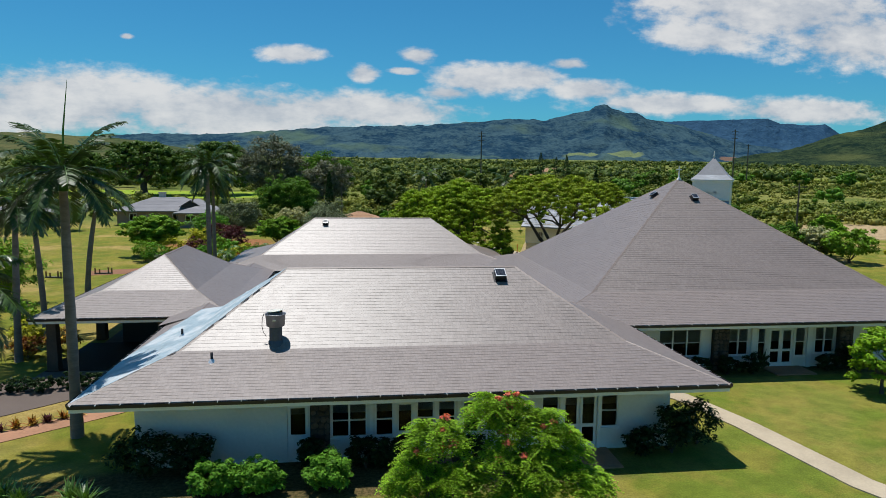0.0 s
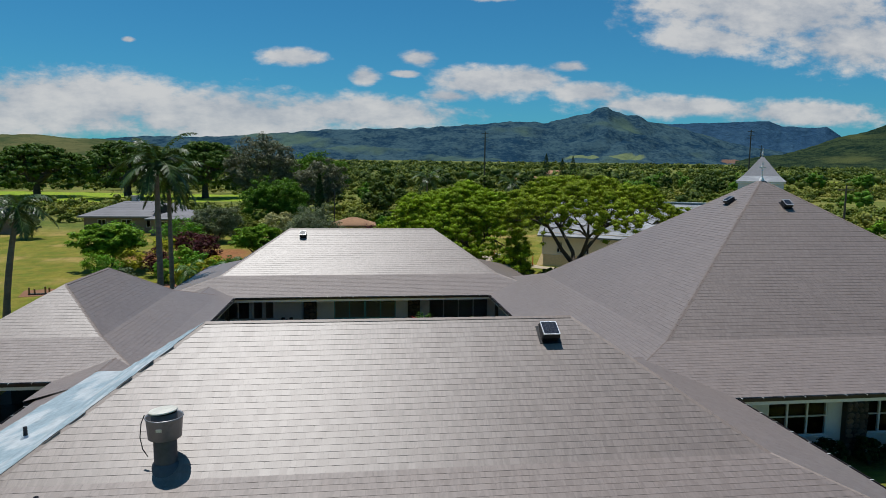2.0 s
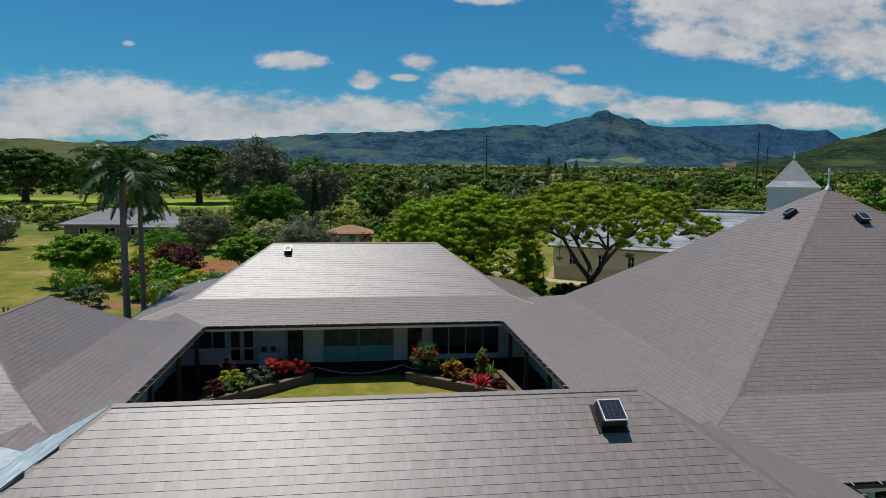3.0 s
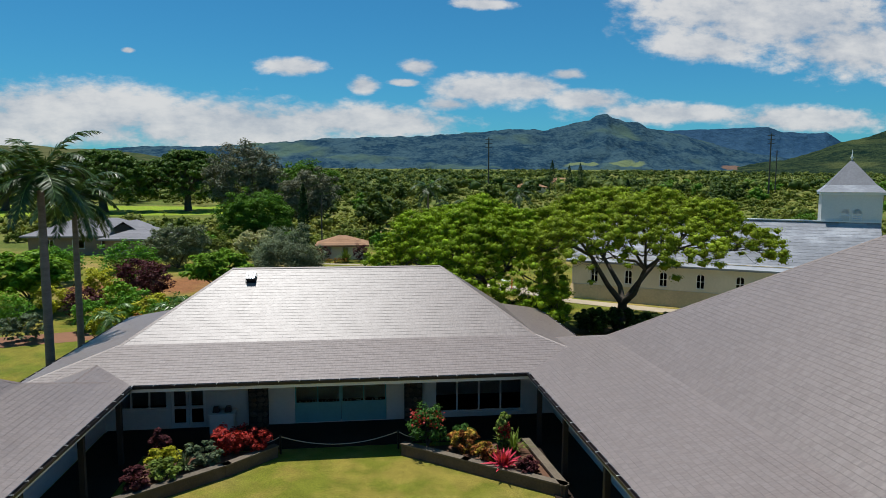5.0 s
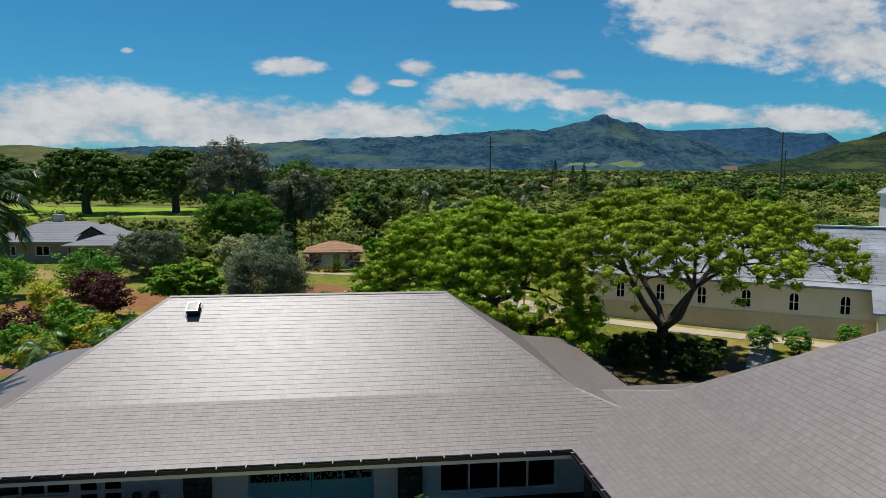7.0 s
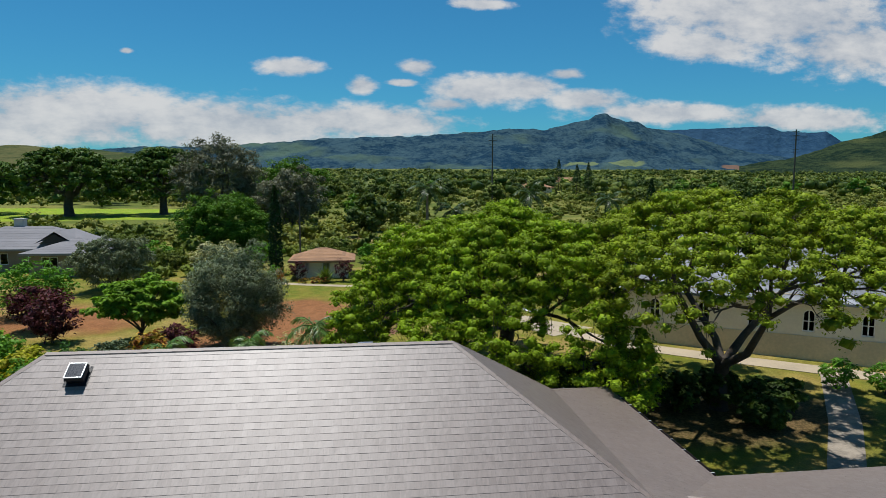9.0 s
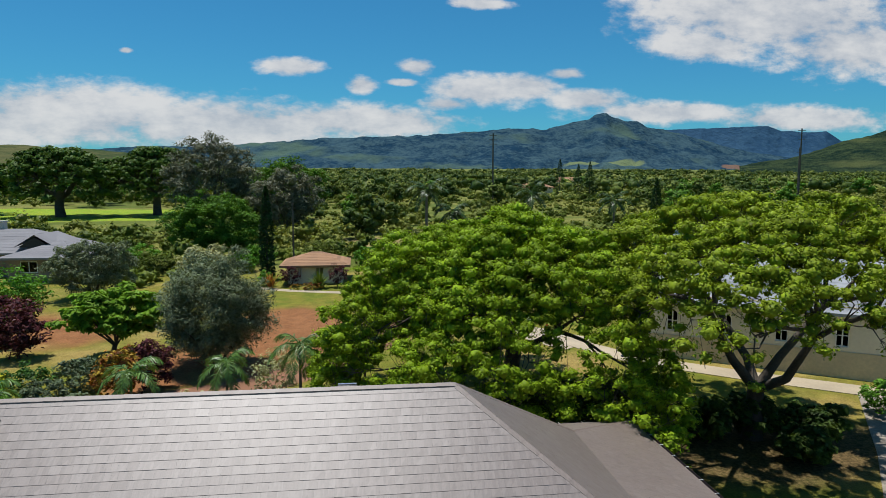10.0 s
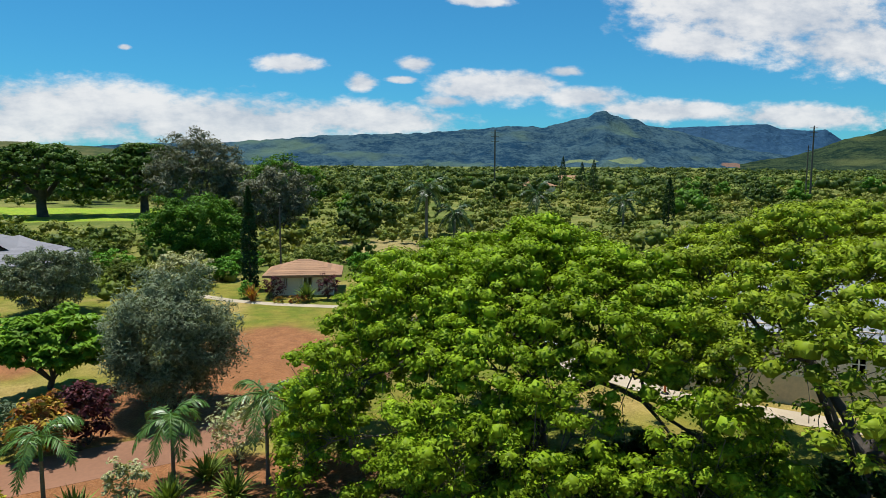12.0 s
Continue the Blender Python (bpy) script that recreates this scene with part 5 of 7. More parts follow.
    # projecting bay at the east end, under the main roof carried down
    part("side_bay", Shape().box(18.6, ln, -1.6, 0.0, -0.6, 2.2), M_CREAM, t)
    k2 = (hr - he) / (dp / 2)
    ya, za, zb = -2.0, he - 2.0 * k2 + 0.02, he + 0.02
    cr = Shape().add([(18.2, ya, za), (ln + 0.45, ya, za), (ln + 0.45, 0.0, zb), (18.2, 0.0, zb), (18.2, ya, za - 0.14), (ln + 0.45, ya, za - 0.14), (ln + 0.45, 0.0, zb - 0.14), (18.2, 0.0, zb - 0.14)],
                     [(0, 1, 2, 3), (7, 6, 5, 4), (0, 4, 5, 1), (1, 5, 6, 2), (2, 6, 7, 3), (3, 7, 4, 0)])
    part("bay_roof", cr, M_CHURCHROOF, t)
    return t


church()


def bell_tower():
    t = thing("bell_tower", (35.4, 46.1, 0.3), "pale blue-white square bell tower with a flared grey spire", "tower", rz=-33.7)
    h = 9.55
    part("shaft", Shape().box(-2.1, 2.1, -2.1, 2.1, -0.5, h), M_WHITE, t)
    part("cornice", Shape().box(-2.25, 2.25, -2.25, 2.25, h - 0.05, h + 0.18), M_TRIM, t)
    s, skirt = Shape(), Shape()
    prof = ((2.35, h + 0.16), (1.72, h + 0.72), (1.15, h + 1.42), (0.6, h + 2.1), (0.07, h + 2.75))
    for (r0, z0), (r1, z1) in zip(prof, prof[1:]):
        for i in range(4):
            a0, a1 = math.pi / 4 + i * math.pi / 2, math.pi / 4 + (i + 1) * math.pi / 2
            q = math.sqrt(2)
            (skirt if z0 < h + 0.5 else s).poly((r0 * q * math.cos(a0), r0 * q * math.sin(a0), z0), (r0 * q * math.cos(a1), r0 * q * math.sin(a1), z0),
                   (r1 * q * math.cos(a1), r1 * q * math.sin(a1), z1), (r1 * q * math.cos(a0), r1 * q * math.sin(a0), z1))
    spire = part("spire", s, M_SPIRE, t)
    part("spire_skirt", skirt, M_CHURCHROOF, spire, "pale metal flare at the foot of the spire")
    part("finial", Shape().ring(0, 0, ((0.05, h + 2.7), (0.05, h + 2.85), (0.14, h + 2.98), (0.05, h + 3.1), (0.02, h + 3.6)), 10), M_TRIM, t, smooth=True)
    for x in (-0.42, 0.42):
        lv = Shape()
        n = 8
        for i in range(n):
            z = h - 2.9 + i * 0.16
            lv.add([(x - 0.3, -2.14, z), (x + 0.3, -2.14, z), (x + 0.3, -2.05, z + 0.11), (x - 0.3, -2.05, z + 0.11)], [(0, 1, 2, 3)])
        lv.box(x - 0.36, x - 0.3, -2.12, -2.05, h - 2.95, h - 1.55).box(x + 0.3, x + 0.36, -2.12, -2.05, h - 2.95, h - 1.55)
        pts = [(x + 0.36 * math.cos(math.pi * i / 8), -2.1, h - 1.55 + 0.36 * math.sin(math.pi * i / 8)) for i in range(9)]
        lv.poly(*pts)
        part("louvre", lv, M_ALU, t, "arched grey louvre")


bell_tower()


# ---- houses and hut ----
def hip_house(name, at, rz, x1, y1, he, hr, roof_mat, wall_mat, label, gable=None, openings=(), ov=0.7):
    t = thing(name, at, label, "house", rz=rz)
    s = Shape()
    lo = -0.6
    at_x = 0.0
    for a, b, za, zb in openings:
        s.box(at_x, a, 0, 0.2, lo, he).box(a, b, 0, 0.2, lo, za).box(a, b, 0, 0.2, zb, he)
        at_x = b
        f = Shape()
        for q in ((a, a + 0.06, za, zb), (b - 0.06, b, za, zb), (a, b, za, za + 0.06), (a, b, zb - 0.06, zb), ((a + b) / 2 - 0.03, (a + b) / 2 + 0.03, za, zb)):
            f.box(q[0], q[1], 0.02, 0.1, q[2], q[3])
        w = part("window", f, M_TRIM, t)
        p = part("pane", Shape().box(a + 0.03, b - 0.03, 0.06, 0.07, za + 0.03, zb - 0.03), M_GLASS, w)
        p.visible_shadow = False
    s.box(at_x, x1, 0, 0.2, lo, he)
    s.box(0, 0.2, 0.2, y1, lo, he).box(x1 - 0.2, x1, 0.2, y1, lo, he).box(0.2, x1 - 0.2, y1 - 0.2, y1, lo, he)
    part("wall", s, wall_mat, t)
    r = Shape()
    half = y1 / 2
    c = [(-ov, -ov, he), (x1 + ov, -ov, he), (x1 + ov, y1 + ov, he), (-ov, y1 + ov, he)]
    ra, rb = (min(half, x1 / 2), half, hr), (max(x1 - half, x1 / 2), half, hr)
    rows = 9
    for i in range(rows):
        f0, f1 = i / rows, (i + 1) / rows
        def at_f(p, e, f, h):
            q = Vector(p).lerp(Vector(e), f)
            return (q.x, q.y, q.z + h)
        e = (ra, rb, rb, ra)
        for k in range(4):
            j = (k + 1) % 4
            r.poly(at_f(c[k], e[k], f0, 0.012), at_f(c[j], e[j], f0, 0.012), at_f(c[j], e[j], f1, 0.0), at_f(c[k], e[k], f1, 0.0))
            r.poly(at_f(c[k], e[k], f0, 0.0), at_f(c[j], e[j], f0, 0.0), at_f(c[j], e[j], f0, 0.012), at_f(c[k], e[k], f0, 0.012))
    low = [(p[0], p[1], he - 0.2) for p in c]
    for k in range(4):
        j = (k + 1) % 4
        r.poly(low[k], low[j], c[j], c[k])
    r.poly(*reversed(low))
    part("roof", r, roof_mat, t)
    return t


def far_houses():
    z = rise(0, 86)
    h = hip_house("ranch_house", (-47.3, 86.5, z), -2, 14.0, 9.0, 2.5, 4.6, M_GREYROOF, M_TANWALL, "low brown ranch house with a grey hip roof and chimney",
                  openings=((2.0, 3.2, 0.8, 2.0), (5.4, 7.0, 0.8, 2.0), (9.0, 10.4, 0.8, 2.0)))
    part("chimney", Shape().box(5.4, 6.4, 4.6, 5.4, 3.6, 5.45).box(5.3, 6.5, 4.5, 5.5, 5.3, 5.42), M_CONCRETE, h, "pale block chimney")
    g = Shape().add([(10.1, -0.9, 3.05), (14.3, -0.9, 3.05), (12.2, -0.9, 4.35), (10.1, 4.0, 3.6), (14.3, 4.0, 3.6), (12.2, 4.0, 4.4)], [(0, 2, 5, 3), (1, 4, 5, 2)])
    part("gable_roof", g, M_GREYROOF, h)
    # the shade under the gable roof is put in as a black face
    part("gable_shade", Shape().add([(10.6, -0.85, 3.1), (13.8, -0.85, 3.1), (12.2, -0.85, 4.1)], [(0, 1, 2)]), M_BLACK, h, "gable face with its shade painted black")
    e = hip_house("ranch_house", (-36.5, 82.5, z), -2, 6.5, 8.0, 2.4, 3.7, M_GREYROOF, M_TANWALL, "brown end wing with a grey hip roof", openings=((1.2, 2.8, 0.9, 2.0),))
    hip_house("carport_house", (-66.0, 84.0, z), 4, 9.5, 8.0, 2.4, 4.1, M_GREYROOF, M_TANWALL, "brown garage house with a grey hip roof", openings=((1.0, 5.2, 0.0, 2.1),))
    zh = rise(0, 80)
    hip_house("garden_hut", (-9.7, 79.0, zh), 0, 5.2, 4.4, 1.85, 2.9, M_PINK, M_CREAM, "small white hut with a clay-brown hip roof",
              openings=((0.9, 1.3, 0.7, 1.6), (2.6, 3.4, 0.8, 1.6)), ov=0.75)
    hip_house("far_house", (70, 300, rise(0, 300)), 12, 14, 9, 3, 5.2, M_PINK, M_CREAM, "distant tan-roofed house among trees")
    hip_house("far_house", (118, 420, rise(0, 420)), -8, 20, 10, 3.2, 6, M_PINK, M_CREAM, "distant red-roofed house on the rise")


far_houses()


# ---- poles and small outdoor things ----
def utility_pole(x, y, h, label, arms=2, r=0.16):
    t = thing("utility_pole", (x, y, rise(x, y)), label, "utility pole", "utility poles")
    part("shaft", Shape().tube([(0, 0, -0.5), (0, 0, h)], [r, r * 0.65], 8), M_WOOD, t)
    for i in range(arms):
        part("crossarm", Shape().box(-1.2, 1.2, -0.07, 0.07, h - 0.7 - 1.3 * i, h - 0.55 - 1.3 * i), M_WOOD, t)


utility_pole(37.1, 210, 21.6, "tall dark wooden utility pole above the trees", 3, 0.28)
utility_pole(-10.2, 90, 7.2, "thin dark pole behind the hut", 0, 0.11)
utility_pole(130.8, 202, 23.6, "tall dark wooden utility pole far off", 3, 0.3)
utility_pole(176.0, 266, 20.2, "tall dark wooden utility pole far off", 2, 0.3)
utility_pole(61.0, 66, 8.7, "dark wooden utility pole beside the scrub", 1, 0.17)


def marker_post(x, y):
    t = thing("traffic_delineator", (x, y, rise(x, y) + 0.04), "orange plastic delineator post on the walk", "traffic post", "delineators")
    part("base", Shape().ring(0, 0, ((0.2, 0), (0.2, 0.05), (0.06, 0.09)), 14), M_BLACK, t, smooth=True)
    part("post", Shape().ring(0, 0, ((0.06, 0.08), (0.055, 1.05), (0.03, 1.1)), 12), M_ORANGE, t, smooth=True)


marker_post(12.7, 51.6)
marker_post(9.4, 56.6)


def low_posts(x, y, rz):
    t = thing("post_group", (x, y, rise(x, y)), "short weathered yellow-brown wooden posts on a low rail", "posts", "lawn posts", rz=rz)
    for px_, h in ((-0.75, 0.62), (-0.35, 0.5), (0.45, 0.66), (0.75, 0.58)):
        part("post", Shape().tube([(px_, 0, -0.1), (px_, 0, h)], [0.075, 0.07], 9), M_POST, t)
    part("rail", Shape().box(-0.8, 0.8, -0.14, 0.14, 0.0, 0.12), M_WOOD, t)


M_POST = surface("yellow_post_wood", (0.30, 0.19, 0.07), 0.85, 0, 0.25)
low_posts(-32.4, 39.1, 8)
low_posts(-36.2, 37.1, -12)


# ---- plants ----
def limbs(shape, base, fork, tips, r0, rng, bend=0.25, wander=0.05, stout=1.0):
    """Trunk to the fork and limbs to the tips, tapering."""
    base, fork = Vector(base), Vector(fork)
    mid = base.lerp(fork, 0.5) + Vector((rng.normal() * 0.1, rng.normal() * 0.1, 0))
    shape.tube([base - Vector((0, 0, 0.4)), base + Vector((0, 0, 0.15)), mid, fork], [r0 * 1.5, r0 * 1.15, r0 * 0.95, r0 * 0.85], 9)
    for tip in tips:
        tip = Vector(tip)
        d = tip - fork
        pts = [fork - Vector((0, 0, 0.2))]
        for f in (0.3, 0.6, 0.85, 1.0):
            p = fork + d * f
            p.z = fork.z + d.z * f ** (0.8 + bend)
            p += Vector(rng.normal(size=3)) * wander * d.length * (1 - f)
            pts.append(p)
        k = r0 * stout * (0.26 + 0.3 * rng.random() ** 2)
        shape.tube(pts, [k, k * 0.8, k * 0.55, k * 0.3, k * 0.12], 6)


def branches(shape, p, r, pts, depth, rng, sag=0.0):
    """Limbs that fork again and again from p until they reach the given clumps."""
    pts = np.asarray(pts)
    if depth == 0 or len(pts) <= 4:
        for e in pts[rng.permutation(len(pts))[:4]]:
            e = Vector(e)
            m = p.lerp(e, 0.5) + Vector(rng.normal(size=3)) * 0.1 * (e - p).length
            shape.tube([p, m, e], [r, r * 0.6, 0.01], 5, False)
        return
    k = 4 if depth > 3 else 3
    seeds = pts[rng.choice(len(pts), k, replace=False)]
    for _ in range(4):
        own = np.argmin(((pts[:, None, :2] - seeds[None, :, :2]) ** 2).sum(-1), 1)
        seeds = np.array([pts[own == i].mean(0) if (own == i).any() else seeds[i] for i in range(k)])
    for i in range(k):
        group = pts[own == i]
        if not len(group):
            continue
        c = Vector(seeds[i])
        node = p.lerp(c, 0.52)
        node.z = p.z + (c.z - p.z) * (0.55 + sag)
        node += Vector(rng.normal(size=3)) * 0.07 * (node - p).length
        mid = p.lerp(node, 0.5) + Vector(rng.normal(size=3)) * 0.09 * (node - p).length
        share = max(0.42, (len(group) / len(pts)) ** 0.5)
        shape.tube([p, mid, node], [r * 0.92, r * (0.45 + 0.45 * share), r * share], 7 if depth > 3 else 5, False)
        branches(shape, node, r * share, group, depth - 1, rng, sag)


def umbrella_tree(name, at, label, R, top, under, fork, trunk_r, n_clumps, per, leaf, material, seed, drop=2.2, droop_edge=0.0, n_limbs=16, hole=0.0, centre=(0, 0), clump=(0.55, 1.0), deep=1.0, clear=None, lobes=0.0, stout=1.0, skirt=None, core=0.5):
    """A wide spreading crown of leaf clumps on an open frame of limbs."""
    rng = np.random.default_rng(seed)
    t = thing(name, at, label, "tree")
    r = R * np.sqrt(rng.uniform(0, 1, n_clumps))
    w = rng.uniform(0, 2 * np.pi, n_clumps)
    wob = 1 + 0.10 * np.sin(3 * w + seed) + 0.07 * np.sin(7 * w + 2 * seed) + 0.05 * np.sin(13 * w)
    x, y = r * np.cos(w) * wob + centre[0], r * np.sin(w) * wob * deep + centre[1]
    f = r / R
    z = top - drop * f ** 2.2 - 0.35 * (1 + np.sin(x * 1.1 + seed) * np.sin(y * 0.9 + 1.7 * seed)) - rng.uniform(0, 1, n_clumps) ** 1.5 * under * (0.35 + 0.65 * f)
    if lobes:
        lump = np.array([noise.noise(Vector((a * 0.62, b * 0.62, seed + 3.3))) for a, b in zip(x, y)])
        z = z + lobes * lump - np.where(lump < -0.12, lobes * rng.uniform(0, 1.2, n_clumps), 0)
    z = np.where(f > 0.72, z - droop_edge * rng.uniform(0, 1, n_clumps) ** 1.2 * ((f - 0.72) / 0.28), z)
    if skirt:
        side = (rng.uniform(0, 1, n_clumps) < skirt[0]) & (f > 0.7)
        z = np.where(side, skirt[1] + (z - skirt[1]) * rng.uniform(0, 1, n_clumps), z)
    keep = np.ones(n_clumps, bool)
    if hole:
        keep = np.array([noise.noise(Vector((a * 0.45, b * 0.45, seed))) > hole for a, b in zip(x, y)])
    if clear is not None:
        keep &= ~((x > clear[0]) & (z < clear[1]) & ((y > -3.0) | (x > 4.0))) & (x < clear[2])
    c = np.stack((x, y, z), -1)[keep]
    cr = rng.uniform(*clump, len(c))
    p, o = clumped(rng, c, cr, per, 0.55, 0.35)
    q = leaves(rng, p, leaf, 0.5, 0.3, o, droop=0.1, face=0.9)
    body, bn = lumps(rng, c, cr * core)
    nq = np.repeat(soft_normals(q, o, 0.5)[:, None], 4, 1)
    part("crown", quads_mesh("crown", np.concatenate((q, body)), np.concatenate((nq, bn))), material, t)
    s = Shape()
    f0 = Vector((centre[0] * 0.12, centre[1] * 0.12, fork))
    mid = f0 * 0.5 + Vector((rng.normal() * 0.12, rng.normal() * 0.12, 0))
    s.tube([(0, 0, -0.4), (0, 0, 0.15), mid, f0], [trunk_r * 1.5, trunk_r * 1.15, trunk_r * 0.95, trunk_r * 0.9], 10)
    hang = c - np.array((0, 0, 0.3))
    branches(s, f0 - Vector((0, 0, 0.1)), trunk_r * stout, hang, 5 if n_limbs > 9 else 4, rng)
    part("trunk", s, M_BARK, t, smooth=True)
    return t


def round_tree(name, at, label, size, n_clumps, per, leaf, material, seed, lift=0.35, trunk_r=0.14, category="tree", wide=0.45, up=0.45, clump=(0.25, 0.42), squash=1.0, kind=""):
    """A tree or shrub with a rounded, uneven crown of leaf clumps: size is width, depth, height."""
    rng = np.random.default_rng(seed)
    t = thing(name, at, label, category, kind=kind)
    o = rng.normal(size=(n_clumps, 3))
    o /= np.linalg.norm(o, axis=1, keepdims=True)
    w = np.arctan2(o[:, 1], o[:, 0])
    lump = 1 + 0.14 * np.sin(3 * w + seed) + 0.12 * np.sin(5 * o[:, 2] * 2 + 2 * w + seed * 1.7)
    k = (rng.uniform(0.45, 1.0, n_clumps) ** 0.6 * lump)[:, None]
    half = np.array(size) / 2
    crown_h = size[2] * (1 - lift)
    c = o * k * np.array((half[0], half[1], crown_h / 2)) * 0.86
    c[:, 2] += size[2] * lift + crown_h / 2
    c[:, 2] = np.maximum(c[:, 2], 0.12)
    cr = rng.uniform(*clump, n_clumps) * min(half[0], crown_h / 2)
    p, out = clumped(rng, c, cr, per, 0.8 * squash, 0.4)
    p[:, 2] = np.maximum(p[:, 2], 0.03)
    q = leaves(rng, p, leaf, wide, up, out, face=0.7)
    part("crown", quads_mesh("crown", q, soft_normals(q, out, 0.6)), material, t)
    s = Shape()
    tips = c[rng.choice(n_clumps, min(9, n_clumps), replace=False)]
    limbs(s, (0, 0, 0), (0, 0, max(0.15, size[2] * lift * 0.75)), tips, trunk_r, rng)
    part("trunk", s, M_BARK, t)
    return t


def palm(name, at, label, h, n_fronds, flen, seed, leaf_mat=M_PALM, trunk_r=0.2, lean=(0.0, 0.0), spear=False, leaflet=0.75, droop=1.0, pairs=54):
    """A palm: ringed trunk, crownshaft, arching fronds with leaflets on both sides."""
    rng = np.random.default_rng(seed)
    t = thing(name, at, label, "palm tree")
    pts, rad = [], []
    for i in range(15):
        f = i / 14
        pts.append((lean[0] * f ** 1.5, lean[1] * f ** 1.5, h * f - 0.3 * (i == 0)))
        rad.append(trunk_r * (1.35 - 0.35 * min(1, f * 5) + 0.12 * math.sin(f * math.pi) - 0.25 * f) * (1 + 0.04 * (i % 2)))
    part("trunk", Shape().tube(pts, rad, 12), M_PALMBARK, t, smooth=True)
    top = Vector((lean[0], lean[1], h))
    part("crownshaft", Shape().tube([top - Vector((0, 0, 0.05)), top + Vector((0, 0, 0.5)), top + Vector((0, 0, 0.95))], [trunk_r * 0.95, trunk_r * 0.8, trunk_r * 0.4], 10), M_PALMLIME, t, smooth=True)
    top = top + Vector((0, 0, 0.75))
    for k in range(n_fronds):
        az = 2 * math.pi * (k * 0.381966 + 0.05 * rng.random())
        el = math.radians(60 - 95 * (k + 0.5) / n_fronds + rng.normal() * 7)
        L = flen * (0.85 + 0.25 * rng.random())
        n = 14
        d = Vector((math.cos(az) * math.cos(el), math.sin(az) * math.cos(el), math.sin(el)))
        p = top.copy()
        line = [p.copy()]
        for i in range(n):
            d = (d + Vector((0, 0, -0.105 * droop * (0.4 + i / n)))).normalized()
            p = p + d * (L / n)
            line.append(p.copy())
        quads = []
        for i in range(pairs):
            f = 0.12 + 0.88 * i / (pairs - 1)
            a = f * n
            j = min(int(a), n - 1)
            o = line[j].lerp(line[j + 1], a - j)
            dd = (line[j + 1] - line[j]).normalized()
            side = dd.cross(Vector((0, 0, 1))).normalized()
            ll = leaflet * (0.35 + 0.65 * math.sin(math.pi * min(1.0, 0.12 + 0.85 * f))) * (0.85 + 0.3 * rng.random())
            for sg in (-1, 1):
                out = (side * sg * 0.85 + dd * 0.55 + Vector((0, 0, 0.15 - 0.65 * droop * rng.random()))).normalized()
                wv = dd * 0.05 * (leaflet / 0.75)
                tip = o + out * ll - Vector((0, 0, 0.12 * ll))
                quads.append((o - wv * 0.5, o + out * ll * 0.45 + wv, tip, o + out * ll * 0.45 - wv))
        fr = part("frond", quads_mesh("frond", np.array([[tuple(c) for c in q] for q in quads])), leaf_mat, t)
        part("rachis", Shape().tube(line, [0.035 * (1 - 0.8 * i / n) for i in range(n + 1)], 5), M_PALMLIME, fr)
    if spear:
        part("spear_leaf", Shape().tube([top, top + Vector((0.12, 0, 1.6)), top + Vector((0.35, 0, 3.4))], [0.06, 0.04, 0.008], 6), M_PALMLIME, t)
    return t


def spiky(name, at, label, n, ln, width, material, seed, category="plant", rise_deg=(25, 80)):
    """A rosette of strap leaves."""
    rng = np.random.default_rng(seed)
    t = thing(name, at, label, category)
    quads = []
    for i in range(n):
        az, el = rng.uniform(0, 2 * math.pi), math.radians(rng.uniform(*rise_deg))
        L = ln * rng.uniform(0.6, 1.0)
        d = Vector((math.cos(az) * math.cos(el), math.sin(az) * math.cos(el), math.sin(el)))
        s = d.cross(Vector((0, 0, 1))).normalized() * width / 2
        a = Vector((rng.normal() * 0.06, rng.normal() * 0.06, 0.02))
        b = a + d * L * 0.55
        c = a + d * L + Vector((d.x, d.y, 0)) * L * 0.08 - Vector((0, 0, 0.25 * L * math.cos(el)))
        quads.append((a - s * 0.6, a + s * 0.6, b + s, b - s))
        quads.append((b - s, b + s, c + s * 0.1, c - s * 0.1))
    part("leaf_rosette", quads_mesh("rosette", np.array([[tuple(c) for c in q] for q in quads])), material, t)
    return t


BOX = np.array([(x, y, z) for x in (-1, 1) for y in (-1, 1) for z in (-1, 1)]) / math.sqrt(3)
BOX_FACES = np.array(((0, 1, 3, 2), (4, 6, 7, 5), (0, 4, 5, 1), (2, 3, 7, 6), (0, 2, 6, 4), (1, 5, 7, 3)))


def lumps(rng, centres, radii):
    """Closed rounded bodies inside leaf clumps: their faces (n, 4, 3) and normals."""
    k = len(centres)
    w = rng.normal(size=(k, 3, 3))
    turn = np.linalg.qr(w)[0]
    turn[np.linalg.det(turn) < 0, :, 0] *= -1
    n = np.einsum("kij,vj->kvi", turn, BOX)
    v = centres[:, None, :] + n * np.asarray(radii).reshape(-1, 1, 1) * np.array((1, 1, 0.85))
    return v[:, BOX_FACES].reshape(-1, 4, 3), n[:, BOX_FACES].reshape(-1, 4, 3)


def put_on(x, y, dz=0.0):
    return (x, y, rise(x, y) + dz)


# the two spreading trees behind the north wing
umbrella_tree("monkeypod_tree", put_on(4.3, 44.4), "broad dense green monkeypod tree with drooping edges", 8.1, 9.2, 3.0, 3.0, 0.40, 3000, 88, 0.13, M_POD, 5, drop=3.9, droop_edge=2.8, n_limbs=16, centre=(-0.4, -0.5), clump=(0.34, 0.64), deep=1.14, clear=(3.6, 5.8, 5.6), lobes=0.45, stout=0.6, skirt=(0.6, 2.4))
umbrella_tree("monkeypod_tree", put_on(13.3, 39.6), "open umbrella-shaped monkeypod tree with bare limbs showing", 8.4, 10.25, 0.8, 2.2, 0.36, 1900, 86, 0.125, M_POD2, 9, drop=2.7, droop_edge=1.5, n_limbs=10, hole=-0.45, centre=(0.2, -0.6), stout=0.72, clump=(0.32, 0.62), lobes=0.5)


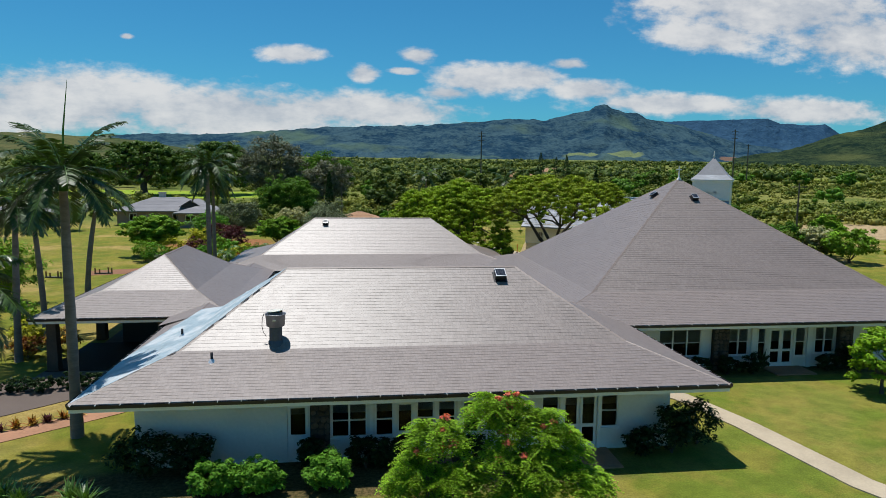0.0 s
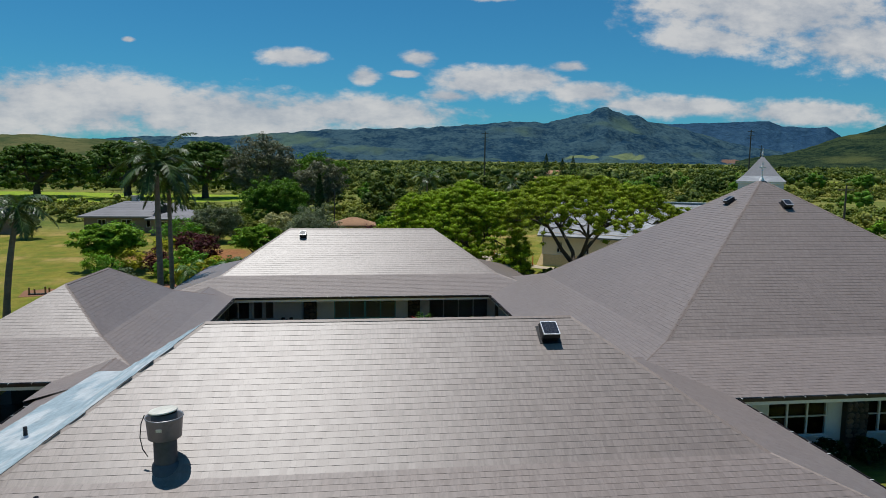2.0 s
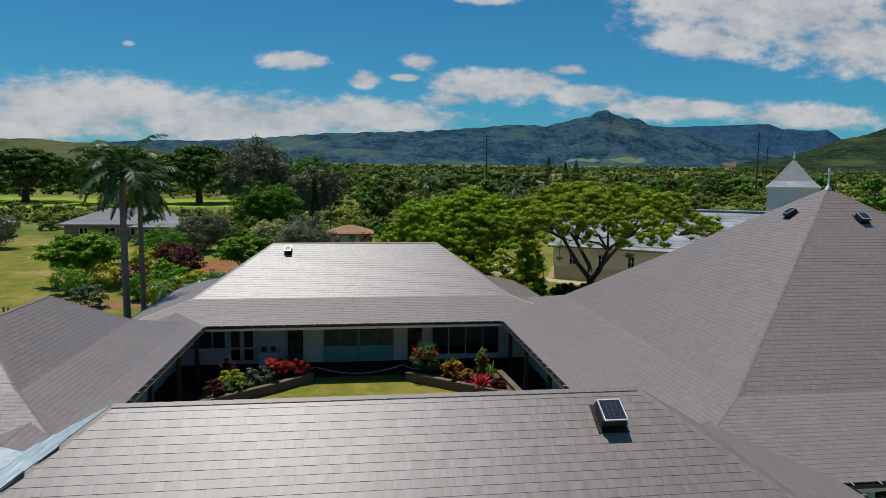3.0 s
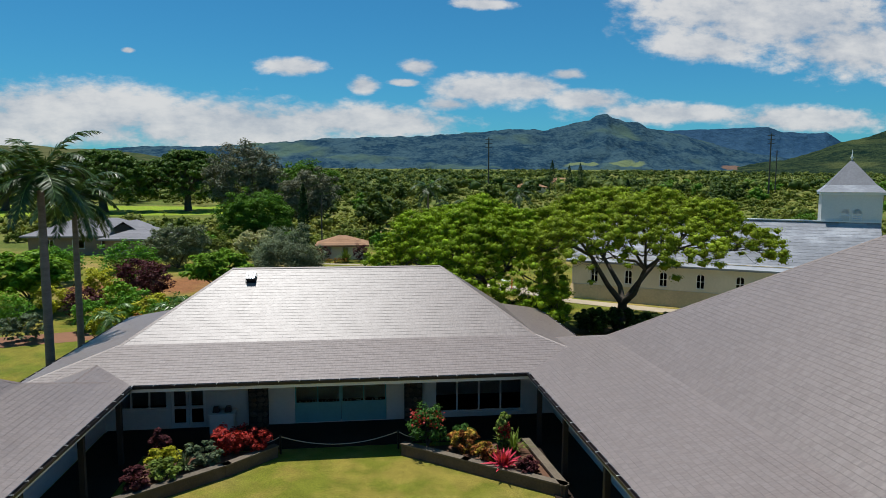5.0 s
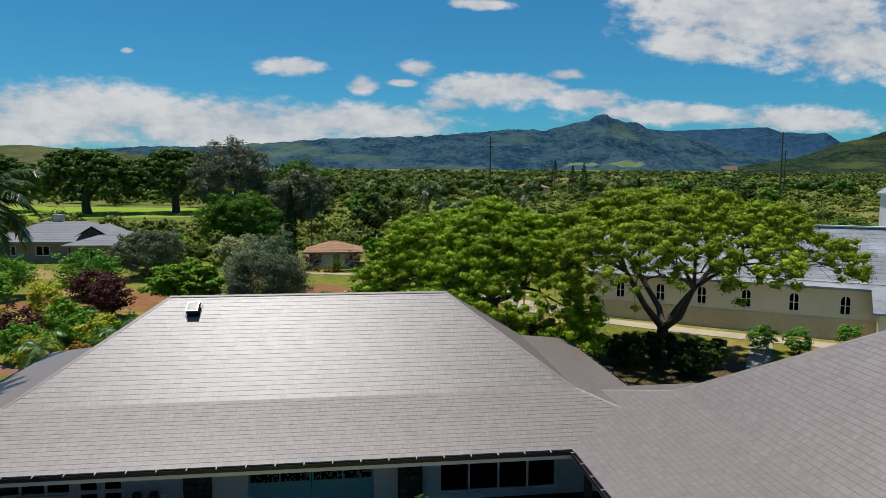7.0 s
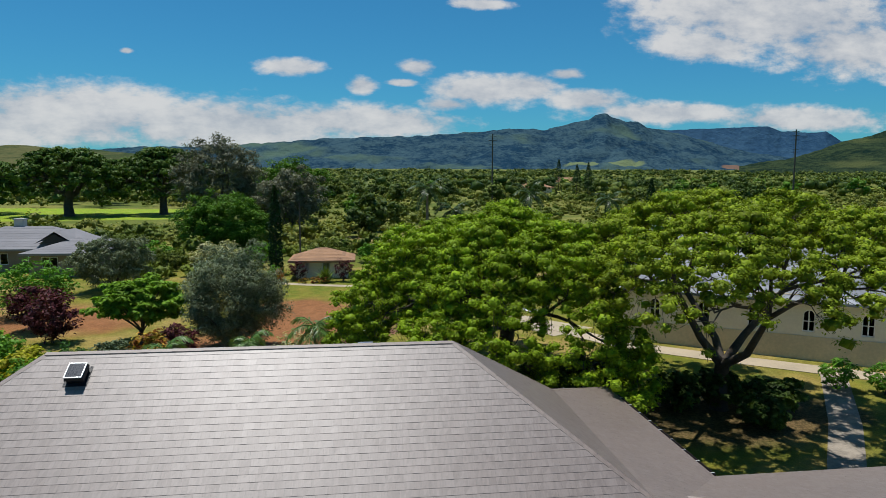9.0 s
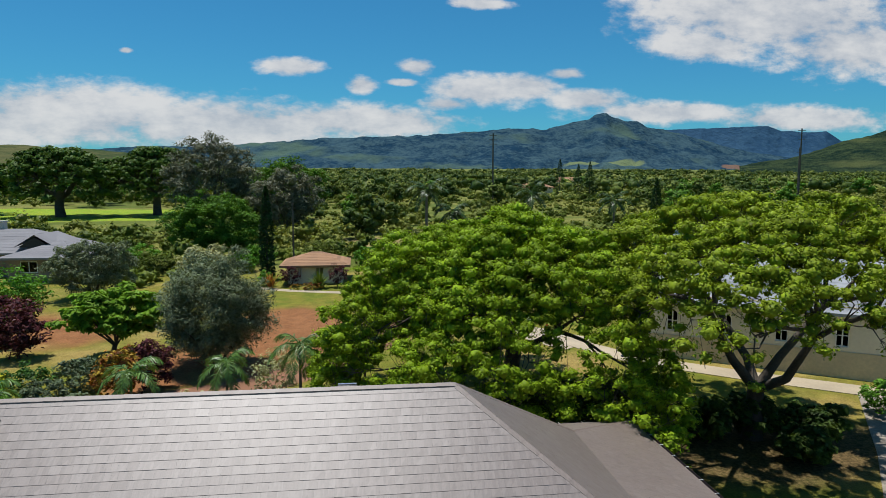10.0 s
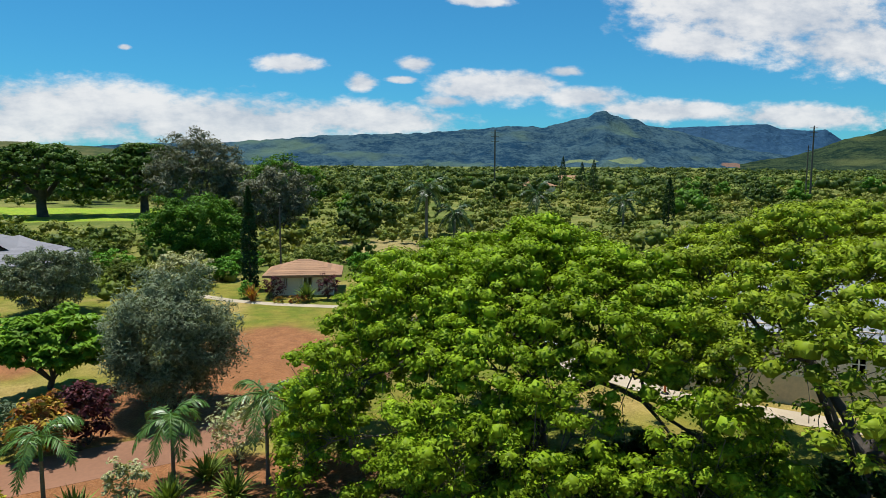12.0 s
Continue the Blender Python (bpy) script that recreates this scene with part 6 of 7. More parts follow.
# flame trees on the front lawn
def flame_tree(at, heads, seed, label, n_red):
    """Drooping heads of feathery leaves (x, y, z, radius, height) on thin limbs, with blossom clusters."""
    rng = np.random.default_rng(seed)
    t = thing("flame_tree", at, label, "tree")
    clumps, tips = [], []
    for hx, hy, hz, r, h in heads:
        k = int(70 * r * r + 26)
        u = r * np.sqrt(rng.uniform(0, 1, k))
        w = rng.uniform(0, 2 * np.pi, k)
        z = hz - h * (u / r) ** 1.8 * rng.uniform(0.5, 1.0, k) - 0.25 * h * rng.uniform(0, 1, k)
        clumps.append(np.stack((hx + u * np.cos(w), hy + u * np.sin(w), z), -1))
    c = np.concatenate(clumps)
    # each spray: a drooping stalk with small leaflets on both sides
    n_s = 6
    base = np.repeat(c, n_s, 0)
    m = len(base)
    w = rng.uniform(0, 2 * np.pi, m)
    out = np.stack((np.cos(w), np.sin(w), rng.uniform(-0.35, 0.45, m)), -1)
    ln = rng.uniform(0.22, 0.42, m)[:, None]
    quads = []
    side = np.cross(out, (0, 0, 1.0))
    side /= np.linalg.norm(side, axis=1, keepdims=True)
    for f in np.linspace(0.15, 1.0, 6):
        p = base + out * ln * f + np.array((0, 0, -1.0)) * ln * 0.5 * f * f
        for sg in (-1, 1):
            tip = p + side * sg * 0.088 + out * 0.03 + np.array((0, 0, -0.02)) + rng.normal(size=(m, 3)) * 0.012
            wide = out * 0.027
            q = (p + tip) / 2
            quads.append(np.stack((p, q + wide, tip, q - wide), 1))
    part("crown", quads_mesh("crown", np.concatenate(quads)), M_FLAME, t)
    s = Shape()
    s.tube([(0, 0, -0.3), (0.03, 0, 0.5), (0, 0.02, 1.1)], [0.12, 0.09, 0.08], 9)
    branches(s, Vector((0, 0.02, 1.05)), 0.06, c[::3], 4, rng)
    part("trunk", s, M_BARK, t, smooth=True)
    top = c[np.argsort(-c[:, 2] + c[:, 1] * 0.5)[:len(c) // 2]]
    red = top[rng.choice(len(top), n_red, replace=False)]
    p, o = clumped(rng, red, rng.uniform(0.09, 0.2, n_red), 60, 0.8, 0.3)
    part("blossom", quads_mesh("blossom", leaves(rng, p, 0.085, 0.8, 0.3, o)), M_FLOWER, t, "coral red flower clusters")


flame_tree((-2.4, -11.3, 0), ((-1.0, 0.1, 4.45, 0.75, 1.0), (-0.2, 0.2, 4.3, 0.8, 1.1), (0.7, -0.1, 4.0, 0.85, 1.2), (1.3, 0.0, 3.4, 0.7, 1.0), (-0.7, -0.6, 3.3, 0.7, 1.0), (0.3, -0.7, 3.1, 0.8, 1.0), (1.5, -0.5, 2.5, 0.7, 0.9), (2.3, 0.2, 1.9, 0.6, 0.8), (-0.3, -0.9, 2.3, 0.8, 0.9)),
           21, "young flame tree with feathery green leaves and red blossoms", 17)
flame_tree((-5.0, -11.6, 0), ((-0.3, 0.0, 3.85, 0.6, 1.1), (0.4, 0.2, 3.75, 0.65, 1.0), (-0.6, -0.2, 3.0, 0.65, 1.0), (0.35, -0.5, 2.8, 0.7, 1.0), (-0.9, 0.1, 2.3, 0.6, 0.8), (0.0, -0.6, 2.0, 0.7, 0.8), (0.85, 0.0, 2.6, 0.6, 0.9)),
           22, "small flame tree with feathery leaves and few blossoms", 9)
umbrella_tree("young_tree", (18.6, -0.8, 0), "young bright green tree on the lawn", 1.5, 3.4, 1.4, 1.0, 0.08, 120, 60, 0.2, M_FLAME, 23, drop=0.8, droop_edge=1.2, n_limbs=8, clump=(0.25, 0.45))

# palms
palm("royal_palm", put_on(-18.4, -2.4), "tall royal palm with grey trunk and upright spear leaf", 9.9, 22, 3.0, 31, spear=True, trunk_r=0.19, droop=0.85, leaflet=0.62, pairs=64)
palm("royal_palm", put_on(-25.9, 8.8), "tall royal palm beside the driveway", 8.2, 15, 2.8, 32, trunk_r=0.17, lean=(0.2, 0.2))
palm("royal_palm", put_on(-27.2, 15.0), "tall royal palm beside the driveway", 7.6, 15, 2.8, 33, trunk_r=0.17, lean=(-0.5, 0.3))
palm("royal_palm", put_on(-30.2, 29.5), "leaning royal palm on the lawn edge", 7.2, 13, 3.0, 34, lean=(0.9, 0.2), droop=1.3)
palm("royal_palm", put_on(-20.2, 30.2), "tall royal palm behind the corridor roof", 10.3, 22, 3.3, 35, trunk_r=0.2, droop=1.15)
palm("royal_palm", put_on(-20.9, 35.6), "slender royal palm with hanging fronds", 9.0, 20, 3.0, 36, trunk_r=0.17, droop=1.25)
palm("young_palm", put_on(-8.9, 44.8), "young palm with arching light green fronds", 1.7, 11, 1.7, 41, M_PALMLIME, 0.065, leaflet=0.46, pairs=40, droop=1.7)
palm("young_palm", put_on(-5.6, 44.4), "young palm with arching light green fronds", 2.5, 11, 1.7, 42, M_PALMLIME, 0.065, leaflet=0.46, pairs=40, droop=1.7)
palm("young_palm", put_on(-12.4, 43.0), "young palm with arching light green fronds", 1.9, 10, 1.8, 43, M_PALMLIME, 0.065, leaflet=0.46, pairs=40, droop=1.7)
palm("young_palm", put_on(-2.7, 45.9), "thin young palm in the shade", 2.0, 9, 1.2, 44, M_PALMLIME, 0.065, leaflet=0.46, pairs=40, droop=1.7)
palm("coconut_palm", put_on(7.7, 118), "wind-blown coconut palm among the scrub", 7.2, 14, 4.2, 45, trunk_r=0.2, leaflet=0.9, droop=1.2)
palm("coconut_palm", put_on(30.4, 140), "wind-blown coconut palm among the scrub", 5.6, 14, 4.4, 46, trunk_r=0.2, leaflet=0.9, droop=1.2)
palm("coconut_palm", put_on(12.0, 119), "short coconut palm with tattered hanging fronds", 3.6, 12, 3.8, 50, trunk_r=0.2, leaflet=0.9, droop=1.6)
palm("coconut_palm", put_on(47.2, 140), "wind-blown coconut palm among the scrub", 4.4, 13, 4.0, 47, trunk_r=0.2, leaflet=0.9, droop=1.3)

# trees and shrubs behind the north wing
round_tree("olive_tree", put_on(-11.0, 52.4), "grey-green olive tree with dense fine foliage", (6.6, 6.0, 6.5), 520, 100, 0.24, M_OLIVE, 51, 0.0, 0.2, wide=0.2, up=0.0, clump=(0.13, 0.22), squash=1.3)
round_tree("olive_tree", put_on(-25.5, 74.0), "rounded grey-green olive tree beside the house", (8.2, 7.0, 5.2), 300, 70, 0.3, M_OLIVE, 52, 0.02, 0.2, wide=0.24, up=0.0, clump=(0.14, 0.24), squash=1.2)
round_tree("plumeria_tree", put_on(-17.0, 54.5), "spreading bright green plumeria tree", (6.4, 6.0, 4.4), 230, 60, 0.36, M_LIME, 53, 0.3, 0.16, up=0.6, clump=(0.2, 0.34), squash=0.7)
round_tree("plumeria_tree", put_on(-31.0, 51.5), "spreading bright green plumeria tree", (7.6, 6.6, 5.0), 250, 60, 0.38, M_LIME, 54, 0.24, 0.18, up=0.6, clump=(0.2, 0.34), squash=0.7)
round_tree("ficus_tree", put_on(-19.9, 97.0), "large rounded bright green ficus tree", (12.4, 10.0, 8.1), 420, 90, 0.3, M_FICUS, 55, 0.02, 0.4, up=0.35, clump=(0.15, 0.25))
round_tree("ironwood_tree", put_on(-26.8, 128.0), "tall ragged grey-brown ironwood tree", (17.0, 13.0, 16.3), 260, 50, 0.85, M_IRON, 56, 0.12, 0.45, wide=0.2, up=0.15, clump=(0.14, 0.24))
round_tree("ironwood_tree", put_on(-14.5, 122.0), "shorter grey-brown ironwood tree", (13.0, 11.0, 11.5), 200, 50, 0.8, M_IRON, 57, 0.1, 0.4, wide=0.2, up=0.15, clump=(0.14, 0.24))
round_tree("green_tree", put_on(-17.0, 150.0), "tall yellow-green broadleaf tree", (16.0, 12.0, 13.5), 200, 50, 0.6, M_FICUS, 58, 0.15, 0.4, clump=(0.18, 0.3))
umbrella_tree("monkeypod_tree", put_on(-69, 172), "old spreading monkeypod tree on the fairway", 12.5, 15.5, 5.5, 4.5, 1.0, 340, 45, 0.9, M_OAK, 61, drop=5.0, droop_edge=2.5, n_limbs=14, clump=(1.2, 2.0))
umbrella_tree("monkeypod_tree", put_on(-50, 178), "spreading monkeypod tree on the fairway", 11.0, 16.0, 6.5, 4.5, 0.9, 330, 45, 0.9, M_OAK, 62, drop=5.0, droop_edge=2.5, n_limbs=14, clump=(1.2, 2.0))
umbrella_tree("monkeypod_tree", put_on(-96, 180), "spreading monkeypod tree on the fairway", 12.0, 14.5, 6.5, 4.0, 0.9, 280, 45, 0.9, M_OAK, 63, drop=5.0, droop_edge=2.5, n_limbs=14, clump=(1.2, 2.0))


def cypress(x, y, h, w, seed):
    rng = np.random.default_rng(seed)
    t = thing("cypress_tree", put_on(x, y), "slim dark green columnar cypress", "tree", "cypresses")
    n = 1500
    f = rng.uniform(0.02, 1, n)
    rad = w / 2 * np.minimum(1, (1 - f) * 2.2) ** 0.7 * rng.uniform(0.65, 1.0, n)
    a = rng.uniform(0, 2 * np.pi, n)
    p = np.stack((rad * np.cos(a), rad * np.sin(a), f * h), -1)
    o = np.stack((np.cos(a), np.sin(a), 0 * a), -1)
    q = leaves(rng, p, 0.42, 0.4, 0.0, o * 1.5)
    part("crown", quads_mesh("crown", q), M_CYPRESS, t)
    part("trunk", Shape().tube([(0, 0, -0.3), (0, 0, h * 0.9)], [0.16, 0.03], 7), M_BARK, t)


cypress(-12.1, 82.5, 9.3, 1.5, 71)
cypress(52.2, 132.0, 9.4, 2.2, 72)
for k, (x, y) in enumerate(((-43, 330), (-40.5, 332), (74, 262), (80, 258), (86, 262))):
    cypress(x, y, 13 + k % 3, 3.2, 73 + k)


def shrub(at, size, material, label, seed, n=60, per=26, leaf=0.18, category="shrub", lift=0.02, up=0.4, wide=0.45):
    return round_tree("shrub", at, label, size, n, per, leaf, material, seed, lift, 0.04, category, wide, up, (0.22, 0.4))


shrub(put_on(-14.6, 47.6), (2.6, 2.2, 2.6), M_RUST, "orange and yellow croton shrub", 81, leaf=0.26)
shrub(put_on(-13.2, 48.6), (2.4, 2.2, 2.9), M_WINE, "wine red croton shrub beside the olive", 82, leaf=0.24)
shrub(put_on(-16.6, 45.4), (3.6, 2.4, 2.0), M_GREYLEAF, "grey-green leafy garden shrub", 83, leaf=0.2)
shrub(put_on(-19.2, 44.6), (3.0, 2.4, 2.2), M_HEDGE, "green leafy garden shrub", 84)
shrub(put_on(-7.0, 46.4), (2.2, 1.8, 2.6), M_CREAMLEAF, "pale cream flowering garden shrub", 85, leaf=0.16)
shrub(put_on(-9.9, 43.2), (1.5, 1.3, 1.8), M_CREAMLEAF, "pale cream flowering garden shrub", 86, n=35, leaf=0.16)
shrub(put_on(-25.0, 58.6), (4.2, 3.6, 3.6), M_WINE, "large wine red croton shrub", 87, n=90, leaf=0.28)
shrub(put_on(-22.6, 55.2), (3.4, 3.0, 3.2), M_WINE, "large wine red croton shrub", 88, n=80, leaf=0.28)
shrub(put_on(-26.6, 53.8), (2.8, 2.6, 3.2), M_YELLOW, "bright yellow-green croton shrub", 89, n=70, leaf=0.26)
shrub(put_on(-23.4, 49.2), (3.0, 2.6, 2.6), M_LIME, "bright green garden shrub", 90, n=70, leaf=0.3)
shrub(put_on(-20.0, 46.2), (3.2, 2.6, 2.2), M_YELLOW, "yellow-green leafy garden shrub", 91, n=60, leaf=0.26)
shrub(put_on(-29.0, 45.2), (2.6, 2.2, 2.4), M_HEDGE, "green leafy garden shrub", 92)
shrub(put_on(-27.5, 63.5), (7.0, 5.0, 4.2), M_HEDGE, "wide feathery green shrub", 93, n=150, leaf=0.3)
shrub(put_on(-34.5, 64.0), (6.0, 5.0, 4.0), M_HEDGE, "wide feathery green shrub", 94, n=130, leaf=0.3)
shrub(put_on(-18.5, 84.0), (6.5, 4.5, 3.3), M_CREAMLEAF, "large pale cream flowering shrub", 95, n=120, leaf=0.35)
shrub(put_on(-52.0, 79.0), (4.5, 4.0, 4.6), M_GREYLEAF, "pale grey-green tree beside the houses", 96, n=100, leaf=0.32)
for k, (x, y, w, h) in enumerate(((-27.5, 92.0, 6.5, 2.6), (-33.0, 96.0, 7.0, 2.8), (-14.5, 92.5, 5.0, 2.4), (-7.0, 94.0, 6.0, 2.6), (-1.5, 90.0, 5.5, 2.4), (-24.0, 86.5, 4.5, 2.2), (-15.5, 87.5, 4.0, 2.2))):
    shrub(put_on(x, y), (w, w * 0.8, h), M_SCRUB if k % 2 else M_HEDGE, "wide green scrub bush at the garden edge", 350 + k, n=90, leaf=0.3)
shrub(put_on(-11.6, 78.0), (1.8, 1.6, 1.7), M_HEDGE, "green shrub beside the hut", 97, n=40)
shrub(put_on(-9.4, 77.6), (1.9, 1.7, 2.1), M_WINE, "dark purple shrub beside the hut", 98, n=45)
shrub(put_on(-4.9, 76.8), (2.0, 1.8, 2.3), M_WINE, "dark purple shrub beside the hut", 99, n=45)
shrub(put_on(-7.6, 75.8), (4.0, 1.4, 0.7), M_RUST, "low red-orange flower bed", 100, n=50, leaf=0.16)
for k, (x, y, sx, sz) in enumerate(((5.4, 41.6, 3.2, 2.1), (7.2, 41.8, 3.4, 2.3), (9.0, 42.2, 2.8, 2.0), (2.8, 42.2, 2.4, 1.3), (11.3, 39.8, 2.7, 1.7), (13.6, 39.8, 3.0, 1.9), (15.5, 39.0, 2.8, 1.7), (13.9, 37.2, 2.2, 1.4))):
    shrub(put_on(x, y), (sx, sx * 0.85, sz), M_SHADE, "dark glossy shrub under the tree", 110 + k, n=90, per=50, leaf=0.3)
for k, (x, y) in enumerate(((22.6, 40.4), (20.7, 41.4), (26.6, 41.0))):
    shrub(put_on(x, y), (1.9, 1.8, 1.7), M_HEDGE, "clipped green shrub beside the walk", 120 + k, n=60)
for k, (x, y, n) in enumerate(((-7.8, 44.9, 90), (-4.2, 45.4, 110), (-8.6, 43.0, 90), (-3.1, 47.4, 60), (-6.6, 43.4, 100), (-11.3, 42.6, 80), (-9.4, 41.6, 90))):
    spiky("strap_leaf_plant", put_on(x, y), "yellow-green strap-leaved garden plant", n, 1.35, 0.10, M_SPIKE, 130 + k)
spiky("strap_leaf_plant", put_on(-6.6, 76.4), "yellow-green strap-leaved plant beside the hut", 120, 2.0, 0.12, M_SPIKE, 135)
spiky("strap_leaf_plant", put_on(-11.0, 76.6), "upright green and red strap-leaved plant", 60, 1.8, 0.12, M_RUST, 136, rise_deg=(45, 85))

for k, (x, y, s, m, lab) in enumerate(((-21.6, 41.4, (2.6, 2.2, 2.2), M_YELLOW, "bright yellow-green croton shrub"), (-23.6, 44.0, (3.0, 2.6, 2.4), M_HEDGE, "green leafy garden shrub"),
                                       (-19.4, 41.6, (2.0, 1.8, 1.7), M_RUST, "orange and yellow croton shrub"), (-25.4, 47.4, (3.0, 2.6, 2.8), M_WINE, "wine red croton shrub"),
                                       (-26.6, 41.2, (3.2, 2.6, 1.9), M_GREYLEAF, "grey-green leafy garden shrub"), (-28.4, 49.0, (3.0, 2.6, 3.0), M_YELLOW, "bright yellow croton shrub"),
                                       (-22.0, 47.6, (2.6, 2.2, 2.4), M_HEDGE, "green leafy garden shrub"), (-30.8, 47.0, (3.0, 2.6, 2.6), M_LIME, "bright green garden shrub"))):
    shrub(put_on(x, y), s, m, lab, 320 + k, n=60, leaf=0.26)
for k, (x, y, s, m, lab) in enumerate(((-15.8, 43.6, (2.6, 2.0, 1.7), M_GREYLEAF, "grey-green leafy garden shrub"), (-13.6, 42.2, (2.0, 1.6, 1.3), M_YELLOW, "yellow-green leafy garden shrub"), (-18.6, 47.4, (2.8, 2.2, 2.0), M_BUSH, "deep green garden shrub"), (-16.8, 48.8, (2.4, 2.0, 1.8), M_GREYLEAF, "grey-green leafy garden shrub"))):
    shrub(put_on(x, y), s, m, lab, 340 + k, n=60, leaf=0.2)
palm("young_palm", put_on(-20.6, 39.4), "young palm with arching light green fronds", 1.2, 11, 1.8, 48, M_PALMLIME, 0.065, leaflet=0.46, pairs=40, droop=1.7)
palm("young_palm", put_on(-18.0, 43.0), "young palm with arching light green fronds", 1.0, 10, 1.7, 49, M_PALMLIME, 0.065, leaflet=0.46, pairs=40, droop=1.7)

# planting round the south wing
for k, (x, y, s) in enumerate(((-11.9, -7.9, (1.9, 1.4, 1.25)), (-10.5, -7.9, (1.8, 1.4, 1.2)), (-8.15, -7.9, (1.6, 1.5, 1.3)))):
    shrub((x, y, 0), s, M_HEDGE, "clipped bright green hedge shrub", 140 + k, n=130, per=60, leaf=0.11)
for k, (x, y, s) in enumerate(((-14.6, -6.5, (2.4, 1.4, 1.9)), (-13.0, -6.4, (1.8, 1.2, 1.6)), (-8.9, -6.2, (1.0, 0.9, 1.2)), (-6.9, -6.4, (1.6, 1.0, 1.3)), (-5.9, -6.5, (1.3, 1.0, 1.2)),
                               (3.6, -6.4, (1.4, 1.0, 1.2)), (4.9, -6.3, (1.9, 1.4, 1.9)), (6.3, -5.6, (1.9, 1.6, 1.9)), (-3.0, -6.5, (1.6, 1.0, 1.2)))):
    shrub((x, y, 0), s, M_DARK, "dark leafy shrub against the wall", 150 + k, n=70, leaf=0.16)
for k, (x, y, s) in enumerate(((11.0, 3.0, (1.8, 1.2, 1.0)), (12.6, 2.9, (1.6, 1.2, 1.1)), (14.1, 2.9, (1.5, 1.2, 1.2)), (18.6, 3.0, (1.5, 1.0, 1.1)), (19.9, 3.0, (1.6, 1.2, 1.5)), (9.6, 3.0, (1.4, 1.0, 0.8)))):
    shrub((x, y, 0), s, M_DARK, "dark leafy shrub against the wall", 165 + k, n=60, leaf=0.15)
spiky("strap_leaf_plant", (14.5, 2.8, 0.6), "dark dracaena rosette beside the door", 40, 0.9, 0.08, M_DARK, 172)
for k, (x, y) in enumerate(((-18.6, -7.6), (-17.9, -8.0), (-16.4, -7.9), (-15.8, -8.4))):
    spiky("spider_lily", (x, y, 0), "light green spider lily clump", 80, 0.95, 0.06, M_PALMLIME, 175 + k)
for k in range(9):
    f = k / 8
    spiky("bromeliad", (-23.2 + 3.9 * f, -2.6 + 2.6 * f, 0), "red and yellow bromeliad rosette", 34, 0.5, 0.08, M_RUST if k % 3 else M_WINE, 185 + k)
for k, (x, y, m) in enumerate(((-25.8, 9.6, M_RUST), (-24.4, 10.6, M_RUST), (-26.6, 11.2, M_YELLOW), (-28.0, 9.0, M_HEDGE), (-29.5, 7.2, M_HEDGE), (-27.2, 6.0, M_DARK), (-31.0, 9.5, M_DARK), (-32.5, 14.0, M_LIME), (-29.8, 17.5, M_LIME))):
    shrub((x, y, 0), (2.2, 1.8, 1.3 + 0.3 * (k % 3)), m, "colourful driveway border shrub", 200 + k, n=50, leaf=0.2)

for k in range(7):
    f = k / 6
    shrub((-24.5 + 6.6 * f, 3.0 + 1.2 * f + 0.2 * (k % 2), 0), (1.5, 1.1, 0.8), M_DARK, "low dark hedge shrub along the driveway", 400 + k, n=50, leaf=0.14)
round_tree("broadleaf_tree", (-35.0, 25.0, 0), "rounded green tree beside the driveway palms", (6.5, 5.5, 5.2), 150, 60, 0.3, M_LIME, 410, 0.1, 0.18, up=0.5)
palm("royal_palm", (-20.9, -5.6, 0), "low royal palm with hanging fronds at the lawn edge", 5.9, 18, 3.0, 37, trunk_r=0.17, droop=1.2)

# courtyard beds
for k, (x, y, s, m, lab) in enumerate(((-9.9, 21.2, (1.7, 1.2, 1.3), M_DEEPRED, "bush with deep red leaves"), (-8.9, 21.3, (1.2, 1.0, 1.1), M_DEEPRED, "bush with deep red leaves"),
                                       (-12.2, 20.6, (0.8, 0.8, 1.4), M_WINE, "slim purple-red courtyard shrub"), (-10.6, 20.3, (1.6, 1.2, 0.9), M_GREYLEAF, "grey-green low courtyard shrub"),
                                       (-11.8, 19.2, (1.4, 1.2, 0.8), M_SPIKE, "yellow-green low courtyard shrub"), (-12.5, 18.4, (1.0, 1.0, 0.9), M_WINE, "purple croton courtyard shrub"),
                                       (-2.3, 21.0, (2.0, 1.4, 1.7), M_BUSH, "green bush with red blossoms"), (-1.0, 20.3, (1.1, 1.0, 1.0), M_RUST, "orange croton courtyard shrub"),
                                       (0.5, 19.9, (0.7, 0.7, 1.9), M_SPIKE, "tall light green shrub with red flowers"), (1.1, 18.2, (0.9, 0.8, 0.6), M_WINE, "purple-red low courtyard shrub"),
                                       (-0.2, 19.4, (1.2, 1.0, 0.8), M_RUST, "rust and green croton shrub"))):
    shrub((x, y, 0.3), s, m, lab, 215 + k, n=45, per=40, leaf=0.14)
for k, (x, y, z, r) in enumerate(((-2.3, 20.9, 1.5, 0.75), (0.5, 19.8, 1.3, 0.3))):
    rng = np.random.default_rng(230 + k)
    t = thing("blossoms", (x, y, z - 0.4), "bright red blossoms on a bush", "flowers")
    p = rng.uniform(-1, 1, size=(210, 3)) * np.array((r * 0.85, r * 0.75, 0.26)) + np.array((0, 0, 0.45))
    part("petals", quads_mesh("petals", leaves(rng, p, 0.11, 0.8, 0.4)), M_DEEPRED, t)["kind"] = "stuff"

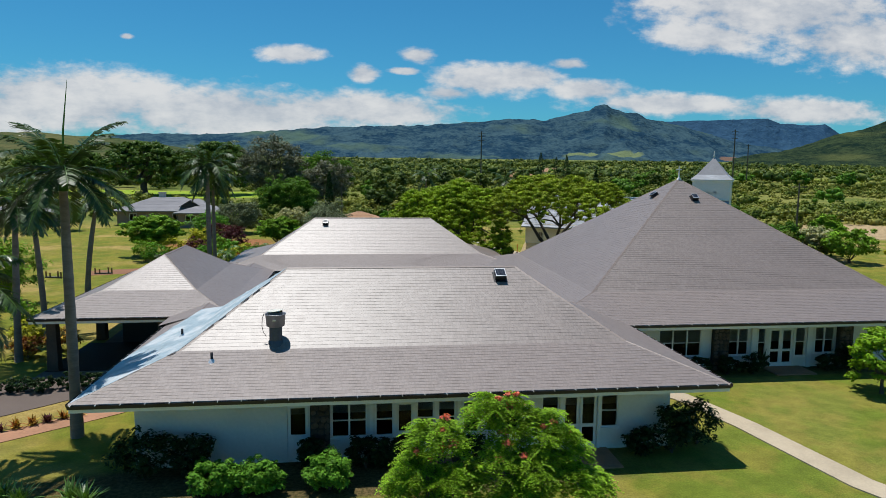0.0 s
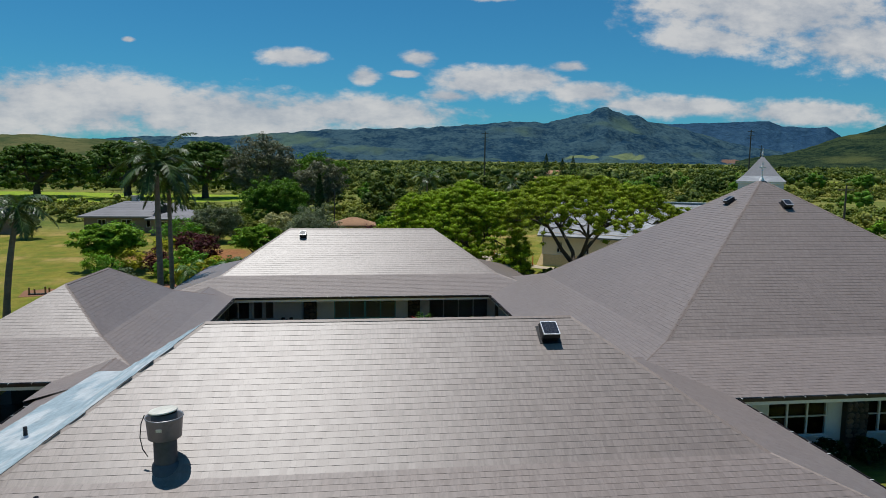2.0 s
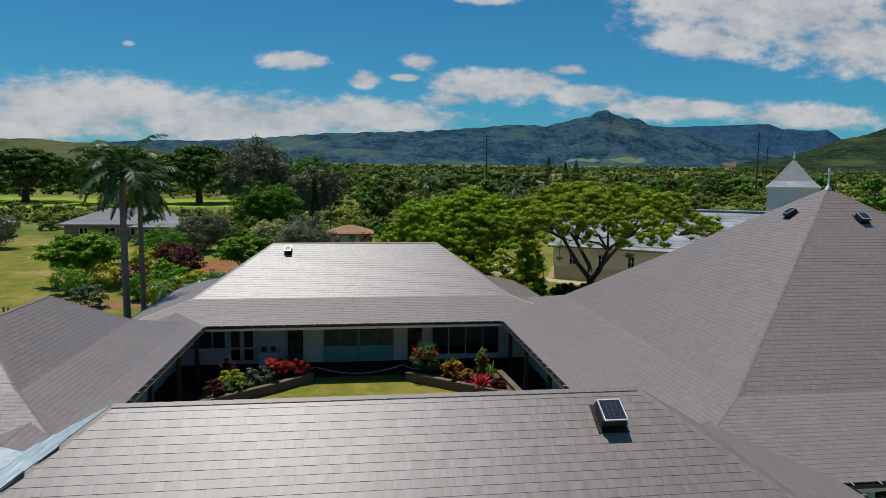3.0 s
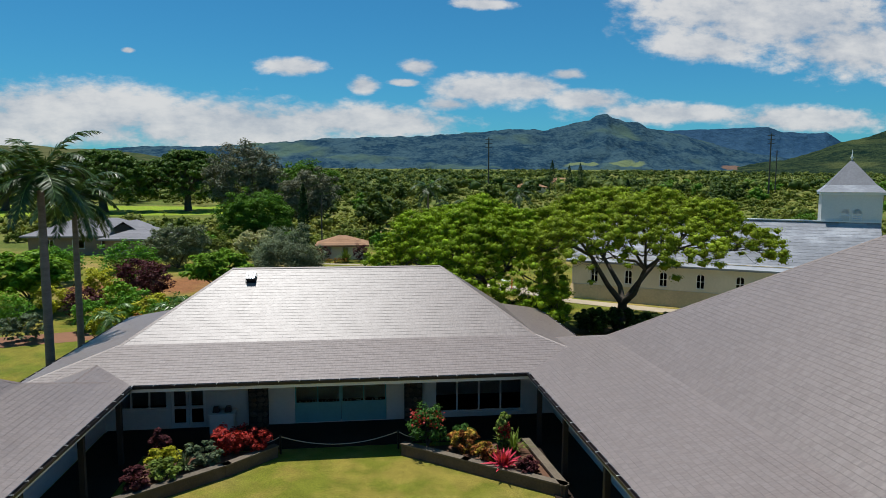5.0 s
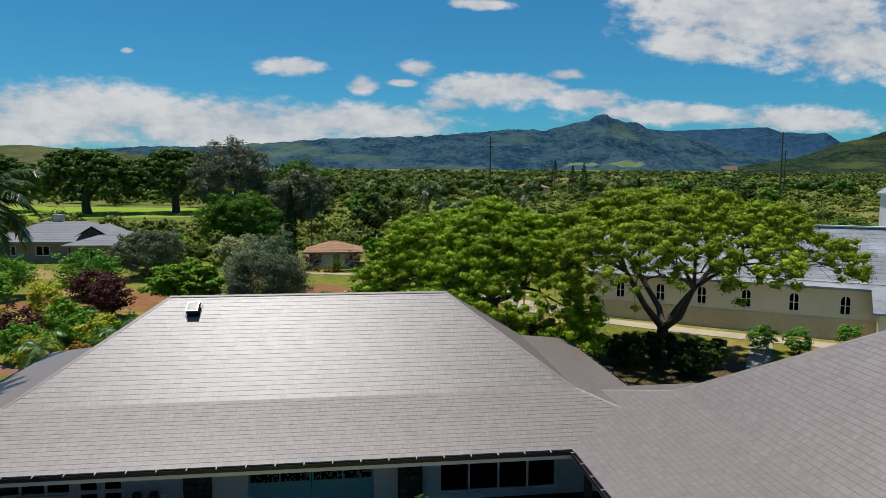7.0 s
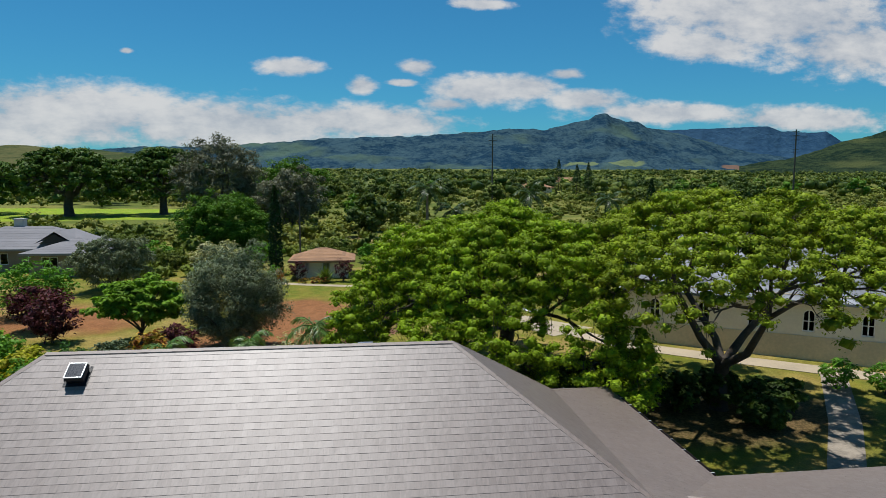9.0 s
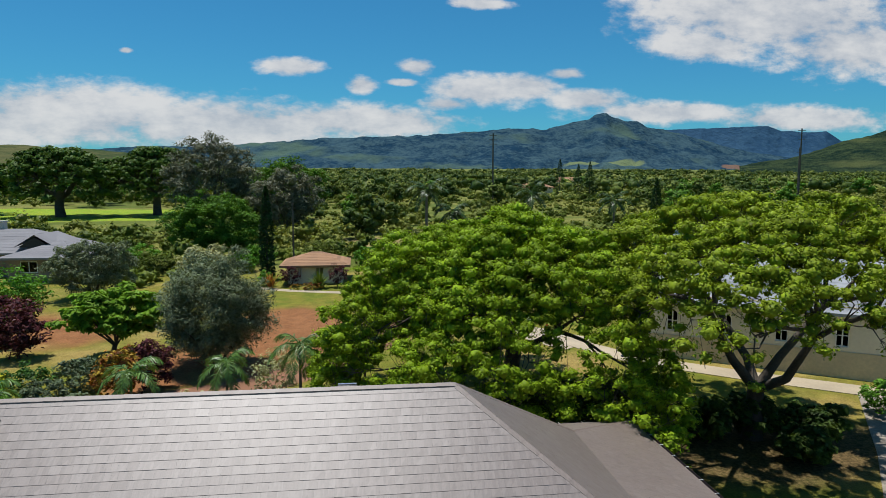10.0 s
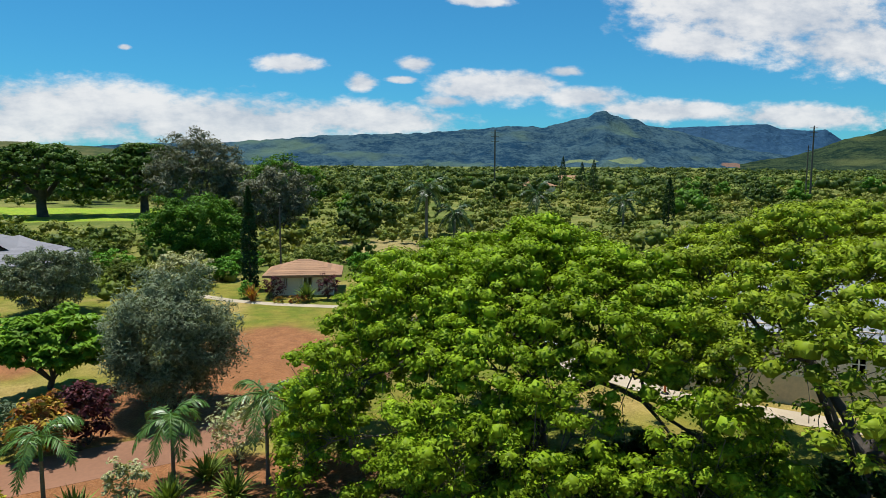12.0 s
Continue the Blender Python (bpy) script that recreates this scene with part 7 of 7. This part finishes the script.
spiky("bromeliad", (0.25, 18.7, 0.3), "bright pink bromeliad rosette", 70, 0.95, 0.10, M_PINKLEAF, 240)
spiky("strap_leaf_plant", (1.0, 20.2, 0.32), "green strap-leaved courtyard plant", 60, 1.1, 0.07, M_SPIKE, 241)
spiky("strap_leaf_plant", (-11.3, 20.0, 0.32), "grey-green strap-leaved courtyard plant", 70, 0.9, 0.06, M_GREYLEAF, 242)
shrub((-0.9, 20.9, 0.3), (1.3, 1.0, 1.0), M_BUSH, "dark green low courtyard shrub", 243, n=45, per=40, leaf=0.13)
shrub((-12.0, 20.0, 0.3), (1.6, 1.2, 0.9), M_YELLOW, "yellow-green low courtyard shrub", 244, n=45, per=40, leaf=0.12)


# ---- woods and scrub to the foot of the mountains ----
def woods(name, material, label, count, ymin, ymax, hmin, hmax, per, leaf, seed, power=1.0, wide_ratio=0.85, low=False, span=(-0.53, 0.92)):
    """Many trees of lumpy crowns, each lump a shell of leaf sprays."""
    rng = np.random.default_rng(seed)
    trees = []
    while len(trees) < count:
        y = ymin + (ymax - ymin) * rng.random() ** power
        x = rng.uniform(span[0] * y - 26, span[1] * y + 26)
        if ((x + 80) / 62) ** 2 + ((y - 172) / 36) ** 2 < 1 or ((x - 325) / 80) ** 2 + ((y - 376) / 30) ** 2 < 1 or 74 < x < 100 and 60 < y < 86 or (-62 < x < -30 and y < 100) or (-14 < x < 0 and y < 92):
            continue
        if ((x - 1) / 7) ** 2 + ((y - 114) / 6) ** 2 < 1:
            continue
        if x > 6 and y < 96 and x < 40 or not low and (y < 150 and -110 < x < -24 or x > 6 and y < 130 and x < 44):
            continue
        if not low and -12 < x < 110 and y < 195 and rng.random() < 0.8:
            continue
        if noise.noise(Vector((x / 45, y / 60, seed))) < -0.3 and y < 300:
            continue
        trees.append((x, y))
    out, soft = [], []
    for x, y in trees:
        h = rng.uniform(hmin, hmax) * (0.75 + 0.5 * (0.5 + 0.5 * noise.noise(Vector((x / 30, y / 30, 2.0 + seed)))))
        w = h * wide_ratio * rng.uniform(0.8, 1.25)
        zg = rise(x, y)
        k = max(4, int(per / 16))
        o = rng.normal(size=(k, 3))
        o /= np.linalg.norm(o, axis=1, keepdims=True)
        o[:, 2] = np.abs(o[:, 2]) * 1.05 - 0.2
        c = o * rng.uniform(0.55, 1.0, (k, 1)) * np.array((w * 0.40, w * 0.40, h * 0.60)) + np.array((x, y, zg + h * 0.27))
        cr = w * rng.uniform(0.13, 0.23, len(c))
        p, ov = clumped(rng, c, cr, 15, 0.85, 0.5)
        p[:, 2] = np.maximum(p[:, 2], zg + 0.1)
        q = leaves(rng, p, leaf * (0.6 + 0.4 * h / hmax) * (1 + y / 1000), 0.8, 0.2, ov, face=0.6)
        crown = p - np.array((x, y, zg + h * 0.2))
        crown /= np.linalg.norm(crown, axis=1, keepdims=True) + 1e-9
        body, bn = lumps(rng, c, cr * 0.58)
        out += [q, body]
        soft += [np.repeat(soft_normals(q, ov * 0.5 + crown * 0.5, 0.12)[:, None], 4, 1), bn]
    ob = part(name, quads_mesh(name, np.concatenate(out), np.concatenate(soft)), material)
    tagged(ob, label, "trees", kind="stuff")


woods("scrub", M_SCRUB, "low yellow-green scrub and bushes", 820, 88, 340, 1.3, 3.8, 150, 0.5, 301, 1.25, 1.8, True)
woods("ground_cover", M_COVER, "low continuous green weeds and bushes", 1700, 80, 300, 0.5, 1.5, 64, 0.38, 308, 1.3, 4.2, True, (-0.3, 0.95))
woods("side_scrub", M_SCRUB, "green scrub and low trees beside the church", 240, 46, 112, 1.8, 4.2, 200, 0.42, 305, 1.0, 1.3, True, (0.8, 1.2))
woods("fairway_scrub", M_SCRUB, "low green scrub along the fairway edge", 150, 99, 137, 1.4, 3.2, 160, 0.4, 306, 1.0, 1.5, True, (-0.7, -0.40))
woods("near_woods", M_WOODS, "dark green mixed trees beyond the gardens", 200, 122, 400, 5.0, 9.5, 380, 0.62, 302, 1.1, 1.05, False, (-0.53, 0.5))
woods("bright_woods", M_FICUS, "bright green broadleaf trees among the woods", 70, 130, 520, 4.5, 8.5, 360, 0.6, 307, 1.2, 1.15)
woods("far_woods", M_WOODS, "dense green woods reaching the mountains", 1150, 300, 1800, 4.0, 9.5, 96, 0.95, 303, 1.35, 2.7)
woods("pale_woods", M_SCRUB, "lighter green trees reaching the mountains", 800, 240, 1500, 2.2, 5.0, 90, 0.9, 304, 1.3, 3.6)
for k, (x, y, w, h, m) in enumerate(((51.5, 42.5, 7.2, 4.3, M_LIME), (58.0, 55.5, 5.2, 4.6, M_LIME), (41.0, 47.5, 6.0, 4.0, M_FICUS), (50.5, 47.5, 5.6, 4.0, M_CREAMLEAF), (47.5, 49.0, 6.0, 4.2, M_FICUS), (57.5, 41.5, 4.0, 2.8, M_YELLOW), (38.0, 62.0, 8.0, 5.5, M_FICUS), (50.0, 70.0, 9.0, 6.0, M_FICUS))):
    round_tree("garden_tree", put_on(x, y), "rounded bright green garden tree beside the church", (w, w * 0.9, h), 110, 60, 0.36, m, 260 + k, 0.12, 0.16, clump=(0.2, 0.34))


# ---- single shingles near the ridges ----
for which in (0, 1, 2):
    add_pieces(roofs[which][0], roofs[which][1][:300])
